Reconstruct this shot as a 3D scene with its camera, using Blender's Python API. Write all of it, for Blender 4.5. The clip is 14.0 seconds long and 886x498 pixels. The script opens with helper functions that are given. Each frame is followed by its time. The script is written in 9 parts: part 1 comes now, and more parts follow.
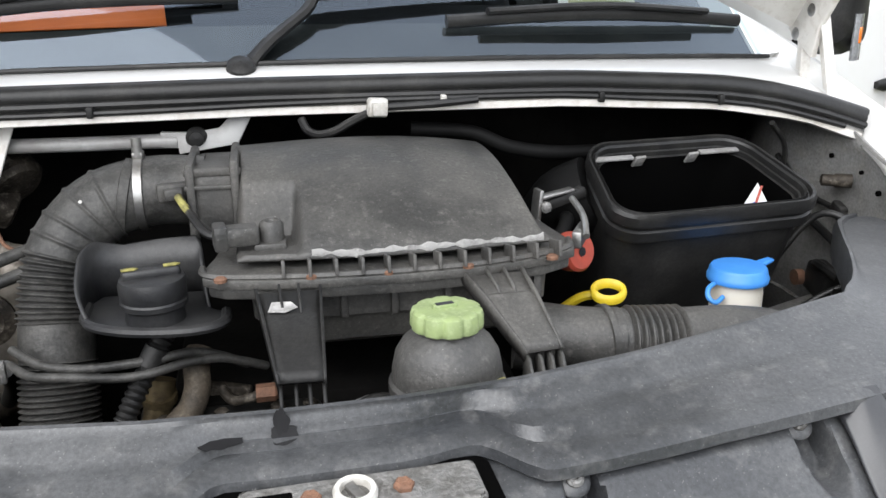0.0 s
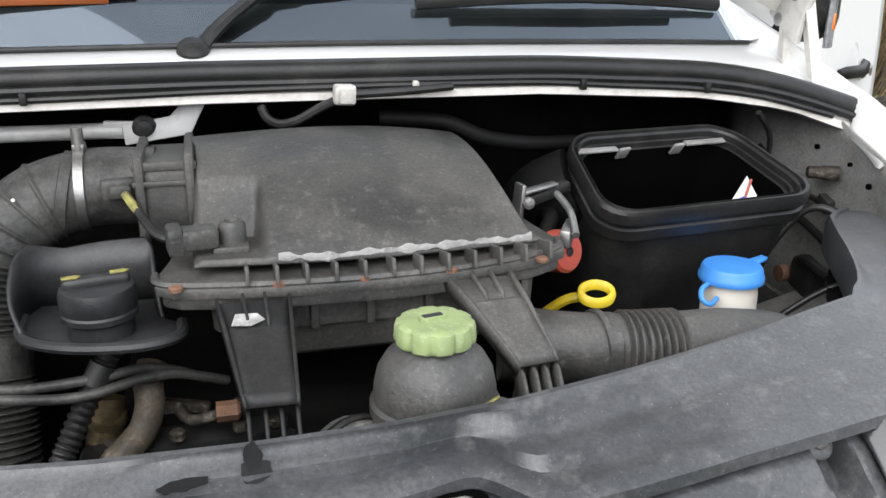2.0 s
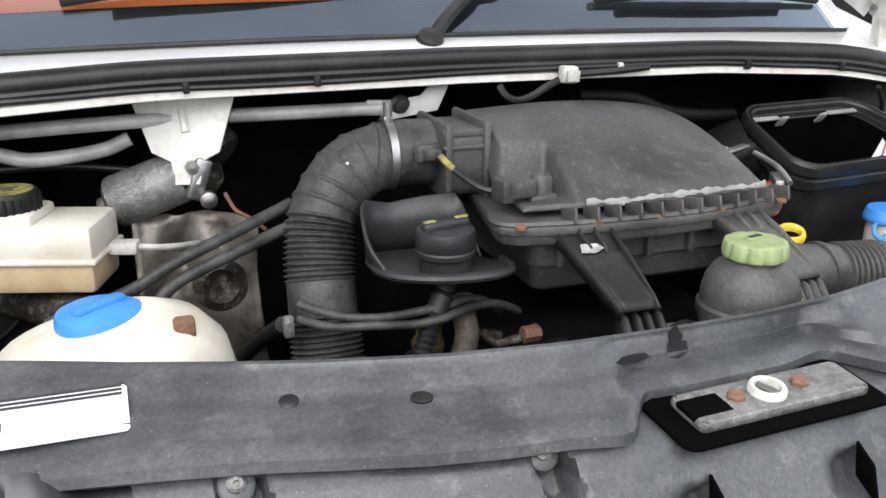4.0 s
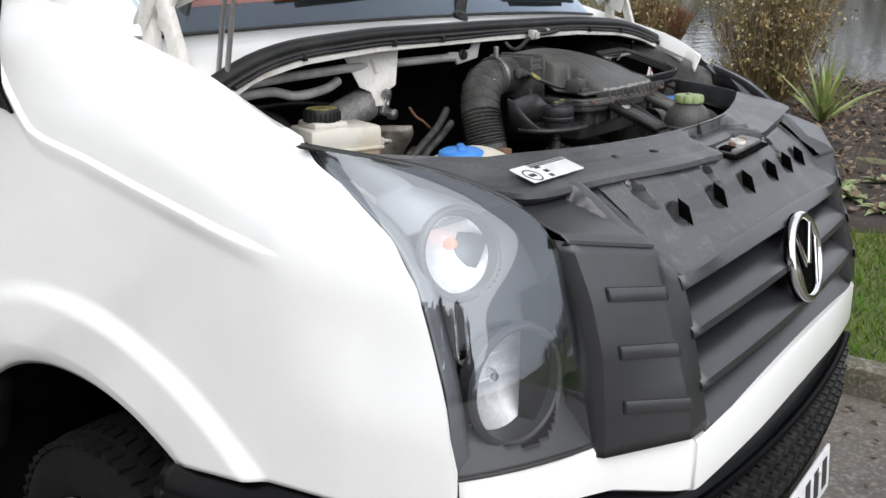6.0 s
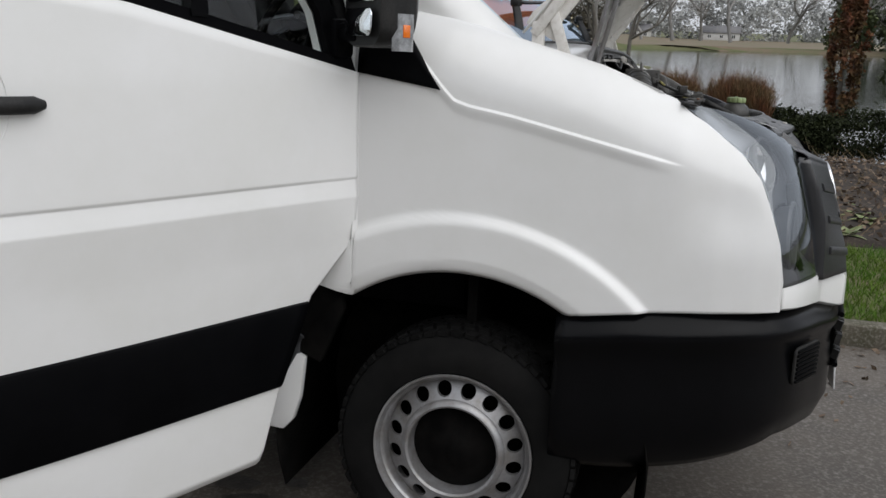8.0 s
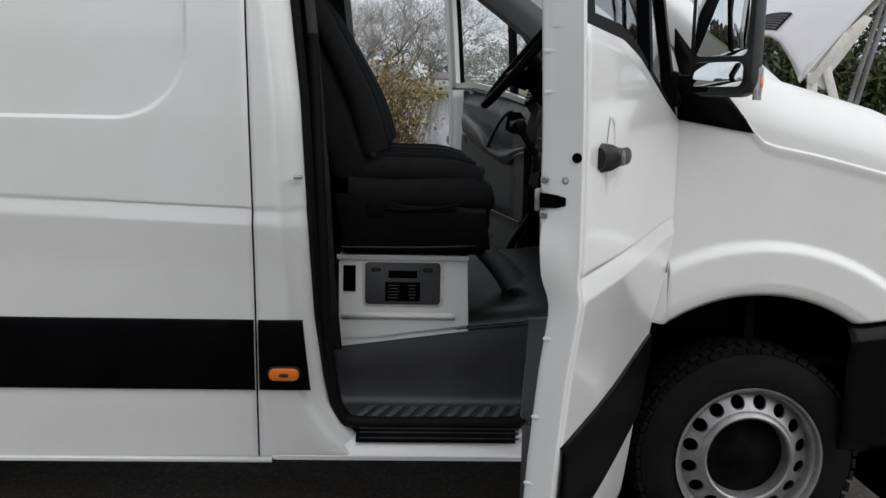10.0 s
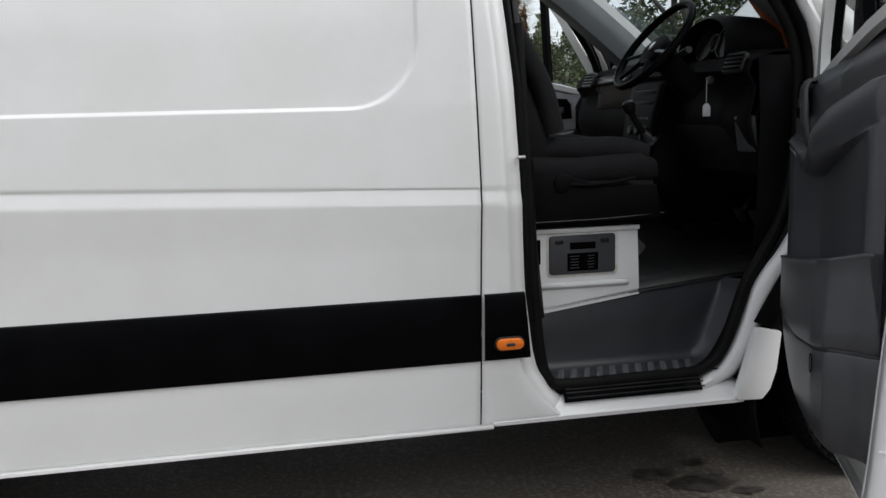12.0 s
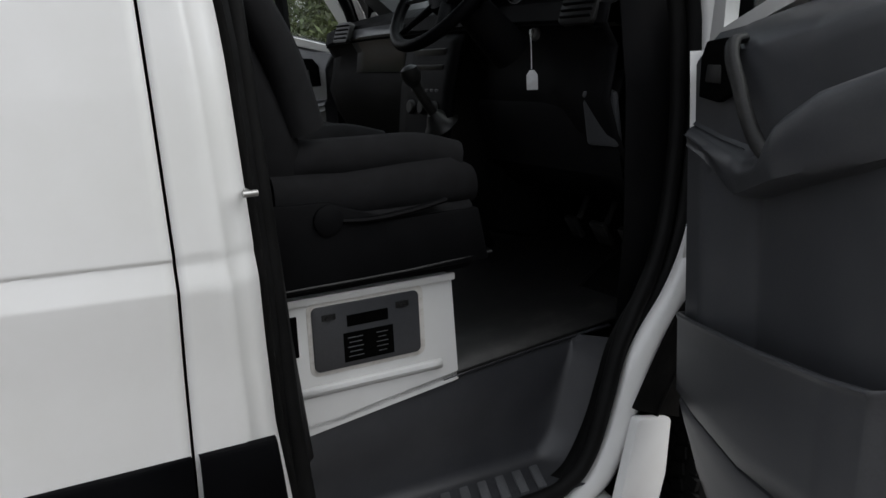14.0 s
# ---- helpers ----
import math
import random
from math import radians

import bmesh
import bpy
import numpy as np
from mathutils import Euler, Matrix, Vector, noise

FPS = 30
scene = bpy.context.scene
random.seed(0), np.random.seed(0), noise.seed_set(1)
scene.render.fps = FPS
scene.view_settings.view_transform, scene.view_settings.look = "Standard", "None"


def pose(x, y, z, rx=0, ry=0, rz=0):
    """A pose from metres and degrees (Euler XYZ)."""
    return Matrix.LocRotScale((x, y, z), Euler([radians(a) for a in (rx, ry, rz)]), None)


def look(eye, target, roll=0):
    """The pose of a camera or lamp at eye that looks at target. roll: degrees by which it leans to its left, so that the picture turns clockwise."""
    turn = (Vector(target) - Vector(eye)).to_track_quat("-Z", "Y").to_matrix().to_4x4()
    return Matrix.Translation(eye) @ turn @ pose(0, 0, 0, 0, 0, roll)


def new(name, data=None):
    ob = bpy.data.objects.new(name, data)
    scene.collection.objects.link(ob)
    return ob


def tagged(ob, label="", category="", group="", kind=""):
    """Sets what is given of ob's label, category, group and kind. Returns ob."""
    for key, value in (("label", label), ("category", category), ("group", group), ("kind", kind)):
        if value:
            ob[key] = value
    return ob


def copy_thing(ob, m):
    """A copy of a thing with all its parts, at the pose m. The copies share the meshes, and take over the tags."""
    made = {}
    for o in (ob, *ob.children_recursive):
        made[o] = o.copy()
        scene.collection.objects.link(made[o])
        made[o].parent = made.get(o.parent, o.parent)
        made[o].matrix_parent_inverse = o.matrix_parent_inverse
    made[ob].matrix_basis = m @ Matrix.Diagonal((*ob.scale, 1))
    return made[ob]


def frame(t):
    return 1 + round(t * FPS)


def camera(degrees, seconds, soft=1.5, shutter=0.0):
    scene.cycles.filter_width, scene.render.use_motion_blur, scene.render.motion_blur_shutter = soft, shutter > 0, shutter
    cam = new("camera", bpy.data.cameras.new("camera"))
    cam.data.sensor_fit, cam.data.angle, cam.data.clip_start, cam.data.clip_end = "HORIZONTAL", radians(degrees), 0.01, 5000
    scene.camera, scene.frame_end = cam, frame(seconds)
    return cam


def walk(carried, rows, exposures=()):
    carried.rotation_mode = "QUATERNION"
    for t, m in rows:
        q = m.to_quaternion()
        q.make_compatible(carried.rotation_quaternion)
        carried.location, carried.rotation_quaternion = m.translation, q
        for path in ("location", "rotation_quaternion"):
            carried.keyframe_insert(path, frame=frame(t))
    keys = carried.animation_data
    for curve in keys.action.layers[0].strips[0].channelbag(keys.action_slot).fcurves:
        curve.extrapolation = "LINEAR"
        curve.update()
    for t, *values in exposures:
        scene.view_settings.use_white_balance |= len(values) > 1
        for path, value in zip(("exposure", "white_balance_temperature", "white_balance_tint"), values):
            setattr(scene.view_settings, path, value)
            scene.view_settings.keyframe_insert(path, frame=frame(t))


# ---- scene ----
# The van stands on a cambered road: its frame leans 2.4 degrees towards the kerb.
TILT = pose(0, 0, 0, 0, 2.4, 0)
cam = camera(53.5, 14.0)
PATH = [
    (0, (0.011, -0.414, 1.612), (0.38, 1.454, 0.999), -0.5),
    (0.5, (0.066, -0.363, 1.615), (0.62, 1.45, 0.978), 0.3),
    (1, (0.076, -0.37, 1.619), (0.72, 1.411, 0.977), 0.9),
    (1.5, (0.052, -0.343, 1.606), (0.626, 1.465, 0.973), 0.6),
    (2, (-0.004, -0.326, 1.601), (0.481, 1.505, 0.959), 0.3),
    (2.5, (-0.081, -0.328, 1.595), (0.36, 1.51, 0.944), 0.2),
    (3, (-0.162, -0.353, 1.597), (0.255, 1.489, 0.94), -0.2),
    (3.2, (-0.199, -0.368, 1.6), (0.221, 1.473, 0.941), -0.4),
    (5.3, (-1.15, -0.481, 1.599), (0.104, 0.937, 0.953), 1.2),
    (5.5, (-1.305, -0.511, 1.611), (0.016, 0.833, 0.942), 0.9),
    (6, (-1.739, -0.471, 1.561), (-0.218, 0.693, 0.983), 0.1),
    (6.5, (-2.215, -0.405, 1.535), (-0.571, 0.612, 1.02), 1.0),
    (7, (-2.64, -0.221, 1.486), (-0.894, 0.638, 1.027), 2.3),
    (7.5, (-2.948, 0.13, 1.465), (-1.118, 0.792, 1.007), 2.8),
    (7.7, (-3.045, 0.252, 1.443), (-1.19, 0.853, 0.998), 2.6),
    (9.8, (-3.508, 1.888, 1.372), (-1.532, 1.864, 1.06), 1.3),
    (10, (-3.502, 2.045, 1.378), (-1.526, 1.976, 1.075), 1.2),
    (10.5, (-3.535, 2.423, 1.369), (-1.559, 2.274, 1.101), 0.6),
    (11, (-3.566, 2.783, 1.351), (-1.593, 2.584, 1.095), 0.1),
    (11.5, (-3.564, 3.051, 1.321), (-1.602, 2.753, 1.074), -0.6),
    (12, (-3.569, 3.151, 1.326), (-1.633, 2.75, 1.025), -1.5),
    (12.5, (-3.326, 3.087, 1.342), (-1.427, 2.571, 0.983), -2.6),
    (13, (-3.006, 2.978, 1.358), (-1.153, 2.337, 0.965), -3.1),
    (13.5, (-2.702, 2.891, 1.4), (-0.927, 2.086, 0.951), -3.5),
    (14, (-2.352, 2.755, 1.396), (-0.632, 1.832, 0.96), -2.6),
]
walk(cam, [(t, TILT @ look(eye, target, roll)) for t, eye, target, roll in PATH], [(0.0, 1.12), (3.0, 1.08), (5.5, 0.99), (6.0, 0.48), (6.5, -0.03), (7.5, -0.2), (10.0, -0.18), (11.5, 0.08), (12.0, 0.2), (12.5, 0.54), (13.0, 0.62), (13.5, 0.27), (14.0, 0.24)])

# ---- sky and sun: a bright overcast day ----
world = bpy.data.worlds.new("overcast_sky")
scene.world = world
world.use_nodes = True
wn, wl = world.node_tree.nodes, world.node_tree.links
sky = wn.new("ShaderNodeTexSky")
sky.sky_type, sky.sun_disc = "NISHITA", False
sky.sun_elevation, sky.sun_rotation = radians(48), radians(215)
sky.air_density, sky.dust_density = 1.0, 2.0
grey = wn.new("ShaderNodeHueSaturation")
grey.inputs["Saturation"].default_value = 0.12
cloud_deck = wn.new("ShaderNodeMix")
cloud_deck.data_type = "RGBA"
cloud_deck.inputs["Factor"].default_value = 0.6
cloud_deck.inputs["B"].default_value = (7.4, 7.4, 7.4, 1)
wl.new(sky.outputs[0], cloud_deck.inputs["A"])
wl.new(cloud_deck.outputs["Result"], grey.inputs["Color"])
cool = wn.new("ShaderNodeMix")
cool.data_type, cool.blend_type = "RGBA", "MULTIPLY"
cool.inputs["Factor"].default_value = 1.0
cool.inputs["B"].default_value = (0.965, 1.0, 1.075, 1)
wl.new(grey.outputs[0], cool.inputs["A"])
wl.new(cool.outputs["Result"], wn["Background"].inputs["Color"])
wn["Background"].inputs["Strength"].default_value = 0.15
sun = new("sun", bpy.data.lights.new("sun", "SUN"))
sun.data.energy, sun.data.angle, sun.data.color = 1.6, radians(80), (1.0, 0.97, 0.93)
sun.matrix_world = look((0, 0, 0), (0.38, 0.56, -0.74))

# ---- materials ----
def material(name, base, rough=0.5, metal=0.0, var=None, scale=8.0, var2=None, scale2=60.0, bump=0.0, bump_scale=200.0, coat=0.0, spec=0.5,
             rough_var=0.0, cover=0.5, cover2=0.6, random_tint=0.0, grain=0.0, grain_scale=240.0, specks=None):
    """A procedural surface: a base colour, stains (var) and fine grain (var2) of another colour, and fine relief."""
    m = bpy.data.materials.new(name)
    m.use_nodes = True
    n, l = m.node_tree.nodes, m.node_tree.links
    b = n["Principled BSDF"]
    b.inputs["Roughness"].default_value, b.inputs["Metallic"].default_value = rough, metal
    b.inputs["Coat Weight"].default_value, b.inputs["Specular IOR Level"].default_value = coat, spec
    b.inputs["Coat Roughness"].default_value = 0.08
    co = n.new("ShaderNodeTexCoord")
    last = n.new("ShaderNodeRGB")
    last.outputs[0].default_value = (*base, 1)
    col = last.outputs[0]

    def patch(colour, sc, col, amount, detail):
        t = n.new("ShaderNodeTexNoise")
        t.inputs["Scale"].default_value, t.inputs["Detail"].default_value, t.inputs["Roughness"].default_value = sc, detail, 0.65
        l.new(co.outputs["Object"], t.inputs["Vector"])
        r = n.new("ShaderNodeMapRange")
        r.inputs["From Min"].default_value, r.inputs["From Max"].default_value = amount - 0.12, amount + 0.14
        l.new(t.outputs["Fac"], r.inputs["Value"])
        x = n.new("ShaderNodeMix")
        x.data_type = "RGBA"
        x.inputs["B"].default_value = (*colour, 1)
        l.new(r.outputs[0], x.inputs["Factor"])
        l.new(col, x.inputs["A"])
        return x.outputs["Result"], r

    mask = None
    if var:
        col, mask = patch(var, scale, col, cover, 6)
    if var2:
        col, _ = patch(var2, scale2, col, cover2, 3)
    if specks:
        col, _ = patch(specks, 420.0, col, 0.80, 1)
    if grain:
        t = n.new("ShaderNodeTexNoise")
        t.inputs["Scale"].default_value, t.inputs["Detail"].default_value, t.inputs["Roughness"].default_value = grain_scale, 5, 0.7
        l.new(co.outputs["Object"], t.inputs["Vector"])
        v = n.new("ShaderNodeMapRange")
        v.inputs["From Min"].default_value, v.inputs["From Max"].default_value = 0.3, 0.7
        v.inputs["To Min"].default_value, v.inputs["To Max"].default_value = 1 - grain, 1 + grain
        l.new(t.outputs["Fac"], v.inputs["Value"])
        h = n.new("ShaderNodeHueSaturation")
        l.new(v.outputs[0], h.inputs["Value"])
        l.new(col, h.inputs["Color"])
        col = h.outputs[0]
    if random_tint:
        o = n.new("ShaderNodeNewGeometry")
        h = n.new("ShaderNodeHueSaturation")
        v = n.new("ShaderNodeMapRange")
        v.inputs["To Min"].default_value, v.inputs["To Max"].default_value = 1 - random_tint, 1 + random_tint
        l.new(o.outputs["Random Per Island"], v.inputs["Value"])
        l.new(v.outputs[0], h.inputs["Value"])
        l.new(col, h.inputs["Color"])
        col = h.outputs[0]
    l.new(col, b.inputs["Base Color"])
    if rough_var and mask:
        rr = n.new("ShaderNodeMapRange")
        rr.inputs["To Min"].default_value, rr.inputs["To Max"].default_value = rough, min(1, rough + rough_var)
        l.new(mask.outputs[0], rr.inputs["Value"])
        l.new(rr.outputs[0], b.inputs["Roughness"])
    if bump:
        t = n.new("ShaderNodeTexNoise")
        t.inputs["Scale"].default_value, t.inputs["Detail"].default_value = bump_scale, 4
        l.new(co.outputs["Object"], t.inputs["Vector"])
        k = n.new("ShaderNodeBump")
        k.inputs["Strength"].default_value, k.inputs["Distance"].default_value = bump, 0.004
        l.new(t.outputs["Fac"], k.inputs["Height"])
        l.new(k.outputs[0], b.inputs["Normal"])
    return m


def clear(name, tint=(1, 1, 1), gloss=(1, 1, 1), ior=1.45, sides=2):
    """Thin clear glass: it lets light through and shines by its Fresnel gloss."""
    m = bpy.data.materials.new(name)
    m.use_nodes = True
    n, l = m.node_tree.nodes, m.node_tree.links
    n.remove(n["Principled BSDF"])
    tr, gl, mx = n.new("ShaderNodeBsdfTransparent"), n.new("ShaderNodeBsdfGlossy"), n.new("ShaderNodeMixShader")
    lw, pw, fr = n.new("ShaderNodeLayerWeight"), n.new("ShaderNodeMath"), n.new("ShaderNodeMath")
    lw.inputs["Blend"].default_value = 0.5
    pw.operation, fr.operation = "POWER", "MULTIPLY_ADD"
    f0 = sides * ((ior - 1) / (ior + 1)) ** 2
    pw.inputs[1].default_value = 4.0
    fr.inputs[1].default_value, fr.inputs[2].default_value = 1 - f0, f0
    l.new(lw.outputs["Facing"], pw.inputs[0])
    l.new(pw.outputs[0], fr.inputs[0])
    tr.inputs["Color"].default_value, gl.inputs["Color"].default_value = (*tint, 1), (*gloss, 1)
    gl.inputs["Roughness"].default_value = 0.02
    l.new(fr.outputs[0], mx.inputs[0])
    l.new(tr.outputs[0], mx.inputs[1])
    l.new(gl.outputs[0], mx.inputs[2])
    l.new(mx.outputs[0], n["Material Output"].inputs["Surface"])
    return m


WHITE = material("white_paint", (0.80, 0.80, 0.79), 0.28, coat=0.6, var=(0.76, 0.76, 0.74), scale=2.5, bump=0.02, bump_scale=30)
BAYWHITE = material("dirty_white_paint", (0.74, 0.72, 0.68), 0.4, var=(0.42, 0.36, 0.28), scale=14, cover=0.66, var2=(0.60, 0.57, 0.52), scale2=70, coat=0.2, rough_var=0.3)
BAYGREY = material("grey_primer", (0.28, 0.28, 0.277), 0.5, var=(0.16, 0.155, 0.148), scale=9, var2=(0.27, 0.26, 0.24), scale2=40, cover2=0.62, bump=0.08, bump_scale=140, grain=0.3)
TRIM = material("black_trim_plastic", (0.0022, 0.0023, 0.0028), 0.40, var=(0.0036, 0.0037, 0.0043), scale=5, bump=0.10, bump_scale=900, spec=0.035)
COVER = material("dusty_cover_plastic", (0.036, 0.038, 0.041), 0.30, var=(0.080, 0.082, 0.085), scale=4.5, cover=0.54, var2=(0.105, 0.105, 0.105), scale2=34, cover2=0.66, bump=0.10, bump_scale=420, rough_var=0.25, spec=0.6, grain=0.35, specks=(0.26, 0.255, 0.245))
GRILLE = material("charcoal_grille_plastic", (0.018, 0.0187, 0.0212), 0.30, var=(0.026, 0.027, 0.030), scale=6, bump=0.08, bump_scale=900, spec=0.8, grain=0.15)
ENGINE = material("dusty_engine_plastic", (0.032, 0.032, 0.031), 0.40, var=(0.090, 0.086, 0.079), scale=6.0, cover=0.51, var2=(0.12, 0.116, 0.108), scale2=75, cover2=0.69, bump=0.20, bump_scale=240, rough_var=0.30, spec=0.55, grain=0.32, grain_scale=260.0, specks=(0.26, 0.25, 0.235))
DUSTY = material("pale_dust", (0.34, 0.335, 0.325), 0.85, var=(0.08, 0.078, 0.074), scale=45, cover=0.60, var2=(0.5, 0.49, 0.47), scale2=150, cover2=0.64)
BLACKP = material("black_plastic", (0.010, 0.010, 0.010), 0.44, var=(0.026, 0.0255, 0.0245), scale=12, cover=0.52, bump=0.08, bump_scale=400, spec=0.3, grain=0.4)
RUBBER = material("black_rubber", (0.011, 0.011, 0.011), 0.40, var=(0.030, 0.029, 0.027), scale=16, cover=0.60, bump=0.1, bump_scale=300, spec=0.45, grain=0.3)
HOSE = material("dusty_rubber_hose", (0.026, 0.026, 0.025), 0.45, var=(0.085, 0.083, 0.078), scale=14, cover=0.54, var2=(0.08, 0.077, 0.072), scale2=90, cover2=0.66, bump=0.18, bump_scale=300, spec=0.35, grain=0.4)
TRAYP = material("matt_black_moulding", (0.017, 0.0175, 0.019), 0.40, var=(0.034, 0.034, 0.034), scale=14, cover=0.56, bump=0.10, bump_scale=500, spec=0.45, grain=0.3)
TYRE = material("tyre_rubber", (0.005, 0.005, 0.005), 0.8, var=(0.009, 0.0088, 0.0085), scale=10, bump=0.15, bump_scale=250, spec=0.12)
# Near-black because the shade of covered spaces is put into this colour.
DARK = material("shade_dark_metal", (0.003, 0.003, 0.003), 0.85, var=(0.008, 0.0075, 0.007), scale=10, bump=0.2, bump_scale=120, spec=0.05)
GRIME = material("grimy_cast_metal", (0.060, 0.051, 0.041), 0.55, metal=0.3, var=(0.012, 0.010, 0.008), scale=18, var2=(0.2, 0.18, 0.15), scale2=80, cover2=0.64, bump=0.4, bump_scale=160, spec=0.3, grain=0.4)
STAINED = material("stained_rubber_hose", (0.105, 0.085, 0.062), 0.6, var=(0.05, 0.042, 0.034), scale=22, var2=(0.17, 0.145, 0.11), scale2=110, cover2=0.64, bump=0.15, bump_scale=300, spec=0.3, grain=0.3)
BRASS = material("tarnished_brass", (0.20, 0.155, 0.085), 0.42, metal=0.6, var=(0.08, 0.06, 0.035), scale=40, bump=0.1)
BUMPERP = material("black_bumper_plastic", (0.0022, 0.0023, 0.0028), 0.24, var=(0.0034, 0.0035, 0.0042), scale=5, bump=0.06, bump_scale=900, spec=0.13)
FOILM = material("stained_heat_shield", (0.30, 0.275, 0.24), 0.45, metal=0.5, var=(0.05, 0.035, 0.024), scale=11, cover=0.50, var2=(0.26, 0.24, 0.21), scale2=60, bump=0.6, bump_scale=60)
STEEL = material("worn_steel", (0.42, 0.42, 0.41), 0.38, metal=0.9, var=(0.22, 0.21, 0.2), scale=20, bump=0.1, bump_scale=200)
RODM = material("painted_rod", (0.50, 0.50, 0.49), 0.45, metal=0.1, var=(0.30, 0.29, 0.28), scale=14, bump=0.1, bump_scale=200)
CAST = material("cast_aluminium", (0.24, 0.24, 0.235), 0.5, metal=0.5, var=(0.12, 0.115, 0.105), scale=25, var2=(0.32, 0.31, 0.30), scale2=130, bump=0.5, bump_scale=260)
RUST = material("rusty_bolt", (0.20, 0.10, 0.06), 0.8, var=(0.13, 0.07, 0.045), scale=120, bump=0.4, bump_scale=400)
CHROME = material("chrome", (0.78, 0.78, 0.79), 0.10, metal=1.0)
WHEELP = material("silver_wheel_paint", (0.36, 0.36, 0.37), 0.35, metal=0.55, var=(0.26, 0.25, 0.24), scale=18, var2=(0.2, 0.18, 0.16), scale2=90, cover2=0.72)
GREEN = material("pale_green_plastic", (0.27, 0.34, 0.15), 0.5, var=(0.19, 0.24, 0.11), scale=40, var2=(0.33, 0.40, 0.21), scale2=160, bump=0.12)
BLUE = material("blue_plastic", (0.045, 0.22, 0.63), 0.4, var=(0.06, 0.26, 0.66), scale=30)
RED = material("red_plastic", (0.44, 0.07, 0.04), 0.5, var=(0.32, 0.06, 0.04), scale=40, bump=0.1)
YELLOW = material("yellow_plastic", (0.72, 0.54, 0.03), 0.4, var=(0.60, 0.44, 0.03), scale=40)
YELLOWD = material("dirty_yellow_label", (0.34, 0.31, 0.09), 0.55, var=(0.10, 0.09, 0.035), scale=70)
MILKY = material("milky_tank_plastic", (0.66, 0.63, 0.56), 0.42, var=(0.50, 0.43, 0.32), scale=9, cover=0.58, var2=(0.40, 0.33, 0.24), scale2=60, cover2=0.74)
FLUID = material("tank_with_fluid_behind", (0.55, 0.44, 0.28), 0.45, var=(0.42, 0.31, 0.18), scale=12)
CLIPW = material("white_clip_plastic", (0.62, 0.61, 0.58), 0.5, var=(0.42, 0.40, 0.36), scale=70)
PAPER = material("white_label", (0.70, 0.71, 0.72), 0.5, var=(0.60, 0.60, 0.60), scale=40)
INK = material("dark_print", (0.03, 0.03, 0.035), 0.5)
INKBLUE = material("blue_print", (0.05, 0.12, 0.45), 0.5)
GREYTRIM = material("grey_cab_plastic", (0.044, 0.0455, 0.050), 0.31, var=(0.053, 0.0545, 0.059), scale=6, bump=0.12, bump_scale=1400, spec=0.55, grain=0.12)
GREYLIT = material("mid_grey_cab_plastic", (0.105, 0.108, 0.113), 0.55, var=(0.092, 0.095, 0.10), scale=6, bump=0.25, bump_scale=1400)
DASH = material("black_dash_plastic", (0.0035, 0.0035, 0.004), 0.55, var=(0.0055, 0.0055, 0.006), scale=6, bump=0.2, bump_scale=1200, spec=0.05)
CLOTH = material("black_seat_cloth", (0.007, 0.007, 0.0076), 0.8, var=(0.010, 0.010, 0.011), scale=30, bump=0.4, bump_scale=700, spec=0.16)
AMBER = material("amber_lens", (0.85, 0.20, 0.01), 0.22, coat=0.5, var=(0.80, 0.17, 0.01), scale=60)
MIRROR = material("mirror_glass", (0.78, 0.80, 0.82), 0.02, metal=1.0)
ORANGE = material("orange_card", (0.72, 0.16, 0.03), 0.55, var=(0.66, 0.14, 0.03), scale=12)
LENS = clear("clear_lens", (0.96, 0.97, 0.98), (0.88, 0.94, 1.0), ior=1.7)
GLASS = clear("window_glass", (0.90, 0.94, 0.925), sides=1)
SCREEN = clear("windscreen_glass", (0.74, 0.80, 0.80), (0.72, 0.84, 1.0), ior=1.54)
BOWL = material("reflector_bowl", (0.90, 0.90, 0.91), 0.40, metal=0.55, var=(0.70, 0.70, 0.72), scale=60)
LAMPIN = material("dark_lamp_housing", (0.026, 0.027, 0.030), 0.42, var=(0.032, 0.033, 0.037), scale=12)
LAMPGREY = material("grey_lamp_bezel", (0.15, 0.157, 0.172), 0.38, metal=0.4, var=(0.125, 0.13, 0.145), scale=14)
WELL = material("step_well_plastic", (0.030, 0.031, 0.035), 0.36, var=(0.040, 0.041, 0.045), scale=7, bump=0.12, bump_scale=1200, spec=0.5)
SEALB = material("door_seal_rubber", (0.004, 0.004, 0.004), 0.6, var=(0.007, 0.007, 0.007), scale=12, bump=0.1, bump_scale=200, spec=0.12)
WET = material("damp_film", (0.014, 0.014, 0.015), 0.45, var=(0.009, 0.009, 0.010), scale=40, spec=0.2)
# Near-black with the shade of openings put into it; black print shares it.
MESHDK = material("recess_shade_and_print_black", (0.002, 0.002, 0.002), 0.85, spec=0.02)


# ---- shapes ----
def smooth(pts, n=6):
    """A smooth line through the points."""
    p = [Vector(q) for q in pts]
    p = [2 * p[0] - p[1], *p, 2 * p[-1] - p[-2]]
    out = []
    for a, b, c, d in zip(p, p[1:], p[2:], p[3:]):
        for i in range(n):
            t = i / n
            out.append(0.5 * ((2 * b) + (c - a) * t + (2 * a - 5 * b + 4 * c - d) * t * t + (3 * b - a - 3 * c + d) * t**3))
    return out + [p[-2]]


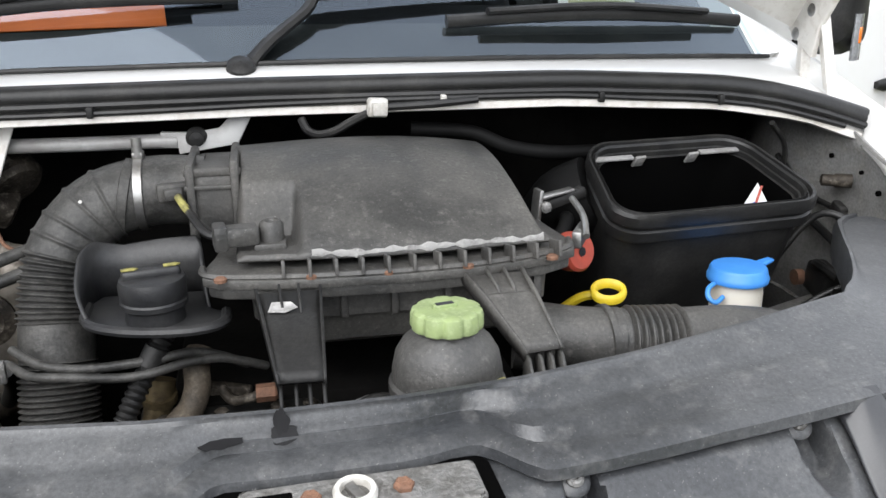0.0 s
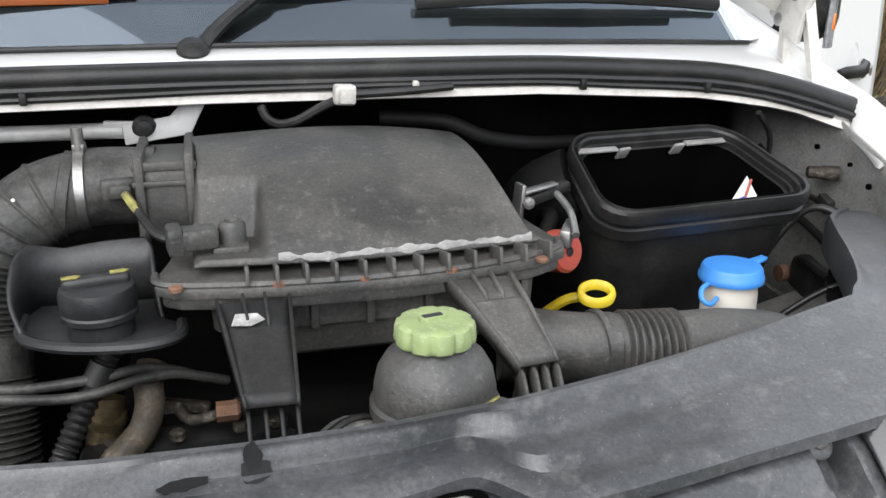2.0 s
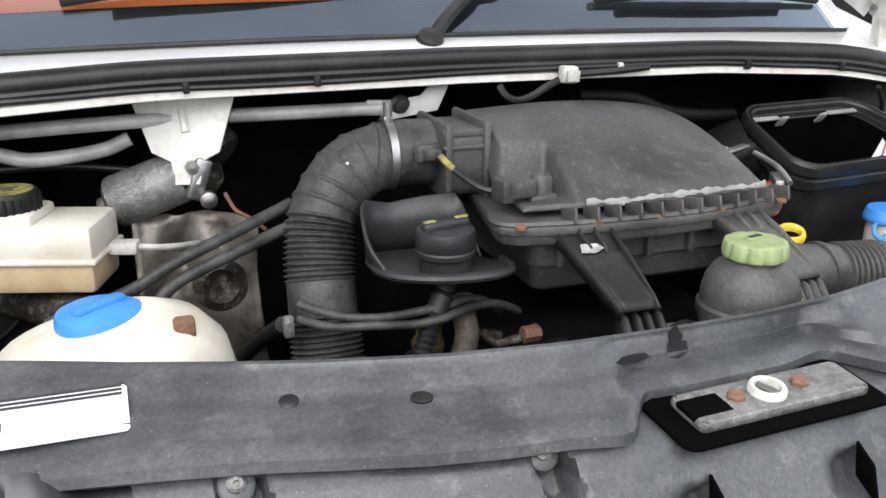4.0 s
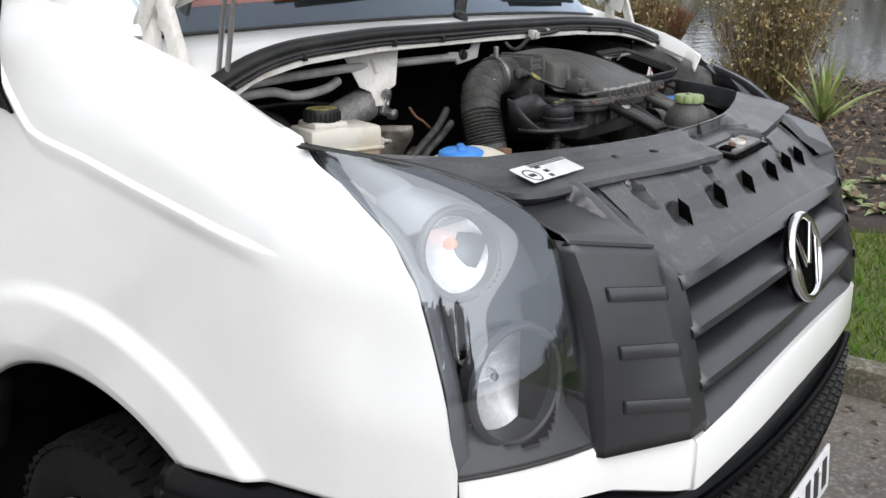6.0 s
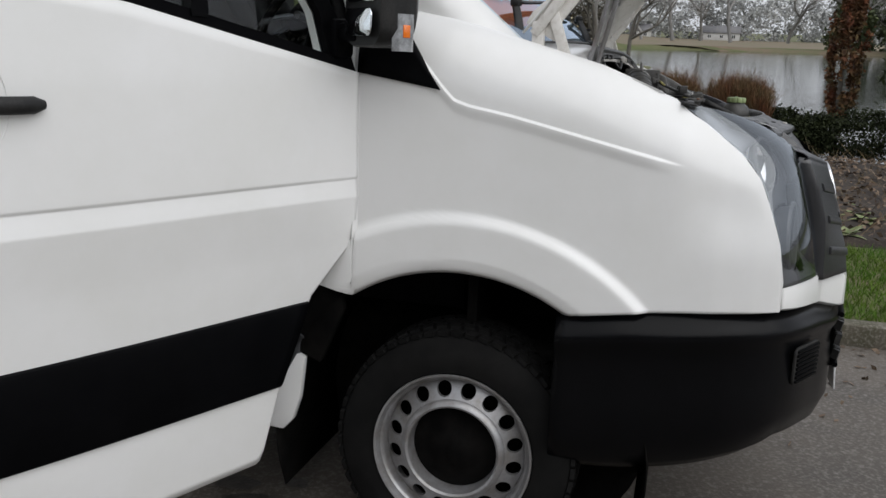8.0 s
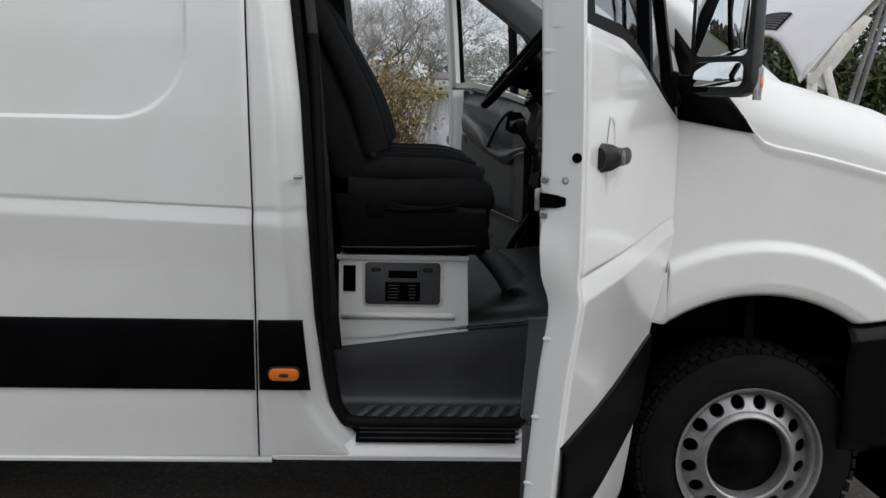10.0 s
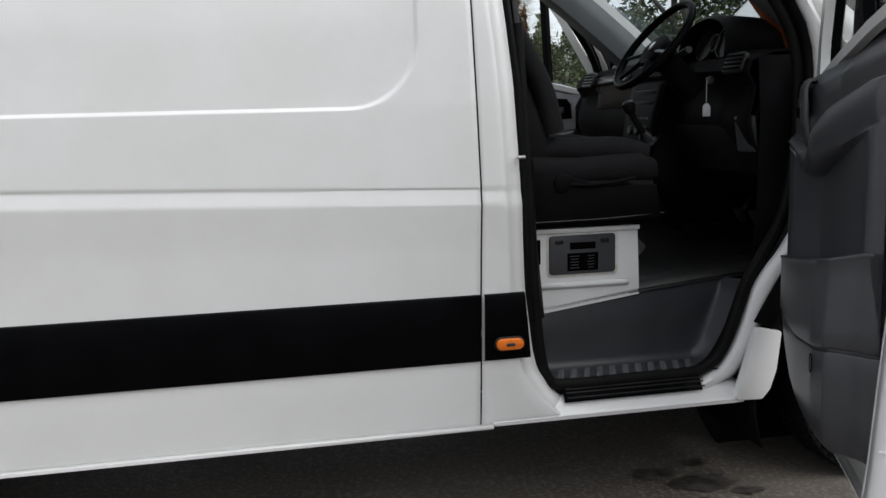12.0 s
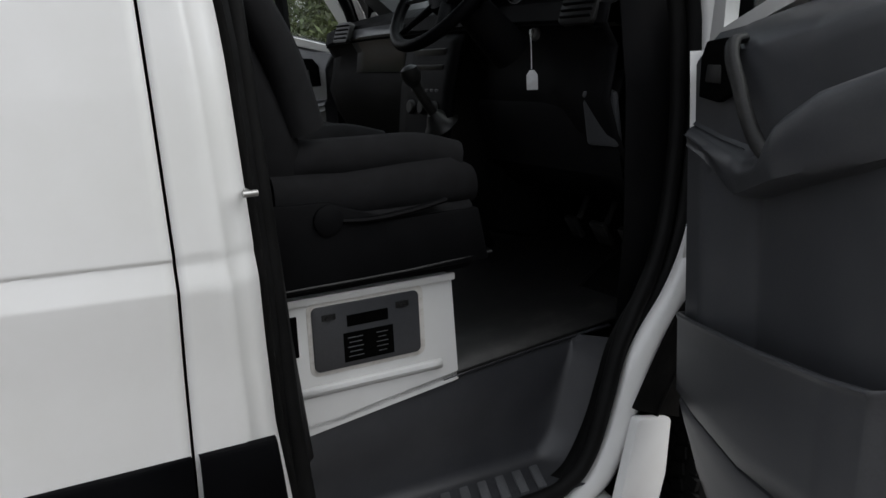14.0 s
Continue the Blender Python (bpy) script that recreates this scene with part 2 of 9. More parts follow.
def loft(rows, ring=False, caps=False):
    """A sheet through rows of points; ring: each row is a closed loop."""
    bm = bmesh.new()
    v = [[bm.verts.new(q) for q in row] for row in rows]
    m = len(v[0])
    for a, b in zip(v, v[1:]):
        for i in range(m if ring else m - 1):
            j = (i + 1) % m
            bm.faces.new((a[i], a[j], b[j], b[i]))
    if caps:
        bm.faces.new(v[0][::-1])
        bm.faces.new(v[-1])
    bmesh.ops.recalc_face_normals(bm, faces=bm.faces)
    return bm


def tube(pts, r, seg=12, n=6, flat=1.0):
    """A round bar along a smooth line; r: a radius or a function of 0 to 1."""
    line = smooth(pts, n) if n > 1 else [Vector(q) for q in pts]
    rows, up = [], None
    for i, q in enumerate(line):
        d = (line[min(i + 1, len(line) - 1)] - line[max(i - 1, 0)]).normalized()
        if up is None:
            up = d.orthogonal().normalized() if abs(d.z) > 0.9 else d.cross((0, 0, 1)).normalized()
        up = (up - d * up.dot(d)).normalized()
        side = d.cross(up)
        rr = r(i / (len(line) - 1)) if callable(r) else r
        rows.append([q + rr * (math.cos(a) * up + flat * math.sin(a) * side) for a in np.linspace(0, math.tau, seg, endpoint=False)])
    return loft(rows, True, True)


def lathe(profile, m=None, seg=32, caps=True):
    """A turned body about z from (radius, height) pairs."""
    rows = [[(r * math.cos(a), r * math.sin(a), z) for a in np.linspace(0, math.tau, seg, endpoint=False)] for r, z in profile]
    bm = loft(rows, True, caps)
    if m is not None:
        bm.transform(m)
    return bm


def block(size, m=None, bevel=0.004, seg=2, taper=1.0):
    """A box with rounded edges about its middle."""
    bm = bmesh.new()
    bmesh.ops.create_cube(bm, size=1)
    for v in bm.verts:
        k = taper if v.co.z > 0 else 1.0
        v.co = Vector((v.co.x * size[0] * k, v.co.y * size[1] * k, v.co.z * size[2]))
    if bevel:
        bmesh.ops.bevel(bm, geom=list(bm.edges), offset=bevel, segments=seg, affect="EDGES", profile=0.5)
    if m is not None:
        bm.transform(m)
    return bm


def plate(outline, depth, m=None, bevel=0.003, seg=2):
    """A flat outline in x, y raised by depth in z, its edges rounded."""
    bm = bmesh.new()
    base = bm.faces.new([bm.verts.new((*q[:2], 0)) for q in outline])
    out = bmesh.ops.extrude_face_region(bm, geom=[base])
    bmesh.ops.translate(bm, vec=(0, 0, depth), verts=[g for g in out["geom"] if isinstance(g, bmesh.types.BMVert)])
    bmesh.ops.recalc_face_normals(bm, faces=bm.faces)
    if bevel:
        bmesh.ops.bevel(bm, geom=list(bm.edges), offset=bevel, segments=seg, affect="EDGES", profile=0.5)
    if m is not None:
        bm.transform(m)
    return bm


def both(*bms):
    """Several shapes of one piece in one mesh."""
    me, out = bpy.data.meshes.new("join"), bmesh.new()
    for b in bms:
        b.to_mesh(me)
        out.from_mesh(me)
        b.free()
    bpy.data.meshes.remove(me)
    return out


def flip(bm):
    """The same shape on the other side of the van."""
    bm.transform(Matrix.Diagonal((-1, 1, 1, 1)))
    bmesh.ops.reverse_faces(bm, faces=bm.faces)
    return bm


def drawn_in(bm):
    """Draw the passenger side's front corner in round the lamp, where it is a little fuller-rounded."""
    for v in bm.verts:
        k = (1 - step(0.44, 0.64, v.co.y)) * step(0.90, 1.16, v.co.z) * step(0.45, 0.62, v.co.x)
        v.co.x -= 0.034 * k
        v.co.y += 0.030 * k
    return bm


def rounded(w, h, r, n=5):
    """A rectangle with rounded corners, about its middle."""
    out = []
    for cx, cy, a0 in ((w / 2 - r, h / 2 - r, 0), (-w / 2 + r, h / 2 - r, 90), (-w / 2 + r, -h / 2 + r, 180), (w / 2 - r, -h / 2 + r, 270)):
        out += [(cx + r * math.cos(radians(a0 + 90 * i / n)), cy + r * math.sin(radians(a0 + 90 * i / n))) for i in range(n + 1)]
    return out


def basis(origin, x, y):
    """A frame with its x and y along the given directions."""
    x = Vector(x).normalized()
    z = x.cross(Vector(y)).normalized()
    y = z.cross(x)
    return Matrix.Translation(origin) @ Matrix((x, y, z)).transposed().to_4x4()


BASE = {}


def thing(name, base, label, category, group="", lean=True, kind=""):
    """An Empty at the base of a thing; its parts are given in the van's frame, or the ground's where lean is off."""
    ob = new(name)
    ob.empty_display_size = 0.1
    ob.matrix_world = (TILT if lean else Matrix()) @ Matrix.Translation(base)
    BASE[ob.name] = Vector(base)
    return tagged(ob, label, category, group, kind)


def finish(ob, mat, sharp=38):
    me = ob.data
    me.materials.append(mat)
    me.polygons.foreach_set("use_smooth", [True] * len(me.polygons))
    me.set_sharp_from_angle(angle=radians(sharp))
    return ob


def part(name, bm, mat, parent, label="", sharp=38, thick=0.0):
    me = bpy.data.meshes.new(name)
    base = BASE[parent.name]
    bm.transform(Matrix.Translation(-base))
    bm.to_mesh(me)
    bm.free()
    ob = new(name, me)
    ob.parent = parent
    BASE[ob.name] = base
    finish(ob, mat, sharp)
    if thick:
        s = ob.modifiers.new("thickness", "SOLIDIFY")
        s.thickness, s.offset = thick, 0
    return tagged(ob, label)


def solo(name, bm, mat, label, category, base=(0, 0, 0), group="", kind="", lean=True, sharp=38):
    """A thing of one mesh."""
    me = bpy.data.meshes.new(name)
    bm.transform(Matrix.Translation(-Vector(base)))
    bm.to_mesh(me)
    bm.free()
    ob = new(name, me)
    ob.matrix_world = (TILT if lean else Matrix()) @ Matrix.Translation(base)
    BASE[ob.name] = Vector(base)
    return tagged(finish(ob, mat, sharp), label, category, group, kind)


def step(a, b, v):
    t = min(1.0, max(0.0, (v - a) / (b - a)))
    return t * t * (3 - 2 * t)


def tab(v, xs, ys):
    return float(np.interp(v, xs, ys))

# ---- the van's body ----
SIDE_Z = [0.30, 0.345, 0.50, 0.78, 0.92, 1.050, 1.098, 1.1015, 1.112, 1.35, 1.6, 2.0, 2.4, 2.6]
SIDE_W = [0.935, 0.950, 0.966, 0.985, 0.998, 1.0165, 1.0085, 1.0125, 1.0125, 1.010, 1.0, 0.965, 0.92, 0.84]


def side_w(y, z):
    """Half the body's width behind the front wings."""
    lift = (0.006 + 0.033 * max(0, y - 2.5)) * (y > 2.43) * (1 - step(0.16, 0.40, abs(z - 1.10)))
    w = tab(z - lift, SIDE_Z, SIDE_W) - 0.03 * (1 - step(1.3, 2.2, y))
    dy, dz, r = max(0, 2.885 - y), max(0, 1.555 - z), 0.21
    d = math.hypot(dy, dz) - r if y < 2.885 or z < 1.555 else -r
    if y > 2.6 and z > 1.3:
        w -= 0.010 * (1 - step(-0.012, 0.0, d))
    return w


def gap_lean(z):
    """How far the seam between pillar and side panel leans back."""
    return tab(z, [1.1, 1.73, 2.4], [0.003, 0.022, 0.03])


SHOULDER = ([0.17, 0.34, 0.468, 0.667, 0.887, 1.055, 1.4], [1.215, 1.285, 1.338, 1.415, 1.475, 1.52, 1.575])


def crease_z(y):
    return tab(y, [0.44, 0.48, 0.64, 0.78, 0.88, 0.99, 1.03, 1.06, 1.1, 1.4], [1.18, 1.188, 1.226, 1.259, 1.282, 1.302, 1.315, 1.345, 1.39, 1.7])


def wing_w(y, z):
    """Half the width of the front wing, with its crease, its shoulder and the flare of the arch."""
    w = tab(y, [0.17, 0.2, 0.25, 0.35, 0.556, 0.75, 1.0, 1.45], [0.852, 0.868, 0.887, 0.912, 0.938, 0.951, 0.961, 0.969])
    w -= 0.027 * step(0.93, 1.12, z) * (1 - step(0.31, 0.47, y))
    zc = crease_z(y)
    w -= 0.009 * step(zc - 0.001, zc + 0.006, z) * step(0.44, 0.54, y) - 0.006 * step(zc - 0.035, zc, z) * step(0.44, 0.54, y)
    zs = tab(y, *SHOULDER)
    t = max(0, (z - zs + 0.20) / 0.20)
    w -= 0.088 * t**2.6
    r = math.hypot(y - 1.0, z - 0.345)
    w += 0.020 * (1 - step(0.652, 0.684, r)) - 0.004 * (1 - step(0.545, 0.552, r)) - 0.012 * (1 - step(0.52, 0.536, r))
    return w


def sheet(ys, low, high, width, n, extra=None):
    """A panel of the right side between two lines, as wide as width(y, z) says."""
    rows = []
    for y in ys:
        a, b = low(y), high(y)
        row = [(-width(y, a + (b - a) * i / n), y, a + (b - a) * i / n) for i in range(n + 1)]
        rows.append(row + (extra(y, row[-1]) if extra else []))
    return loft(rows)


def spread(*spans):
    out = []
    for a, b, n in spans:
        out += list(np.linspace(a, b, n, endpoint=False))
    return [float(q) for q in out + [spans[-1][1]]]


van = thing("van", (0, 1.0, 0), "white panel van with open bonnet and open cab doors", "van")


def wing_low(y):
    if y < 0.712:
        return tab(y, [0.17, 0.4, 0.55, 0.712], [0.822, 0.810, 0.800, 0.779])
    if y > 1.29:
        return tab(y, [1.29, 1.40], [0.772, 0.80])
    return 0.345 + math.sqrt(0.52**2 - (y - 1.0) ** 2)


def wing_high(y):
    if y < 0.475:
        return tab(y, [0.178, 0.197, 0.226, 0.256, 0.306, 0.357, 0.40, 0.44, 0.475], [0.90, 1.0, 1.08, 1.152, 1.212, 1.252, 1.285, 1.309, 1.338])
    if y > 1.296:
        return tab(y, [1.296, 1.40], [0.935, 0.805])
    return tab(y, *SHOULDER)


def wing_lip(y, top):
    if y < 0.515 or y > 1.296:
        return [top] * 4
    cut = 0.012 * max(step(0.530, 0.540, y) - step(0.575, 0.585, y), step(0.66, 0.668, y) - step(0.70, 0.708, y))
    return [(-0.850, y, top[2] + 0.004), (-0.836, y, top[2] - 0.010), (-0.822 - cut, y, top[2] - 0.034 + cut), (-0.818 - cut, y, top[2] - 0.044 + 1.4 * cut)]


for flipped in (False, True):
    rows = []
    for y in spread((0.178, 0.48, 34), (0.48, 0.70, 30), (0.70, 1.2955, 70), (1.2965, 1.40, 8)):
        lo, hi = wing_low(y), wing_high(y)
        zc = min(max(crease_z(y), lo + 0.3 * (hi - lo)), hi - 0.12 * (hi - lo))
        m = min(0.03, 0.2 * (zc - lo), 0.4 * (hi - zc))
        zs = spread((lo, zc - m, 46), (zc - m, zc + 0.5 * m, 20), (zc + 0.5 * m, hi, 30))
        row = [(-wing_w(y, z), y, z) for z in zs]
        rows.append(row + wing_lip(y, row[-1]))
    bm = loft(rows)
    part("front_wing", drawn_in(flip(bm)) if flipped else bm, WHITE, van, "", 50, 0.003)
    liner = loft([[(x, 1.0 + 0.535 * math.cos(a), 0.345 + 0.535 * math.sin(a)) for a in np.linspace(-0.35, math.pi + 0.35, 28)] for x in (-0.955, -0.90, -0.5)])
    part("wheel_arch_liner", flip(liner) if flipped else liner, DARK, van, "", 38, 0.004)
    # Added disc in the shade-dark colour, closing off light from under the van.
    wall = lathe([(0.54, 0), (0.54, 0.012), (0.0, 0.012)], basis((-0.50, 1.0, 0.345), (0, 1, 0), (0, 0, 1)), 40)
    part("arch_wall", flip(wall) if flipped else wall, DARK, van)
    inner = loft([[(-0.815 + 0.015 * math.sin(k * 1.3) * (i > 0) , y, tab(y, *SHOULDER) - 0.03 - d) for i, d in enumerate((0, 0.03, 0.12, 0.25, 0.55))] for k, y in enumerate(np.linspace(0.36, 0.98, 9))])
    part("inner_wing", flip(inner) if flipped else inner, BAYGREY, van, "grey-painted inner wing panel", 38, 0.003)
    rows = []
    for t in np.linspace(0, 1, 9):
        lo, hi = Vector((1.066, 1.342)).lerp(Vector((1.291, 1.377)), t), Vector((1.066, 1.342)).lerp(Vector((1.175, 1.497)), min(1, t * 2.06))
        if t > 0.485:
            hi = Vector((1.175, 1.497)).lerp(Vector((1.291, 1.64)), (t - 0.485) / 0.515)
            lo, hi = Vector((1.291 * t + 1.066 * (1 - t), lo.y)), hi
        rows.append([(-wing_w(q.x, min(q.y, 1.53)) - 0.006 + 0.15 * max(0, q.y - 1.53), q.x, q.y) for q in (lo.lerp(hi, k / 6) for k in range(7))])
    black = loft(rows)
    part("corner_panel", flip(black) if flipped else black, TRIM, van, "black triangular corner panel", 38, 0.006)

# The load space: side, roof, rear and the pillar behind the door.
for flipped in (False, True):
    zs = spread((0.335, 1.02, 34), (1.02, 1.25, 76), (1.25, 1.325, 5), (1.325, 1.365, 24), (1.365, 1.56, 40), (1.56, 2.5, 20))
    bm = loft([[(-side_w(y, z), y + gap_lean(z) * (1 - step(2.5, 2.62, y)), z) for z in zs] for y in spread((2.499, 2.66, 8), (2.66, 2.90, 64), (2.90, 6.5, 24))])
    part("side_panel", flip(bm) if flipped else bm, WHITE, van, "", 50, 0.003)

    def pillar_front(z):
        return tab(z, [0.33, 0.42, 0.50, 0.57, 0.77, 1.125, 1.42, 1.73, 2.2], [2.21, 2.30, 2.355, 2.372, 2.399, 2.419, 2.436, 2.47, 2.52])

    rows = []
    for z in spread((0.335, 1.0, 30), (1.0, 1.2, 24), (1.2, 2.2, 20)):
        f = pillar_front(z)
        fade = step(0.0, 0.05, 2.425 - f)
        row = [(-side_w(y, z), y, z) for y in np.linspace(2.4935 + gap_lean(z), f + 0.012, 6)]
        w = side_w(f, z)
        row += [(-w + 0.006, f, z), (-w + 0.022, f - 0.006, z), (-w + 0.034, f - 0.03, z), (-w + 0.05, f - 0.055, z), (-w + 0.10, f - 0.068, z), (-w + 0.16, f - 0.06, z)]
        rows.append(row)
    bm = loft(rows)
    part("door_pillar", flip(bm) if flipped else bm, WHITE, van, "", 60, 0.003)
    rows = []
    for z in spread((0.40, 2.2, 30)):
        f = pillar_front(z) - 0.062
        x = -side_w(f, z) + 0.075
        rows.append([(x, f, z), (x - 0.012, f - 0.012, z), (x, f - 0.024, z), (x + 0.03, f - 0.022, z), (x + 0.05, f, z)])
    bm = loft(rows)
    part("door_seal", flip(bm) if flipped else bm, SEALB, van, "black rubber door seal", 60, 0.003)
    # Black rub strips, proud of the panels.
    for y0, y1, rear in ((2.503, 6.5, True), (2.340, 2.491, False)):
        rows = []
        for y in np.linspace(y0, y1, 24):
            prof = [(0.560, 0.0), (0.562, 0.010), (0.570, 0.013), (0.70, 0.014), (0.764, 0.012), (0.772, 0.008), (0.775, 0.0)]
            rows.append([(-side_w(y, z) - d, y + (0 if rear or y > 2.36 else 0.10 * (z - 0.56)), z) for z, d in prof])
        bm = loft(rows)
        part("rub_strip", flip(bm) if flipped else bm, TRIM, van, "black plastic rub strip", 38, 0.002)
    mk = plate(rounded(0.088, 0.036, 0.017), 0.014, basis((-1.001, 2.415, 0.617), (0, -1, 0), (0, 0, 1)), 0.004)
    lamp = part("side_marker", flip(mk) if flipped else mk, AMBER, van, "orange oval side marker lamp")
    mk = plate(rounded(0.028, 0.010, 0.004), 0.004, basis((-1.0145, 2.415, 0.617), (0, -1, 0), (0, 0, 1)), 0.001)
    part("marker_centre", flip(mk) if flipped else mk, INK, lamp)
    mk = plate(rounded(0.098, 0.045, 0.021), 0.006, basis((-0.9985, 2.415, 0.617), (0, -1, 0), (0, 0, 1)), 0.002)
    part("marker_bezel", flip(mk) if flipped else mk, BLACKP, lamp)

roof_rows = []
for y, zc in ((1.62, 2.30), (1.75, 2.40), (2.0, 2.48), (2.5, 2.55), (4.5, 2.6), (6.5, 2.58)):
    roof_rows.append([(x, y, zc - 0.10 * abs(x / 0.93) ** 4) for x in np.linspace(-0.93, 0.93, 15)])
part("roof", loft(roof_rows), WHITE, van, "", 38, 0.004)
part("rear_wall", block((1.86, 0.05, 2.2), pose(0, 6.5, 1.45), 0.01), WHITE, van)
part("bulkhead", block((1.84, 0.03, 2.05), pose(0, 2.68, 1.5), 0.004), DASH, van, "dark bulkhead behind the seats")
part("floor_pan", block((1.72, 4.1, 0.06), pose(0, 4.4, 0.37), 0.01), DARK, van)
part("chassis", both(block((0.12, 6.2, 0.16), pose(-0.42, 3.3, 0.40), 0.01), block((0.12, 6.2, 0.16), pose(0.42, 3.3, 0.40), 0.01), block((1.5, 0.12, 0.10), pose(0, 1.0, 0.36), 0.01)), DARK, van)

# Sills, the step and the kick panels before the doors.
for flipped in (False, True):
    rows = []
    for y in spread((1.575, 2.46, 30)):
        rows.append([(-0.925, y, 0.330), (-0.950, y, 0.334), (-0.952, y, 0.345), (-0.938, y, 0.352), (-0.930, y, 0.372), (-0.905, y, 0.392), (-0.86, y, 0.402), (-0.80, y, 0.404)])
    bm = loft(rows)
    part("sill", flip(bm) if flipped else bm, WHITE, van, "", 60, 0.003)
    bm = loft([[(-0.948, y, 0.325), (-0.962, y, 0.330), (-0.962, y, 0.338), (-0.945, y, 0.342)] for y in (2.46, 3.5, 6.5)])
    part("sill_lip", flip(bm) if flipped else bm, WHITE, van, "", 60, 0.003)
    # the opening's front post, sweeping up over the wheel
    rows = []
    for y, z in [(q.x, q.y) for q in smooth([(1.80, 0.395, 0), (1.73, 0.417, 0), (1.665, 0.445, 0), (1.635, 0.471, 0), (1.60, 0.53, 0), (1.577, 0.582, 0), (1.555, 0.65, 0), (1.529, 0.728, 0), (1.49, 0.79, 0), (1.442, 0.851, 0), (1.40, 0.93, 0), (1.36, 1.05, 0), (1.335, 1.30, 0), (1.37, 1.60, 0), (1.62, 1.95, 0), (1.80, 2.10, 0)], 4)]:
        w = min(0.935, side_w(y, max(z, 0.34)) - 0.035)
        rows.append([(-w + 0.004, y - 0.070, z - 0.036), (-w - 0.010, y - 0.052, z - 0.026), (-w - 0.014, y - 0.030, z - 0.016), (-w + 0.002, y - 0.012, z - 0.008), (-w + 0.018, y - 0.006, z - 0.004), (-w + 0.05, y, z), (-w + 0.075, y + 0.004, z + 0.002), (-w + 0.16, y + 0.002, z)])
    bm = loft([r[:5] for r in rows])
    part("door_post", flip(bm) if flipped else bm, WHITE, van, "", 60, 0.003)
    bm = loft([[Vector(q) + Vector((0, 0.003, 0.002)) for q in r[4:7]] for r in rows])
    part("post_trim", flip(bm) if flipped else bm, SEALB, van, "black trim inside the door opening", 60, 0.003)
    loop = [(-0.885, 2.345, 1.60), (-0.90, 2.325, 1.20), (-0.90, 2.305, 0.80), (-0.90, 2.285, 0.56), (-0.90, 2.258, 0.462), (-0.90, 2.20, 0.436), (-0.90, 1.95, 0.436), (-0.90, 1.75, 0.438), (-0.90, 1.69, 0.455), (-0.90, 1.652, 0.482), (-0.90, 1.615, 0.54), (-0.90, 1.575, 0.65), (-0.898, 1.545, 0.735), (-0.895, 1.505, 0.80), (-0.888, 1.425, 0.93), (-0.880, 1.380, 1.07), (-0.875, 1.356, 1.30), (-0.87, 1.395, 1.58), (-0.84, 1.63, 1.92)]
    bm = tube(loop, 0.019, 10, 5)
    part("door_seal", flip(bm) if flipped else bm, SEALB, van, "black rubber door seal", 60)
    kick = plate([(1.443, 0.566), (1.450, 0.574), (1.530, 0.590), (1.541, 0.584), (1.590, 0.42), (1.612, 0.352), (1.602, 0.341), (1.510, 0.338), (1.480, 0.372), (1.458, 0.44)], 0.03, basis((-0.962, 0, 0), (0, 1, 0), (0, 0, 1)), 0.006)
    part("kick_panel", flip(kick) if flipped else kick, WHITE, van)
    gus = plate([(1.36, 0.86), (1.42, 0.80), (1.535, 0.605), (1.40, 0.555), (1.33, 0.72)], 0.03, basis((-0.950, 0, 0), (0, 1, 0), (0, 0, 1)), 0.004)
    part("arch_gusset", flip(gus) if flipped else gus, DARK, van)

# Cowl: white panel below the windscreen, its folded lip.
def cowl_line(x):
    a = abs(x)
    return tab(a, [0, 0.4, 0.62, 0.74, 0.84], [0.728, 0.724, 0.713, 0.700, 0.680]), tab(a, [0, 0.4, 0.62, 0.74, 0.84], [1.446, 1.444, 1.433, 1.415, 1.380])


def screen_base(x):
    return 0.805 + 0.085 * (x / 0.80) ** 2, 1.491 - 0.020 * (x / 0.80) ** 2


rows = []
for x in np.linspace(-0.86, 0.86, 49):
    y, z = cowl_line(x)
    by, bz = screen_base(x)
    rows.append([(x, y - 0.004, z - 0.013), (x, y - 0.012, z - 0.011), (x, y - 0.012, z - 0.003), (x, y - 0.004, z + 0.001), (x, y + 0.015, z + 0.006), (x, y + 0.03, z + 0.022), (x, by - 0.03, bz - 0.016), (x, by, bz - 0.004), (x, by + 0.02, bz - 0.01)])
part("cowl_lip", loft([r[:4] for r in rows]), BAYWHITE, van, "grubby folded lip of the cowl", 50, 0.002)
part("cowl_panel", loft([r[3:] for r in rows]), WHITE, van, "white cowl panel under the windscreen", 50, 0.003)
# Plenum, firewall, floor and radiator wall carry the bay's shade as colour.
rows = [[(x, cowl_line(x)[0] + 0.002 + 0.24 * k, cowl_line(x)[1] - 0.010 + 0.014 * k) for k in (0, 0.3, 0.7, 1)] for x in np.linspace(-0.86, 0.86, 25)]
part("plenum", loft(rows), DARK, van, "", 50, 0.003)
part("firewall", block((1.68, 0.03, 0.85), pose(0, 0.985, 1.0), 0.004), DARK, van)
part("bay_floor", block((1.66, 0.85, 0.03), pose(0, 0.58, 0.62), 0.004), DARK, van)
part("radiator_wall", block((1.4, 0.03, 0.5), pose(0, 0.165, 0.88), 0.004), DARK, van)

# Windscreen with its dark band, and the pillars.
def screen(u, x):
    by, bz = screen_base(x)
    return Vector((x * (1 - 0.10 * u), by + 0.93 * u + 0.03 * u * (1 - u), bz + 0.80 * u - 0.10 * u * (x / 0.8) ** 2 + 0.03 * math.sin(math.pi * u)))


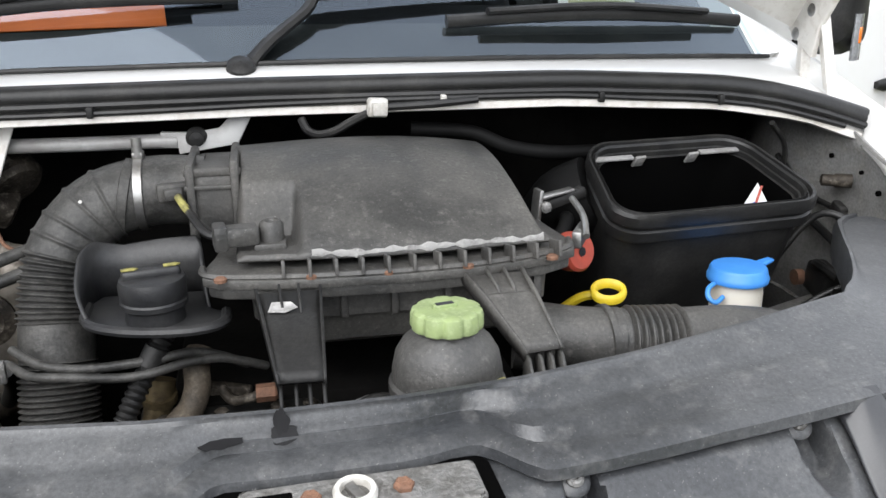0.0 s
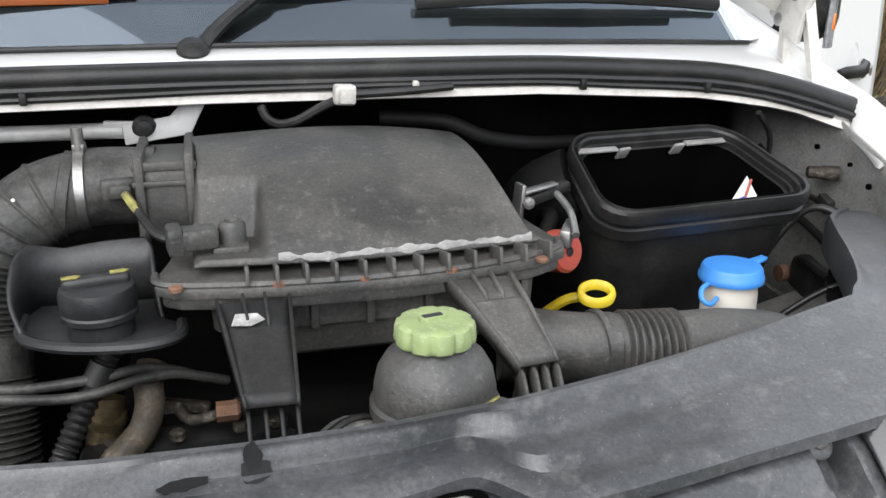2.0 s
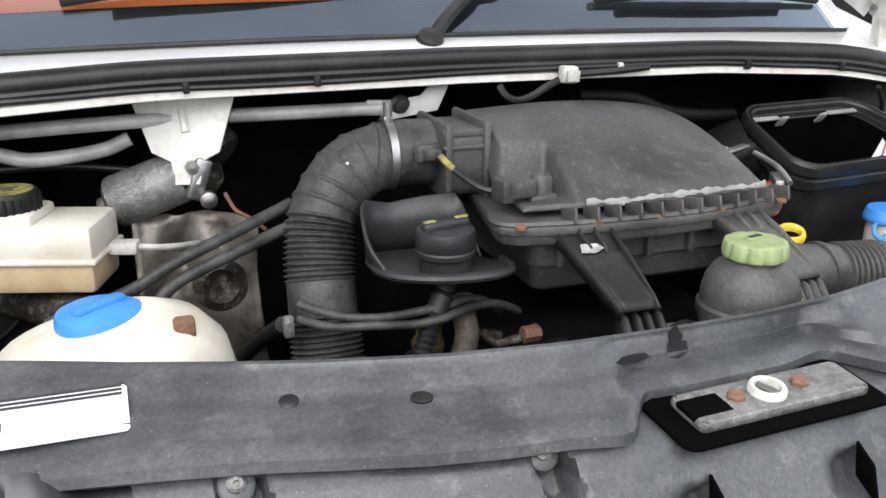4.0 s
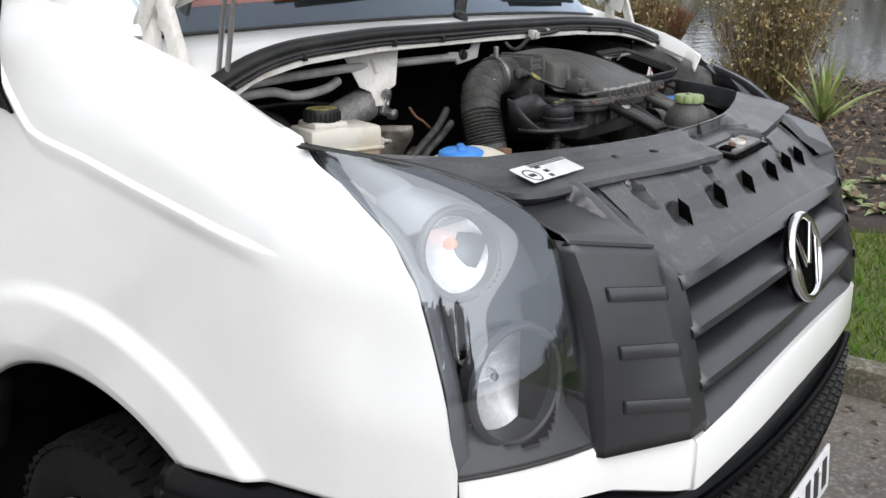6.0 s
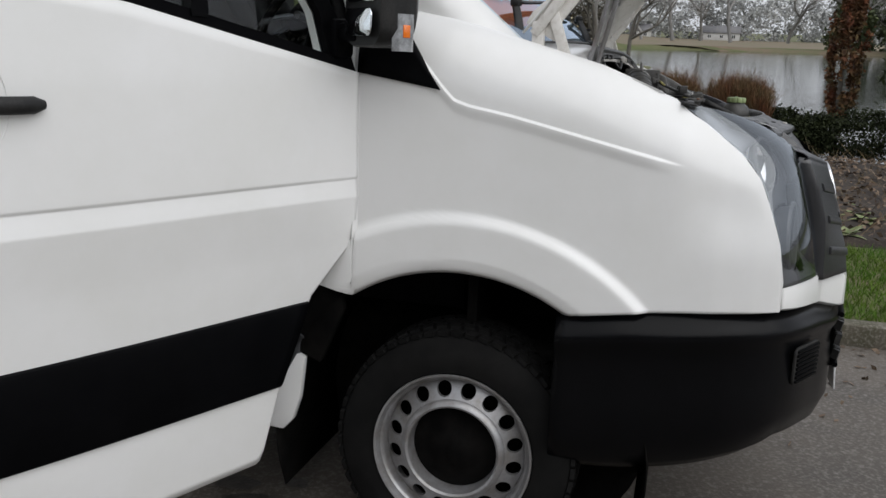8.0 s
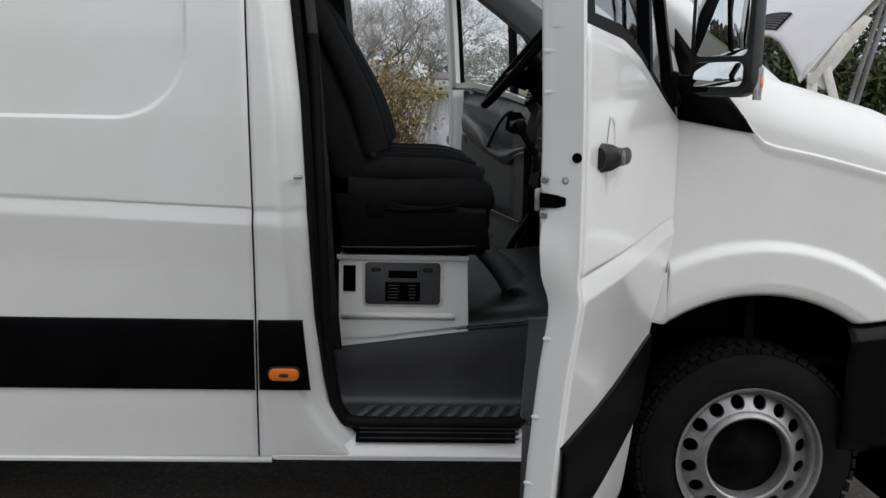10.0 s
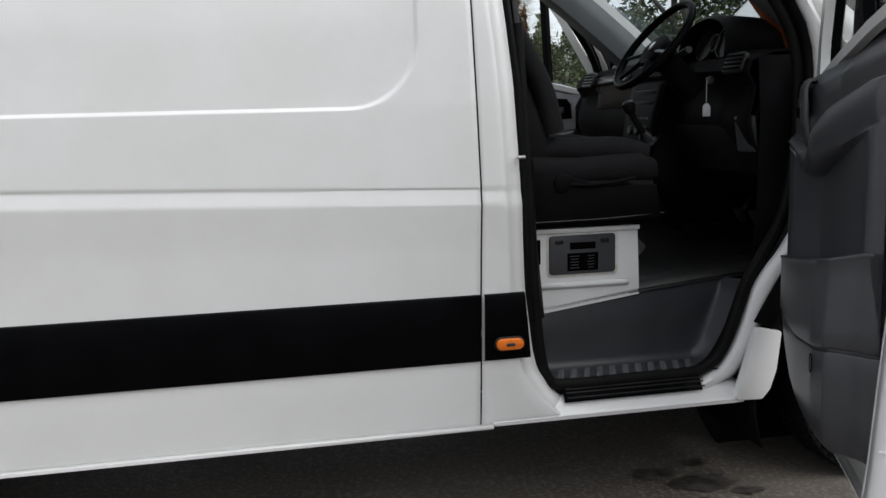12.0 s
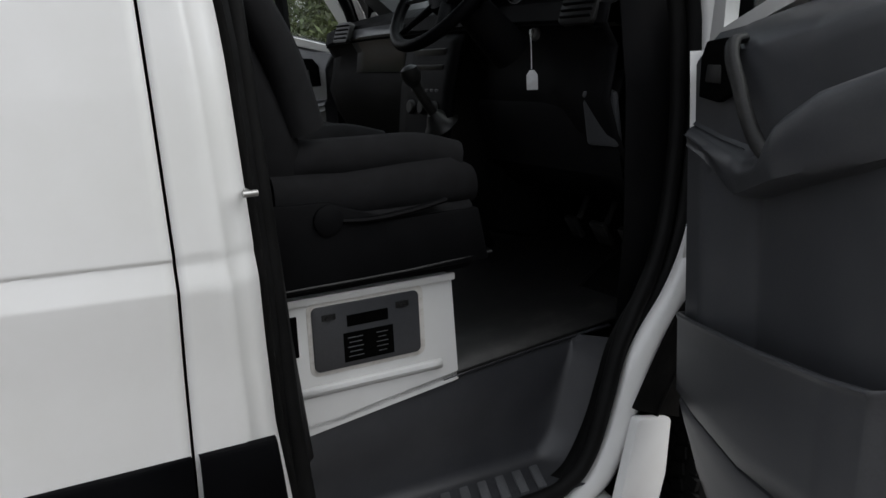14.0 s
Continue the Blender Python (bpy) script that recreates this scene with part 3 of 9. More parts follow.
glass = part("windscreen", loft([[screen(u, x) for x in np.linspace(-0.79, 0.79, 25)] for u in np.linspace(0, 1, 12)]), SCREEN, van, "raked windscreen")
band = loft([[screen(u, x) + Vector((0, 0.004, -0.004)) for x in np.linspace(-0.79, 0.79, 25)] for u in (0, 0.02, 0.04, 0.055)])
part("screen_band", band, BLACKP, glass, "black printed edge")
base_seal = tube([screen(0, x) + Vector((0, -0.004, 0.0)) for x in np.linspace(-0.80, 0.80, 15)], 0.0035, 8, 2)
part("screen_seal", base_seal, RUBBER, glass)
for flipped in (False, True):
    rows = []
    for u in np.linspace(-0.03, 1.0, 12):
        e = screen(max(u, 0), -0.79)
        o = Vector((-0.875 + 0.115 * max(u, 0), e.y + 0.11 + 0.06 * u, e.z - 0.03 + 0.04 * u))
        i = e + Vector((0.03, 0.10, -0.07))
        rows.append([e + Vector((0.012, -0.004, 0)), e.lerp(o, 0.35) + Vector((-0.018, -0.012, 0.014)), e.lerp(o, 0.75) + Vector((-0.016, 0, 0.012)), o, o + Vector((0.012, 0.05, -0.035)), i + Vector((0.0, 0.04, -0.02)), i])
    bm = loft(rows, True, True)
    part("windscreen_pillar", flip(bm) if flipped else bm, WHITE, van, "", 40)
    rows = [[Vector(r[6]) + Vector((-0.002, -0.06, 0.045)), Vector(r[6]) + Vector((0.012, -0.005, -0.005)), Vector(r[5]) + Vector((0.012, 0.02, -0.012)), Vector(r[4]) + Vector((0.004, 0.03, -0.02))] for r in rows]
    bm = loft(rows)
    part("pillar_trim", flip(bm) if flipped else bm, GREYLIT, van, "grey pillar trim", 40, 0.006)

# Wheels: tyre with tread blocks, silver pierced rim.
def wheel(y, x, flipped):
    m = Matrix.Translation((x, y, 0.345)) @ pose(0, 0, 0, 0, -90, 0)
    bm = lathe([(0.215, -0.20), (0.26, -0.215), (0.315, -0.20), (0.342, -0.17), (0.345, -0.11), (0.342, -0.045), (0.330, -0.018), (0.30, -0.002), (0.262, 0.004), (0.232, -0.002), (0.222, -0.02), (0.218, -0.08)], m, 72, False)
    hub = part("wheel", both(lathe([(0.10, -0.19), (0.12, -0.13), (0.18, -0.12), (0.205, -0.14), (0.205, -0.2)], m, 40)), DARK, van, "dark steel brake drum and hub")
    part("tyre", flip(bm) if flipped else bm, TYRE, hub, "black rubber tyre with blocky tread", 30)
    blocks = []
    for k in range(54):
        for j, (zz, wd) in enumerate(((-0.032, 0.034), (-0.075, 0.036), (-0.115, 0.034), (-0.155, 0.036), (-0.188, 0.026))):
            a = (k + 0.5 * (j % 2)) / 54 * math.tau
            rr = 0.345 if 0 < j < 4 else 0.339
            b = block((0.012, 0.029, wd), Matrix.Rotation(a, 4, "Z") @ pose(rr, 0, zz, 14 * (1 if j % 2 else -1), 0, 0), 0)
            blocks.append(b)
    bm = both(*blocks)
    bm.transform(m)
    part("tread", flip(bm) if flipped else bm, TYRE, hub)
    # rim: barrel, a disc pierced by sixteen holes, and the raised centre
    rim = [lathe([(0.214, -0.10), (0.214, -0.012), (0.222, 0.004), (0.228, 0.006), (0.229, 0.0), (0.222, -0.008), (0.209, -0.016), (0.204, -0.03), (0.2015, -0.046)], m, 72, False)]
    disc, N = bmesh.new(), 16

    def dz(r):
        return tab(r, [0.125, 0.134, 0.140, 0.150, 0.190, 0.2015], [-0.012, -0.002, -0.003, -0.018, -0.040, -0.047])

    for k in range(N):
        a0, a1, mid = k / N * math.tau, (k + 1) / N * math.tau, (k + 0.5) / N * math.tau
        edge = [(0.150, a0 + (a1 - a0) * i / 4) for i in range(4)] + [(0.150 + 0.0515 * i / 4, a1) for i in range(4)] + [(0.2015, a1 - (a1 - a0) * i / 4) for i in range(4)] + [(0.2015 - 0.0515 * i / 4, a0) for i in range(4)]
        out = [disc.verts.new((r * math.cos(a), r * math.sin(a), dz(r))) for r, a in edge]
        ring = []
        for r, a in edge:
            d = Vector((r * math.cos(a), r * math.sin(a))) - Vector((0.1765 * math.cos(mid), 0.1765 * math.sin(mid)))
            d = d.normalized() * 0.0215
            px, py = 0.1765 * math.cos(mid) + d.x, 0.1765 * math.sin(mid) + d.y
            ring.append((px, py, dz(math.hypot(px, py))))
        h0 = [disc.verts.new(q) for q in ring]
        h1 = [disc.verts.new((q[0], q[1], q[2] - 0.012)) for q in ring]
        for i in range(16):
            j = (i + 1) % 16
            disc.faces.new((out[i], out[j], h0[j], h0[i]))
            disc.faces.new((h0[i], h0[j], h1[j], h1[i]))
    bmesh.ops.remove_doubles(disc, verts=disc.verts, dist=0.0002)
    bmesh.ops.recalc_face_normals(disc, faces=disc.faces)
    disc.transform(m)
    rim.append(disc)
    rim.append(lathe([(0.1502, -0.018), (0.141, -0.004), (0.135, -0.0015), (0.129, -0.006), (0.126, -0.02), (0.125, -0.06)], m, 48, False))
    bm = both(*rim)
    r = part("rim", flip(bm) if flipped else bm, WHEELP, hub, "silver pierced steel rim", 40)
    bm = lathe([(0.125, -0.055), (0.095, -0.052), (0.07, -0.045), (0.045, -0.028), (0.0, -0.026)], m, 40, False)
    part("centre_cap", flip(bm) if flipped else bm, DARK, hub, "black recessed centre cap")
    bm = tube([Vector((x - 0.006, y, 0.345)) + Vector((0, q * math.cos(2.2), -q * math.sin(2.2))) for q in (0.18, 0.19, 0.208)], 0.004, 6, 1)
    part("valve", flip(bm) if flipped else bm, RUBBER, hub)
    if flipped:
        hub.data.transform(Matrix.Translation(-BASE[hub.name]).inverted())
        hub.data.transform(Matrix.Diagonal((-1, 1, 1, 1)))
        hub.data.transform(Matrix.Translation(-BASE[hub.name]))
        hub.data.flip_normals()


for wy in (1.0, 4.66):
    wheel(wy, -0.955, False)
    wheel(wy, -0.955, True)

# ---- cab doors, swung open by 64 degrees ----
SWING = Matrix.Translation((-0.965, 1.30, 0)) @ Matrix.Rotation(radians(64), 4, "Z") @ Matrix.Translation((0.965, -1.30, 0))


def door_low(y):
    return tab(y - 1.30, [0, 0.144, 0.235, 0.282, 0.30, 1.08, 1.12], [0.935, 0.789, 0.56, 0.365, 0.352, 0.352, 0.37])


def door_high(y):
    return tab(y - 1.30, [0, 0.66, 0.85, 1.12], [1.376, 1.507, 1.53, 1.535])


def door_inner_low(y):
    return tab(y - 1.30, [0.15, 0.20, 0.27, 0.36, 0.50, 0.62, 1.02], [0.62, 0.56, 0.50, 0.46, 0.440, 0.436, 0.445])


def cab_door(flipped):
    swing = SWING if not flipped else Matrix.Translation((-0.85, 1.30, 0)) @ Matrix.Rotation(radians(61), 4, "Z") @ Matrix.Diagonal((1, 0.95, 1, 1)) @ Matrix.Translation((0.965, -1.30, 0))

    def put(bm):
        bm.transform(swing)
        return flip(bm) if flipped else bm

    ys = spread((1.303, 1.60, 26), (1.60, 2.42, 30))
    skin = []
    for y in ys:
        lo, hi = door_low(y), door_high(y)
        za, zb = max(lo + 0.05, 1.03), max(lo + 0.10, 1.125)
        zs = spread((lo, za, 34), (za, zb, 30), (zb, hi, 12))
        skin.append([(-side_w(y, z), y, z) for z in zs])
    skin = loft(skin)
    door = part("cab_door", put(skin), WHITE, van, "open white cab door", 50, 0.003)
    # folded edges: rear shut face with its latch side, front, bottom
    rows = []
    for z in spread((0.352, 1.0, 16), (1.0, 1.2, 10), (1.2, 1.54, 10), (1.54, 2.16, 8)):
        w = side_w(2.42, z)
        k = 0.012 * math.exp(-((z - 1.12) / 0.06) ** 2)
        f = 1 - 0.26 * (1 - step(1.0, 1.15, z))
        rows.append([(-w, 2.42, z), (-w + 0.004, 2.4245, z), (-w + 0.012, 2.424, z), (-w + 0.03 * f, 2.420 + k, z), (-w + 0.060 * f, 2.417 + k, z), (-w + 0.076 * f, 2.412 + k, z), (-w + 0.084 * f, 2.400, z), (-w + 0.086 * f, 2.36, z)])
    part("shut_face", put(loft(rows)), WHITE, door, "white folded rear edge of the door", 45, 0.002)
    rows = []
    for y in ys:
        z = door_low(y)
        w = side_w(y, z)
        rows.append([(-w, y, z), (-w + 0.008, y + 0.002, z - 0.003), (-w + 0.03, y + 0.005, z + 0.004), (-w + 0.045, y + 0.008, z + 0.03)])
    part("bottom_edge", put(loft(rows)), WHITE, door, "", 45, 0.002)
    rows = [[(-side_w(1.303, z), 1.303, z), (-side_w(1.303, z) + 0.06, 1.315, z), (-side_w(1.303, z) + 0.11, 1.34, z)] for z in np.linspace(0.935, 1.376, 8)]
    part("front_edge", put(loft(rows)), WHITE, door, "", 45, 0.002)
    inner = sheet(spread((1.34, 2.40, 20)), lambda y: door_low(y) + 0.03, lambda y: door_high(y) - 0.01, lambda y, z: side_w(y, z) - 0.022, 8)
    part("inner_panel", put(inner), WHITE, door, "", 45, 0.002)
    for k, z in enumerate((0.42, 0.56, 0.70, 0.83, 0.98, 1.42, 1.49)):
        b = block((0.034, 0.004, 0.007), pose(-side_w(2.42, z) + (0.060 if z > 1.1 else 0.044), 2.4162, z, 0, 0, -4), 0.0018)
        part("pressing", put(b), WHITE, door)
    # latch, screws and lock
    z0 = 1.232
    b = plate([(-0.024, -0.014), (0.010, -0.013), (0.026, -0.008), (0.026, 0.006), (0.010, 0.010), (-0.024, 0.014)], 0.004, basis((-side_w(2.42, z0) + 0.058, 2.4195, z0), (-1, 0, 0), (0, 0, 1)), 0.001)
    part("latch", put(b), MESHDK, door, "black latch slot")
    b = block((0.010, 0.014, 0.040), pose(-side_w(2.42, z0) + 0.084, 2.418, z0), 0.003)
    part("latch_plate", put(b), STEEL, door)
    for dx, dz in ((0.034, 0.036), (0.073, 0.036), (0.073, -0.026)):
        b = lathe([(0.007, 0), (0.007, 0.003), (0.004, 0.004), (0.003, 0.002)], pose(-side_w(2.42, z0) + dx, 2.418, z0 + dz, -90, 0, 0), 12)
        part("screw", put(b), STEEL, door)
    b = lathe([(0.009, 0), (0.009, 0.0025), (0.006, 0.003)], pose(-side_w(2.42, z0) + 0.014, 2.4235, 1.308, -90, 0, 0), 14)
    part("plug", put(b), MESHDK, door)
    # rub strip on the door
    rows = []
    for t in np.linspace(0, 1, 30):
        row = []
        for z, d in [(0.560, 0.0), (0.562, 0.010), (0.570, 0.013), (0.70, 0.014), (0.764, 0.012), (0.775, 0.008), (0.779, 0.0)]:
            ya = 1.30 + tab(z, [0.56, 0.789], [0.238, 0.148])
            y = ya + (2.418 - ya) * t
            row.append((-side_w(y, z) - d, y, z))
        rows.append(row)
    part("rub_strip", put(loft(rows)), TRIM, door, "black plastic rub strip", 38, 0.002)
    # handle in its dished recess
    hz, hy = 1.305, 2.235
    w = side_w(hy, hz)
    b = lathe([(0.062, 0.0015), (0.058, 0.002), (0.05, -0.004), (0.03, -0.012), (0.0, -0.016)], basis((-w - 0.001, hy + 0.01, hz), (0, 1, 0), (0, 0, 1)) @ Matrix.Diagonal((0.55, 1.25, 1, 1)) @ Matrix.Diagonal((1, 1, -1, 1)), 28, False)
    part("handle_recess", put(b), WHITE, door)
    rows = []
    for t, y in zip(np.linspace(0, 1, 9), np.linspace(hy - 0.088, hy + 0.105, 9)):
        out = 0.012 + 0.022 * math.sin(math.pi * min(1, t * 1.15)) ** 0.5 if 0 < t < 1 else 0.016
        h = 0.017 + 0.010 * step(0.55, 0.85, t) - 0.008 * (t in (0, 1))
        rows.append([(-w - out + 0.012 * (1 - math.cos(a)) * 0.9, y, hz + h * math.sin(a)) for a in np.linspace(-math.pi, math.pi, 12, endpoint=False)])
    h = part("door_handle", put(loft(rows, True, True)), BLACKP, door, "dark grey bar handle")
    b = lathe([(0.010, 0), (0.010, 0.004), (0.006, 0.005), (0, 0.005)], basis((-w - 0.034, hy + 0.05, hz), (0, 0, 1), (0, 1, 0)) @ Matrix.Diagonal((1.4, 0.6, 1, 1)), 14)
    part("lock_cylinder", put(b), STEEL, door)
    # window frame, divider and panes
    outer = [(0.005, 1.376), (0.06, 1.50), (0.30, 1.85), (0.56, 2.16), (0.80, 2.24), (1.06, 2.23), (1.12, 2.15), (1.12, 1.80), (1.12, 1.53), (0.85, 1.53), (0.66, 1.505), (0.35, 1.445)]
    pane = [(0.10, 1.42), (0.13, 1.52), (0.35, 1.83), (0.58, 2.10), (0.80, 2.17), (1.02, 2.16), (1.05, 2.10), (1.05, 1.80), (1.05, 1.56), (0.85, 1.56), (0.66, 1.535), (0.36, 1.475)]

    def at(u, z, d):
        return Vector((-side_w(1.30 + u, z) + d, 1.30 + u, z))

    loops = [[at(*q, 0.03) for q in outer], [at(*q, 0.006) for q in outer], [at(*q, 0.004) for q in pane], [at(*q, 0.03) for q in pane]]
    bm = loft(loops, True)
    part("window_frame", put(bm), TRIM, door, "black window frame", 30)
    inn = loft([[at(*q, 0.032) for q in outer], [at(*q, 0.060) for q in outer], [at(*q, 0.062) for q in pane], [at(*q, 0.034) for q in pane]], True)
    part("inner_frame", put(inn), WHITE, door, "white inner window frame", 30)
    bar = loft([[at(u - 0.022, z, 0.0), at(u + 0.022, z, 0.0), at(u + 0.022, z, 0.03), at(u - 0.022, z, 0.03)] for u, z in ((0.485, 1.49), (0.485, 2.02))], True, True)
    part("window_divider", put(bar), TRIM, door)
    fill = [(0.47, 1.50), (0.47, 1.97), (0.58, 2.10), (0.80, 2.17), (1.02, 2.16), (1.05, 2.10), (1.05, 1.56), (0.85, 1.56), (0.66, 1.535)]
    for pts in (fill, [(0.10, 1.42), (0.36, 1.475), (0.47, 1.50), (0.47, 1.97), (0.35, 1.83), (0.13, 1.52)]):
        bm = bmesh.new()
        bm.faces.new([bm.verts.new(at(*q, 0.018)) for q in pts])
        part("pane", put(bm), GLASS, door, "clear side glass")

    # white metal between the trim and the shut face
    rows = [[(-side_w(1.30 + u, z) + d * (1 - 0.26 * (1 - step(1.0, 1.15, z))), 1.30 + u, z) for u, d in ((0.90, 0.03), (0.935, 0.036), (0.965, 0.052), (1.02, 0.078), (1.064, 0.0855))] for z in np.linspace(0.40, 1.52, 24)]
    part("inner_flange", put(loft(rows)), WHITE, door, "", 45, 0.002)

    # grey inner trim: pocket wall below, a recessed panel, the arm rest over it
    def rim_z(u):
        return tab(u, [0.15, 0.20, 0.55, 0.87, 0.915, 0.955], [0.848, 0.853, 0.902, 0.955, 0.975, 0.980])

    def groove_z(u):
        return tab(u, [0.15, 0.26, 0.50, 0.80, 0.88, 0.955], [0.668, 0.660, 0.666, 0.712, 0.728, 0.732])

    def arm_z(u):
        return tab(u, [0.15, 0.24, 0.355, 0.40, 0.54, 0.72, 0.96], [1.190, 1.172, 1.118, 1.122, 1.163, 1.213, 1.280])

    def ridge_z(u):
        return tab(u, [0.15, 0.42, 0.49, 0.53, 0.57, 0.65, 0.87, 0.955], [1.235, 1.20, 1.215, 1.25, 1.28, 1.322, 1.385, 1.398])

    def top_z(u):
        return tab(u, [0.10, 0.27, 0.6, 1.08], [1.405, 1.42, 1.478, 1.525])

    def ends(u):
        return step(0.135, 0.160, u) * (1 - step(0.93, 0.957, u))

    # depth into the cab of the pocket wall, the recess, the arm rest and the hollow under the window
    def wall_x(u):
        return tab(u, [0.15, 0.50, 0.78, 0.87, 0.905, 0.955], [-0.812, -0.808, -0.809, -0.824, -0.878, -0.925])

    def recess_x(u):
        return tab(u, [0.15, 0.24, 0.345, 0.375, 0.87, 0.91, 0.955], [-0.828, -0.830, -0.878, -0.892, -0.905, -0.903, -0.925])

    def arm_x(u):
        return tab(u, [0.15, 0.36, 0.56, 0.70, 0.90, 0.955], [-0.822, -0.838, -0.826, -0.855, -0.905, -0.922])

    def hollow_x(u):
        return tab(u, [0.15, 0.30, 0.42, 0.52, 0.95], [-0.842, -0.852, -0.880, -0.905, -0.938])

    rows = []
    for u in spread((0.135, 0.165, 6), (0.165, 0.33, 14), (0.33, 0.66, 30), (0.66, 0.86, 12), (0.86, 0.957, 14)):
        y = 1.30 + u
        e = ends(u)
        low, gz, rz, az, dz, tz = door_inner_low(y), groove_z(u), rim_z(u), arm_z(u), ridge_z(u), top_z(u)
        base = -side_w(y, 0.42) + 0.022
        out, rec, arm, hol = [base + e * (f(u) - base) for f in (wall_x, recess_x, arm_x, hollow_x)]
        lip = out - 0.012 * e * step(0.2, 0.85, u)
        wall = max(rec, lip - 0.008)
        pts = [(low, base - 0.004), (low + 0.002, base), (low + 0.02, out - 0.030 * e), (low + 0.05, out - 0.010)]
        pts += [(low + 0.05 + (gz - low - 0.065) * k / 4, out - 0.006) for k in range(1, 5)]
        pts += [(gz - 0.006, out - 0.009), (gz - 0.003, out - 0.017), (gz + 0.003, out - 0.017), (gz + 0.006, out - 0.004), (gz + 0.012, out)]
        pts += [(gz + 0.012 + (rz - gz - 0.026) * k / 5, out + (lip - out) * k / 5) for k in range(1, 6)]
        pts += [(rz - 0.009, lip + 0.002 * e), (rz - 0.003, lip + 0.004 * e), (rz + 0.001, lip + 0.002), (rz + 0.001, max(rec, lip - 0.004)), (rz - 0.004, wall), (0.5 * (rz + 0.72), wall), (0.74, wall), (0.735, 0.5 * (wall + rec)), (0.74, rec), (0.5 * (rz + 0.72), rec), (rz - 0.002, rec), (rz + 0.002, rec)]
        pts += [(rz + (az - rz) * k / 6, rec) for k in range(1, 7)]
        pts += [(az + 0.004, rec + 0.3 * (arm - rec)), (az + 0.007, rec + 0.75 * (arm - rec)), (az + 0.014, arm - 0.004), (az + 0.03, arm)]
        pts += [(az + 0.03 + (dz - az - 0.050) * k / 4, arm + 0.004 * e * math.sin(math.pi * k / 4)) for k in range(1, 5)]
        pts += [(dz - 0.010, arm - 0.004 * e), (dz - 0.003, arm - 0.012 * e), (dz, arm - 0.022 * e), (dz + 0.002, hol + 0.3 * (arm - hol)), (dz + 0.008, hol)]
        pts += [(dz + 0.008 + (tz - dz - 0.068) * k / 4, hol) for k in range(1, 5)]
        pts += [(tz - 0.052, hol - 0.003), (tz - 0.026, hol - 0.022 * e), (tz - 0.006, hol - 0.040 * e), (tz, hol - 0.046 * e), (tz + 0.004, base - 0.03)]
        rows.append([(x, y, z) for z, x in pts])
    trim = part("inner_trim", put(loft(rows)), GREYTRIM, door, "dark grey moulded inner door trim", 40)
    # pull handle, and the opener in its bezel
    grip = [(x, 1.30 + u, z) for u, z, x in ((0.335, 1.398, -0.868), (0.345, 1.392, -0.846), (0.375, 1.365, -0.832), (0.42, 1.322, -0.828), (0.46, 1.275, -0.826), (0.495, 1.235, -0.830), (0.535, 1.207, -0.842), (0.575, 1.194, -0.862))]
    part("pull_handle", put(tube(grip, lambda s: 0.0135 - 0.003 * step(0.8, 1.0, s), 12, 6, 0.7)), BLACKP, door, "black pull handle")
    pl = plate([(0.19, 1.290), (0.20, 1.365), (0.23, 1.395), (0.325, 1.40), (0.345, 1.37), (0.36, 1.305), (0.29, 1.285)], 0.016, basis((-0.853, 1.30, 0), (0, 1, 0), (0, 0, 1)), 0.004)
    bez = part("opener_bezel", put(pl), MESHDK, door, "black opener bezel")
    part("opener", put(block((0.010, 0.072, 0.034), pose(-0.838, 1.575, 1.336, 0, -8, 0), 0.004)), BLACKP, bez)
    hole = lathe([(0.0, 0.0005), (0.017, 0.001), (0.019, 0.003), (0.016, 0.002), (0.0, -0.003)], basis((-0.8165, 1.30 + 0.776, 0.665), (0, 0, 1), (0, 1, 0)) @ Matrix.Diagonal((1.4, 1, -1, 1)), 18, False)
    part("trim_hole", put(hole), MESHDK, door)
    hole = lathe([(0.0, 0.0005), (0.012, 0.001), (0.013, 0.003), (0.0, -0.003)], basis((-0.8205, 1.475, 0.634), (0, 0, 1), (0, 1, 0)) @ Matrix.Diagonal((1.3, 1, -1, 1)), 18, False)
    part("trim_hole", put(hole), MESHDK, door)
    # mirror on its two-armed foot, given as it stands when the door is shut
    mm = Matrix.Translation((-1.163, 1.480, 1.645) if flipped else (-1.105, 1.375, 1.645)) @ Matrix.Rotation(radians(-14), 4, "Z")
    shell = loft([[mm @ Vector((x * k, y, z * k2 + 0.01)) for x, z in rounded(0.178, 0.43, 0.045)] for y, k, k2 in ((0.03, 0.96, 0.98), (0.022, 1.0, 1.0), (-0.03, 1.0, 1.0), (-0.075, 0.86, 0.9), (-0.095, 0.6, 0.7))], True, True)
    mir = part("mirror", put(shell), BLACKP, door, "black door mirror with two glasses")
    g = plate(rounded(0.148, 0.285, 0.020), 0.004, mm @ basis((0.0, 0.031, 0.044), (-1, 0, 0), (0, 0, 1)), 0.001)
    part("mirror_glass", put(g), MIRROR, mir, "main mirror glass")
    g = plate(rounded(0.146, 0.066, 0.018), 0.004, mm @ pose(0, 0, 0, 3, 0, -4) @ basis((0.002, 0.030, -0.148), (-1, 0, 0), (0, 0, 1)), 0.001)
    part("wide_glass", put(g), MIRROR, mir, "wide-angle mirror glass")
    arm = both(block((0.14, 0.06, 0.05), pose(-1.01, 1.36, 1.475, 0, 0, -14), 0.015), block((0.05, 0.07, 0.10), pose(-0.965, 1.36, 1.46), 0.015))
    part("mirror_foot", put(arm), TRIM, mir)
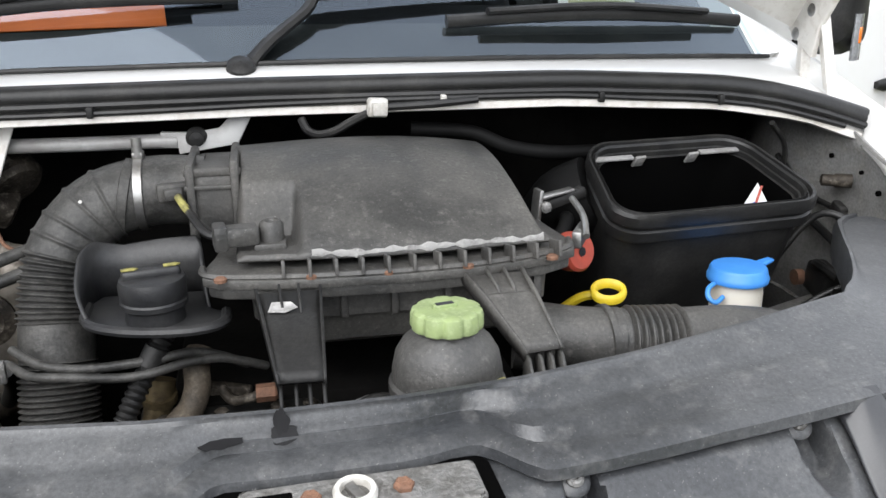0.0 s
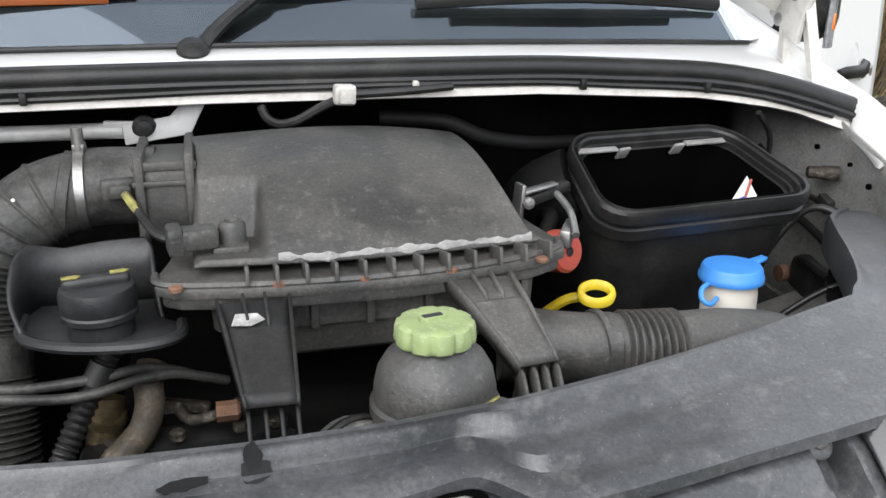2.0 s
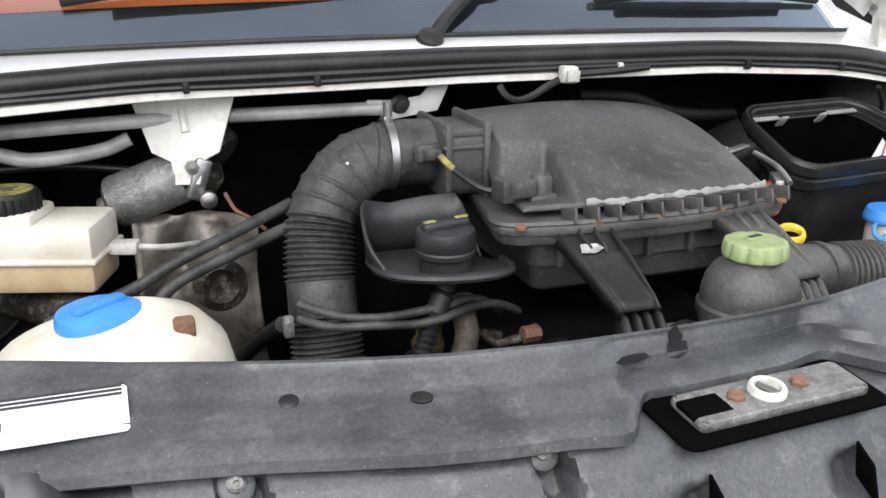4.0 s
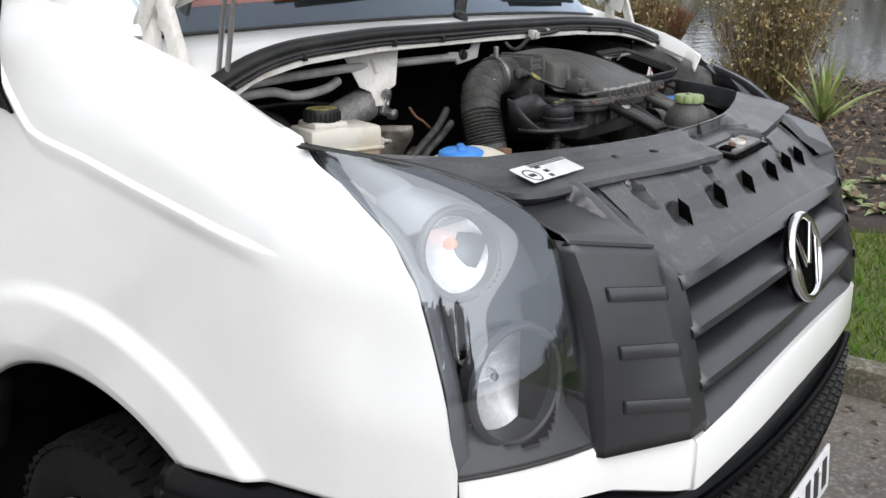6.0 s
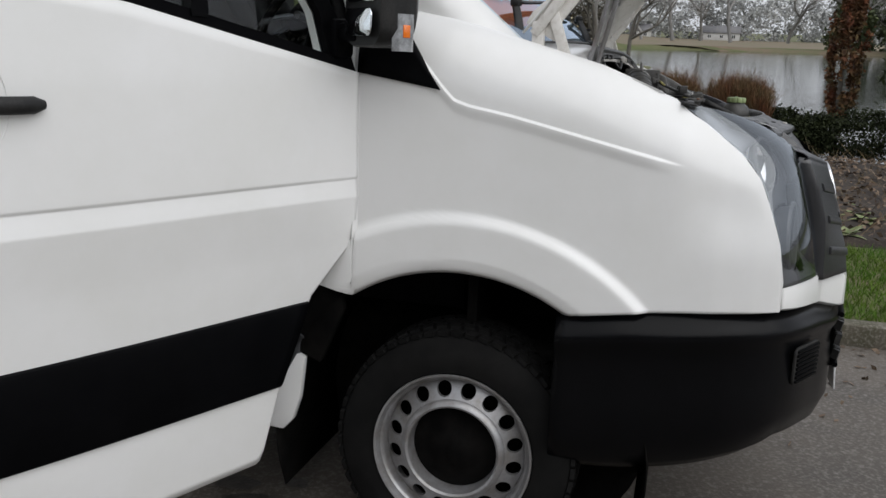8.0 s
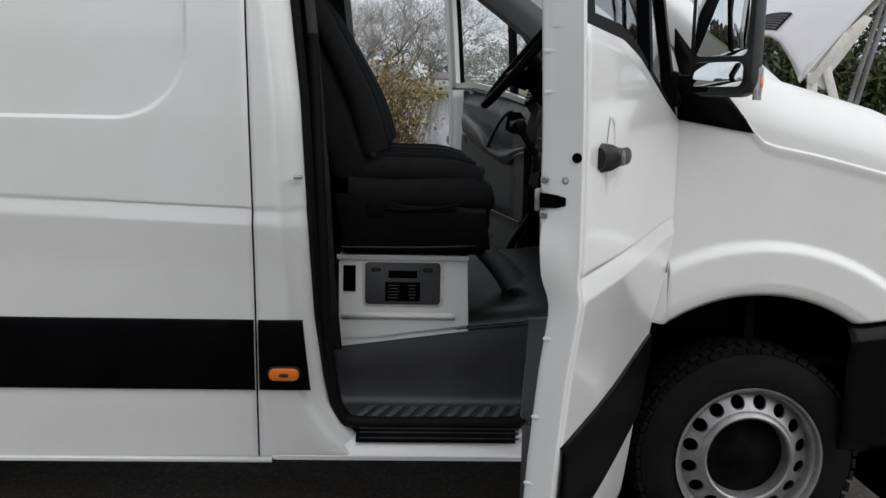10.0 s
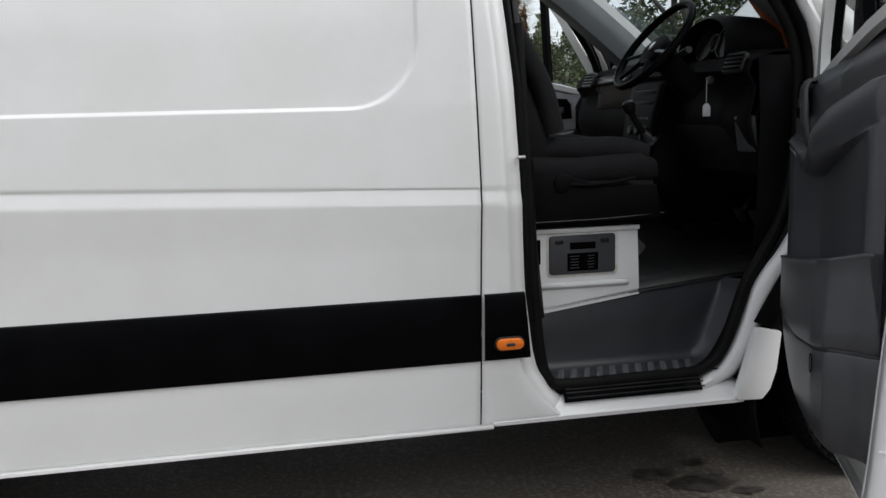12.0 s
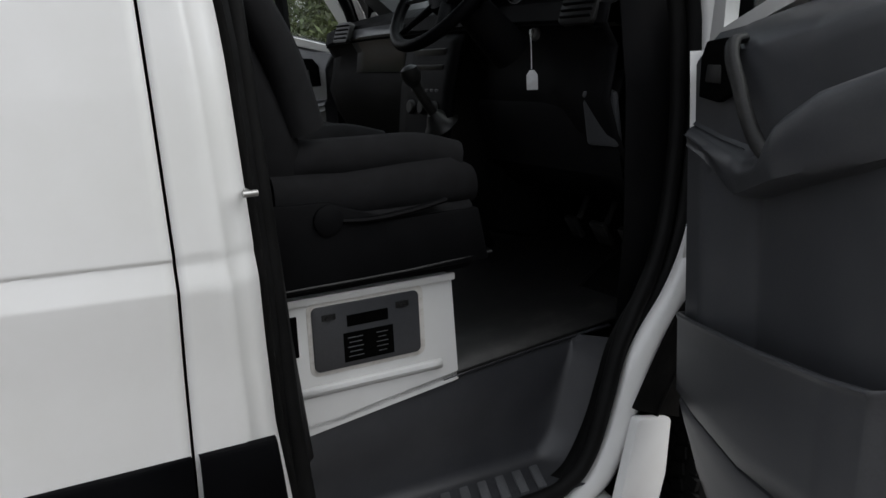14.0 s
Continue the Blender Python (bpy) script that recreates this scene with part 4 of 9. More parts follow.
    lens = loft([[mm @ Vector((-0.083 + 0.008 * math.cos(a), -0.034 + 0.030 * math.sin(a), z)) for a in np.linspace(-math.pi, math.pi, 12, endpoint=False)] for z in (-0.212, -0.200, -0.135, -0.125)], True, True)
    ind = part("indicator", put(lens), clear_cover, mir, "clear mirror indicator lens")
    b = block((0.006, 0.020, 0.030), mm @ pose(-0.0895, -0.040, -0.165), 0.002)
    part("indicator_bulb", put(b), AMBER, mir, "amber bulb")
    return door


clear_cover = material("frosted_clear_plastic", (0.30, 0.31, 0.32), 0.10, coat=0.6, var=(0.16, 0.165, 0.17), scale=60)
for flipped in (False, True):
    cab_door(flipped)

# ---- bumper, grille, lamps ----
def front_y(x, z):
    """The front face of grille and bumper."""
    return tab(z, [0.80, 0.86, 0.95, 1.06, 1.10, 1.118, 1.13, 1.16, 1.175, 1.20, 1.235, 1.257], [-0.08, -0.066, -0.046, -0.018, -0.004, 0.004, 0.022, 0.060, 0.074, 0.090, 0.122, 0.135]) + (0.15 + 0.15 * step(1.16, 1.25, z)) * x * x


def rise(x):
    """How far the grille's lines arch up towards the middle."""
    return 0.018 * (1 - (x / 0.47) ** 2)


# Bumper: the plan at its top edge runs from the wheel arch round the corner to the middle.
PLAN = smooth([(-0.975, 0.73, 0), (-0.965, 0.56, 0), (-0.935, 0.38, 0), (-0.885, 0.235, 0), (-0.80, 0.135, 0), (-0.66, 0.055, 0), (-0.50, -0.01, 0), (-0.25, -0.045, 0), (0, -0.055, 0)], 6)
PLAN = [(p.x, p.y) for p in PLAN]
PLAN += [(-x, y) for x, y in PLAN[-2::-1]]


def bumper_rows(profile, lo=0, hi=None):
    rows = []
    for i, (x, y) in enumerate(PLAN):
        a, b = Vector(PLAN[max(i - 1, 0)]), Vector(PLAN[min(i + 1, len(PLAN) - 1)])
        t = (b - a).normalized()
        n = Vector((t.y, -t.x))
        side = abs(x) / 0.975
        row = []
        for off, z in profile:
            top = tab(y, [-0.06, 0.05, 0.2, 0.55, 0.73], [0.768, 0.80, 0.815, 0.798, 0.775])
            low = tab(abs(x), [0, 0.5, 0.8, 0.9, 0.98], [0.40, 0.41, 0.435, 0.40, 0.345])
            zz = low + (top - low) * z
            row.append((x + n.x * off, y + n.y * off, zz))
        rows.append(row)
    return rows


bm = loft(bumper_rows([(-0.10, 1.0), (-0.040, 1.0), (-0.022, 0.985), (-0.004, 0.945), (0.008, 0.905), (0.013, 0.87), (0.010, 0.83), (0.0, 0.79), (-0.006, 0.7), (0.004, 0.5), (0.004, 0.25), (-0.02, 0.08), (-0.06, 0.0), (-0.15, 0.0)]))
bumper = part("front_bumper", bm, BUMPERP, van, "black textured plastic front bumper", 50, 0.003)
for flipped in (False, True):
    m = basis((-0.730, 0.087, 0.660), (0.868, -0.496, 0), (0, 0, 1))
    rec = plate(rounded(0.15, 0.105, 0.02), 0.008, m, 0.003)
    f = part("fog_blank", flip(rec) if flipped else rec, BLACKP, bumper, "ribbed fog lamp blank")
    for k in range(8):
        b = block((0.132, 0.008, 0.006), m @ pose(0, -0.042 + k * 0.012, 0.010), 0.002)
        part("rib", flip(b) if flipped else b, TRIM, f)
low_in = loft([[(x, front_y(x, 0.885) - 0.006 + dy, z) for dy, z in ((0.0, 0.735), (0.05, 0.73), (0.05, 0.58), (0.0, 0.575))] for x in np.linspace(-0.46, 0.46, 13)])
part("lower_intake", low_in, MESHDK, bumper, "dark lower air intake", 38, 0.003)
for k in range(44):
    x = -0.44 + 0.88 * k / 43
    for j in range(3):
        xx = x + (0.01 if j % 2 else 0)
        part("intake_tooth", block((0.012, 0.02, 0.030), pose(xx, front_y(xx, 0.885) - 0.008, 0.605 + 0.045 * j, 12, 0, 25 if (k + j) % 2 else -25), 0), BLACKP, bumper)
for z in (0.58, 0.735):
    part("intake_frame", tube([(x, front_y(x, 0.885) - 0.010, z) for x in np.linspace(-0.47, 0.47, 9)], 0.008, 8, 2), TRIM, bumper)
plate_m = basis((0, -0.075, 0.485), (1, 0, 0), (0, 0.08, 1))
npl = part("number_plate", plate(rounded(0.52, 0.112, 0.008), 0.006, plate_m, 0.002), PAPER, bumper, "white number plate with dark bars")
for k, x in enumerate((-0.20, -0.135, -0.07, 0.0, 0.085, 0.15, 0.215)):
    part("character_bar", block((0.034, 0.07, 0.002), plate_m @ pose(x, 0, 0.0065), 0), INK, npl)
for x in (-0.17, 0.17):
    part("plate_screw", lathe([(0.008, 0.006), (0.007, 0.011), (0.0, 0.012)], plate_m @ pose(x, 0.025, 0), 12), PAPER, npl)

# White strip between bumper, lamps and grille.
STRIP = smooth([(-0.853, 0.178, 0), (-0.80, 0.135, 0), (-0.72, 0.095, 0), (-0.635, 0.060, 0), (-0.60, 0.042, 0), (-0.50, -0.022, 0), (-0.47, -0.034, 0), (-0.25, -0.055, 0), (0, -0.06, 0)], 5)
STRIP = [(p.x, p.y) for p in STRIP]
STRIP += [(-x, y) for x, y in STRIP[-2::-1]]
rows = []
for x, y in STRIP:
    arch = max(0.0, 1 - (x / 0.48) ** 2)
    lo = tab(abs(x), [0.48, 0.52, 0.62, 0.85], [0.768, 0.772, 0.80, 0.824]) + 0.024 * arch
    hi = tab(abs(x), [0.48, 0.60, 0.64, 0.85], [0.860, 0.876, 0.884, 0.886]) + 0.034 * arch
    rows.append([(x, y + 0.05, lo - 0.002), (x, y + 0.008, lo), (x, y - 0.002, lo + 0.006), (x, y, hi - 0.006), (x, y + 0.004, hi), (x, y + 0.06, hi + 0.002)])
part("bumper_strip", loft(rows), WHITE, van, "white painted strip above the bumper", 50, 0.003)

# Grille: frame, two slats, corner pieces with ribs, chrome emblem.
# The sheet behind the slats has the shade painted into its colour.
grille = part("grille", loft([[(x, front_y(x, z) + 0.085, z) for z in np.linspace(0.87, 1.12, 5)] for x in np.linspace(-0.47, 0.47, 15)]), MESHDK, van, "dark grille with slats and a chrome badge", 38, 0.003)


def grille_bar(profile, name, wide=0.462):
    """A bar of the grille; profile: (depth behind the front face, height)."""
    rows = [[(x, front_y(x, z + rise(x)) + d, z + rise(x)) for d, z in profile] for x in np.linspace(-wide, wide, 31)]
    part(name, loft(rows), GRILLE, grille, "", 30, 0.002)


grille_bar([(0.006, 1.1165), (0.001, 1.1155), (-0.001, 1.112), (-0.001, 1.096), (0.003, 1.0925), (0.05, 1.100)], "top_frame")
for zt in (1.0335, 0.948):
    grille_bar([(0.075, zt + 0.032), (0.048, zt + 0.026), (0.022, zt + 0.015), (0.006, zt + 0.006), (0.001, zt + 0.001), (-0.0025, zt - 0.003), (-0.0025, zt - 0.014), (0.003, zt - 0.017), (0.05, zt - 0.006)], "slat")
grille_bar([(0.066, 0.910), (0.044, 0.900), (0.020, 0.884), (0.004, 0.868), (0.004, 0.852)], "bottom_frame")


def corner_y(x, z):
    """The face of the grille's corner piece, folded where the ribs end."""
    outer = tab(z, [0.87, 0.95, 1.036, 1.12, 1.2, 1.26], [0.056, 0.060, 0.068, 0.092, 0.130, 0.19])
    fold = tab(z, [0.87, 0.95, 1.02, 1.11, 1.173, 1.2], [-0.026, -0.012, 0.013, 0.042, 0.062, 0.075])
    inner = front_y(0.455, z) + 0.002
    return fold + (outer - fold) * (x - 0.512) / 0.138 if x > 0.512 else inner + (fold - inner) * (x - 0.455) / 0.057


def ledge_z(x):
    """The crease over the corner piece."""
    return 1.173 + 0.19 * (x - 0.507)


for flipped in (False, True):
    rows = []
    for k in np.linspace(0, 1, 20):
        def at_k(x):
            z = 0.872 + (ledge_z(x) - 0.872) * k
            return (-x, corner_y(x, z), z)

        row = [(-0.44, corner_y(0.455, at_k(0.455)[2]) + 0.07, at_k(0.455)[2]), (-0.450, corner_y(0.455, at_k(0.455)[2]) + 0.010, at_k(0.455)[2])]
        row += [at_k(x) for x in (0.455, 0.47, 0.485, 0.50, 0.509, 0.512, 0.515, 0.53, 0.56, 0.60, 0.635, 0.648)]
        a = at_k(0.652)
        rows.append(row + [(a[0], a[1] + 0.008, a[2]), (a[0] - 0.002, a[1] + 0.06, a[2])])
    bm = loft(rows)
    part("corner_piece", flip(bm) if flipped else bm, GRILLE, grille, "", 24, 0.003)
    for z in (1.103, 1.0165, 0.931):
        rows = []
        for x in [0.508, 0.512, 0.516] + list(np.linspace(0.53, 0.612, 6)) + [0.618, 0.6195]:
            zz = z + 0.17 * (x - 0.512)
            k = 0.15 if x > 0.619 else 1.0
            rows.append([(-x, corner_y(x, zz + dz) - d * k, zz + dz) for dz, d in ((0.0105, -0.001), (0.0095, 0.005), (0.006, 0.0062), (-0.006, 0.0062), (-0.0095, 0.005), (-0.0105, -0.001))])
        bm = loft(rows)
        part("rib", flip(bm) if flipped else bm, GRILLE, grille, "", 28, 0.002)
em = basis((0.012, front_y(0, 1.047) - 0.010, 1.047), (1, 0, 0), (0, 0.27, 1))
ring = [[em @ Vector(((0.082 + 0.009 * math.cos(b)) * math.cos(a), (0.082 + 0.009 * math.cos(b)) * math.sin(a), 0.009 * math.sin(b))) for b in np.linspace(0, math.tau, 10, endpoint=False)] for a in np.linspace(0, math.tau, 49)]
badge = part("badge_ring", loft(ring, True), CHROME, grille, "round chrome badge ring")
part("badge_back", lathe([(0.088, -0.012), (0.088, -0.004), (0.0, -0.004)], em, 40), MESHDK, badge)
for q in ([(-0.062, 0.062), (-0.044, 0.062), (-0.002, -0.012), (-0.014, -0.020)], [(0.062, 0.062), (0.044, 0.062), (0.002, -0.012), (0.014, -0.020)],
          [(-0.080, 0.022), (-0.062, 0.022), (-0.030, -0.078), (-0.046, -0.072)], [(0.080, 0.022), (0.062, 0.022), (0.030, -0.078), (0.046, -0.072)]):
    part("badge_bar", plate(q, 0.010, em @ pose(0, 0, -0.004), 0.002), CHROME, badge)

# Headlamps: clear cover, dark housing and bright bowls behind it.
OUTER = smooth([(0.850, 0.180, 0.888), (0.862, 0.197, 1.0), (0.870, 0.226, 1.08), (0.880, 0.256, 1.152), (0.884, 0.306, 1.212), (0.886, 0.385, 1.273), (0.882, 0.470, 1.336)], 5)
INNER = smooth([(0.610, 0.062, 0.888), (0.628, 0.086, 1.0), (0.642, 0.115, 1.10), (0.660, 0.154, 1.200), (0.684, 0.206, 1.252), (0.757, 0.31, 1.302), (0.868, 0.455, 1.336)], 5)

OUTER = [Vector((wing_w(q.y, q.z) + 0.002, q.y, q.z)) for q in OUTER]


def lamp_patch(back, bulge, tub=False, fine=1):
    """A patch between the lamp's edges; as a tub its rim comes up to the edges."""
    rows = []
    for i in np.linspace(0, len(OUTER) - 1, (len(OUTER) - 1) * fine + 1):
        k = min(int(i), len(OUTER) - 2)
        a, b = OUTER[k].lerp(OUTER[k + 1], i - k), INNER[k].lerp(INNER[k + 1], i - k)
        wide = (a - b).length
        row = []
        for t in np.linspace(0, 1, 20 * fine + 1):
            p = b.lerp(a, t)
            n = Vector((0.55 + 0.35 * t, -0.75 + 0.2 * t, 0.25)).normalized()
            e = min(1.0, t / 0.15, (1 - t) / 0.10, i / 3, (len(OUTER) - 1 - i) / 6) if tub else 1.0
            p = p + n * (bulge * wide * 4 * t * (1 - t) - back * e - (0.003 if tub else 0))
            row.append((-p.x, p.y, p.z))
        rows.append(row)
    return rows


BOWLS = (((-0.757, 0.250, 1.186), 0.060, "indicator_bowl", (-0.36, -0.88, 0.30)), ((-0.738, 0.160, 0.998), 0.083, "main_bowl", (-0.22, -0.97, 0.10)))


def pierced(bm):
    """The lamp's mask with round openings for the bowls."""
    gone = [f for f in bm.faces if any((f.calc_center_median() - Vector(c)).cross(Vector(n).normalized()).length < r + 0.004 for c, r, nm, n in BOWLS)]
    bmesh.ops.delete(bm, geom=gone, context="FACES")
    return bm


for flipped in (False, True):
    tub = lamp_patch(0.046, 0.09, True, 3)
    bm = pierced(loft(tub[:61]))
    lampo = part("headlamp", drawn_in(flip(bm)) if flipped else bm, LAMPIN, van, "clear-covered headlamp with dark housing", 38, 0.002)
    # The housing's upper part is lighter: sky reflection is put into its grey.
    bm = loft(tub[60:])
    part("upper_housing", drawn_in(flip(bm)) if flipped else bm, LAMPGREY, lampo, "upper housing, sky reflection painted in as lighter grey", 38, 0.002)
    bm = loft([[Vector(q).lerp(Vector(r), k) + Vector((0, 0, 0.002)) for k in (0.0, 0.3, 0.7, 1.0)] for q, r in zip([a[18] for a in lamp_patch(0.022, 0.09)], [a[20] for a in lamp_patch(0.006, 0.09)])])
    part("edge_bezel", drawn_in(flip(bm)) if flipped else bm, LAMPGREY, lampo, "silver-grey strip along the edge", 38, 0.002)
    bm = loft(lamp_patch(0.0, 0.10))
    cv = part("lamp_cover", drawn_in(flip(bm)) if flipped else bm, LENS, lampo, "clear plastic lamp cover")
    cv.visible_shadow = False
    edge = [lamp_patch(0.004, 0.10)[i][j] for i, j in [(i, 0) for i in range(len(OUTER))]] 
    bm = tube(edge[::3] + [edge[-1]], 0.003, 6, 2)
    part("lamp_edge", drawn_in(flip(bm)) if flipped else bm, BLACKP, lampo)
    bm = tube([lamp_patch(0.004, 0.10)[i][20] for i in range(0, len(OUTER), 3)], 0.003, 6, 2)
    part("lamp_edge", drawn_in(flip(bm)) if flipped else bm, BLACKP, lampo)
    bm = tube([lamp_patch(0.004, 0.10)[0][j] for j in range(0, 21, 4)], 0.004, 6, 2)
    part("lamp_edge", drawn_in(flip(bm)) if flipped else bm, BLACKP, lampo)
    for c, r, nm, tilt_n in BOWLS:
        n = Vector(tilt_n).normalized()
        m = basis(c, n.cross((0, 0, 1)), n.cross(n.cross((0, 0, 1))) * -1)
        if (m.to_3x3() @ Vector((0, 0, 1))).dot(n) < 0:
            m = m @ Matrix.Diagonal((1, 1, -1, 1))
        deep = 0.0 if nm == "main_bowl" else 0.022
        bm = lathe([(r * 0.95, -0.036), (r * 0.86, -0.046), (r * 0.6, -0.058), (r * 0.25, -0.066), (0, -0.067)], m @ pose(0, 0, deep), 30, False)
        bw = part(nm, drawn_in(flip(bm)) if flipped else bm, BOWL, lampo, "bright reflector bowl")
        bm = lathe([(r + 0.012, 0.002), (r + 0.009, 0.008), (r + 0.004, 0.010), (r, 0.007), (r * 0.99, -0.004), (r * 0.95, -0.038 + deep)], m, 36, False)
        part("bowl_collar", drawn_in(flip(bm)) if flipped else bm, LAMPIN, bw, "dark collar round the bowl")
        if nm == "main_bowl":
            bm = both(block((0.112, 0.006, 0.020), m @ pose(0, 0.0, -0.056), 0.002), block((0.10, 0.004, 0.012), m @ pose(0, 0.03, -0.064, 20, 0, 0), 0.002))
            part("bowl_bar", drawn_in(flip(bm)) if flipped else bm, BOWL, bw)
            bm = lathe([(0.012, -0.08), (0.012, -0.052), (0.007, -0.044), (0, -0.043)], m, 14)
            part("bulb", drawn_in(flip(bm)) if flipped else bm, CHROME, bw)
        else:
            bm = lathe([(0.009, -0.08), (0.010, -0.056), (0.006, -0.048), (0, -0.046)], m @ pose(-0.008, 0.016, deep), 14)
            part("bulb", drawn_in(flip(bm)) if flipped else bm, AMBER, bw, "amber bulb")

# Bonnet, raised on its hinges: its skin leans forward, its rear corners run out in tongues.
def bonnet_pt(u, v, back=0.0):
    """u across, -1 to 1; v from the rear edge, 0, to the nose, 1."""
    s0 = tab(abs(u), [0, 0.2, 0.37, 0.54, 0.80, 0.93, 1.0], [0.225, 0.222, 0.206, 0.168, 0.080, 0.03, 0.0])
    s = s0 + (0.86 - s0) * v
    x = u * (0.835 - 0.09 * step(0.45, 0.9, s))
    bow = 0.035 * (1 - u * u) + 0.03 * math.sin(math.pi * min(1, s / 0.86)) - back
    return Vector((x, 0.885 - 0.70 * s + 0.71 * bow, 1.495 + 0.714 * s + 0.70 * bow))


rows = [[bonnet_pt(u, v) for u in np.linspace(-1, 1, 41)] for v in np.linspace(0, 1, 22)]
bonnet = part("bonnet", loft(rows), WHITE, van, "raised white bonnet", 50, 0.006)
inner = [[bonnet_pt(u, v, 0.022 + 0.016 * step(0.3, 0.5, abs(math.sin(5 * u)))) for u in np.linspace(-0.95, 0.95, 41)] for v in np.linspace(0.05, 0.95, 14)]
part("inner_skin", loft(inner), BAYWHITE, bonnet, "white pressed inner skin", 50, 0.003)
for s in (-1, 1):
    vent = part("bonnet_vent", loft([[bonnet_pt(s * u, v, -0.0045) for u in np.linspace(0.03, 0.40, 8)] for v in np.linspace(0.045, 0.165, 4)]), MESHDK, bonnet, "black slatted vent", 40, 0.003)
    for k in range(7):
        v = 0.05 + 0.018 * k
        part("vent_slat", tube([bonnet_pt(s * u, v, -0.009) for u in np.linspace(0.035, 0.395, 6)], 0.0042, 6, 2), GREYLIT, vent)

# ---- under the bonnet ----
def lip_y(x):
    return tab(abs(x), [0, 0.1, 0.2, 0.3, 0.45, 0.58, 0.66], [0.207, 0.210, 0.222, 0.245, 0.285, 0.328, 0.36])


def band_y(x):
    return tab(abs(x), [0, 0.1, 0.14, 0.25, 0.36, 0.40, 0.47, 0.55, 0.60, 0.66], [0.118, 0.122, 0.132, 0.148, 0.172, 0.178, 0.188, 0.199, 0.206, 0.222]) + 0.058 * (1 - step(0.095, 0.15, abs(x - 0.055)))


POCKETS = ((-0.378, 0.021), (-0.150, 0.017), (0.229, 0.017), (0.446, 0.021))
SLOTS = (-0.313, -0.168, -0.026, 0.122, 0.238, 0.350)


def fold_z(x):
    """The crease between the smooth lip over the grille and the shelf above it."""
    return 1.155 + 0.011 * (1 - (x / 0.47) ** 2)


def dent(x, z):
    """Hollows in the sloping face: long pockets round the bolts, and a scoop before each slot."""
    d = 0.0
    for cx, rx in POCKETS:
        q = math.hypot((x - cx - 0.20 * (1.222 - z)) / rx, (z - 1.224) / 0.030)
        d = max(d, 0.036 * (1 - step(0.70, 1.0, q)))
    for sx in SLOTS:
        if sx - 0.045 < x < sx:
            lift = z - fold_z(sx) - 0.003 - 0.55 * max(0, sx - x - 0.03)
            d = max(d, 0.026 * step(sx - 0.045, sx - 0.008, x) * step(0.0, 0.010, lift) * (1 - step(0.024, 0.040, lift)))
    return d


def face_pt(x, z):
    d = dent(x, z)
    return Vector((x, front_y(x, z) + d, z - 0.3 * d))


# lower, sloping face: a smooth lip over the grille, a fold, then the hollowed shelf
rows = []
for x in np.linspace(-0.455, 0.482, 310):
    b, z0, zf = band_y(x), 1.1165 + rise(x), fold_z(x)
    row = [(x, front_y(x, z0) + 0.02, z0 - 0.006), (x, front_y(x, z0) + 0.002, z0 - 0.001)]
    row += [face_pt(x, z0 + (zf - z0) * k) for k in (0.0, 0.08, 0.3, 0.6, 0.85, 0.96, 1.0)]
    row += [face_pt(x, zf + 0.001 + (1.233 - zf) * k) for k in np.linspace(0.03, 0.97, 26)]
    rows.append(row + [(x, max(b + 0.004, row[-1][1] + 0.001), 1.238), (x, max(b + 0.014, row[-1][1] + 0.004), 1.240)])
cover = part("lock_panel_cover", loft(rows), COVER, van, "dusty black plastic cover over the lock panel", 45, 0.002)


# upper tray with a rolled front edge and a raised rear lip; its ends run back beside the engine as horns
def tray_row(f, r, zf, zr, lip=1.0, wob=0.0):
    """One section from the front or outer edge f to the rear or inner edge r."""
    f, r = Vector((*f, 0)), Vector((*r, 0))
    d = (r - f).normalized()
    span = (r - f).length

    def at(along, z):
        return (f.x + d.x * along, f.y + d.y * along, z)

    row = [at(0.014, zf - 0.030), at(0.004 + wob, zf - 0.024), at(-0.009 + wob, zf - 0.014), at(-0.007 + wob, zf - 0.005), at(0.004 + wob, zf), at(0.013 + wob, zf + 0.002), at(0.022 + wob, zf + 0.002)]
    for k in (0.2, 0.4, 0.6, 0.8, 0.94):
        row.append(at(0.022 + (span - 0.022) * k, zf + 0.002 + (zr - zf - 0.006) * k**0.85 + 0.003 * lip * math.sin(3 * math.pi * k)))
    return row + [at(span - 0.001, zr), at(span + 0.004, zr + 0.0005), at(span + 0.008, zr - 0.008), at(span + 0.008, zr - 0.045)]


HORN = (((0.606, 0.209), (0.590, 0.343), 1.256), ((0.634, 0.224), (0.607, 0.358), 1.257), ((0.655, 0.255), (0.624, 0.380), 1.260), ((0.672, 0.295), (0.642, 0.408), 1.264), ((0.694, 0.343), (0.664, 0.446), 1.268), ((0.720, 0.394), (0.686, 0.488), 1.272), ((0.748, 0.442), (0.705, 0.522), 1.276), ((0.775, 0.492), (0.722, 0.550), 1.280), ((0.794, 0.535), (0.742, 0.566), 1.283), ((0.793, 0.560), (0.762, 0.574), 1.286))
ends = [tray_row(f, r, zf + 0.006, 1.2915 + 0.006 * k / 9, max(0, 1 - k / 3)) for k, (f, r, zf) in enumerate(HORN)]
rows = [[(-q[0], q[1], q[2]) for q in row] for row in reversed(ends)]
for x in np.linspace(-0.575, 0.575, 117):
    wob = 0.004 * math.sin(11 * x) * step(0.12, 0.2, abs(x)) * (1 - step(0.5, 0.575, abs(x)))
    rows.append(tray_row((x, band_y(x)), (x, lip_y(x)), 1.2555 + 0.006 * step(0.30, 0.56, abs(x)), 1.2855 + 0.006 * step(0.30, 0.56, abs(x)), 1.0, wob))
rows += ends
tray_ = part("upper_tray", loft(rows), COVER, cover, "", 45)


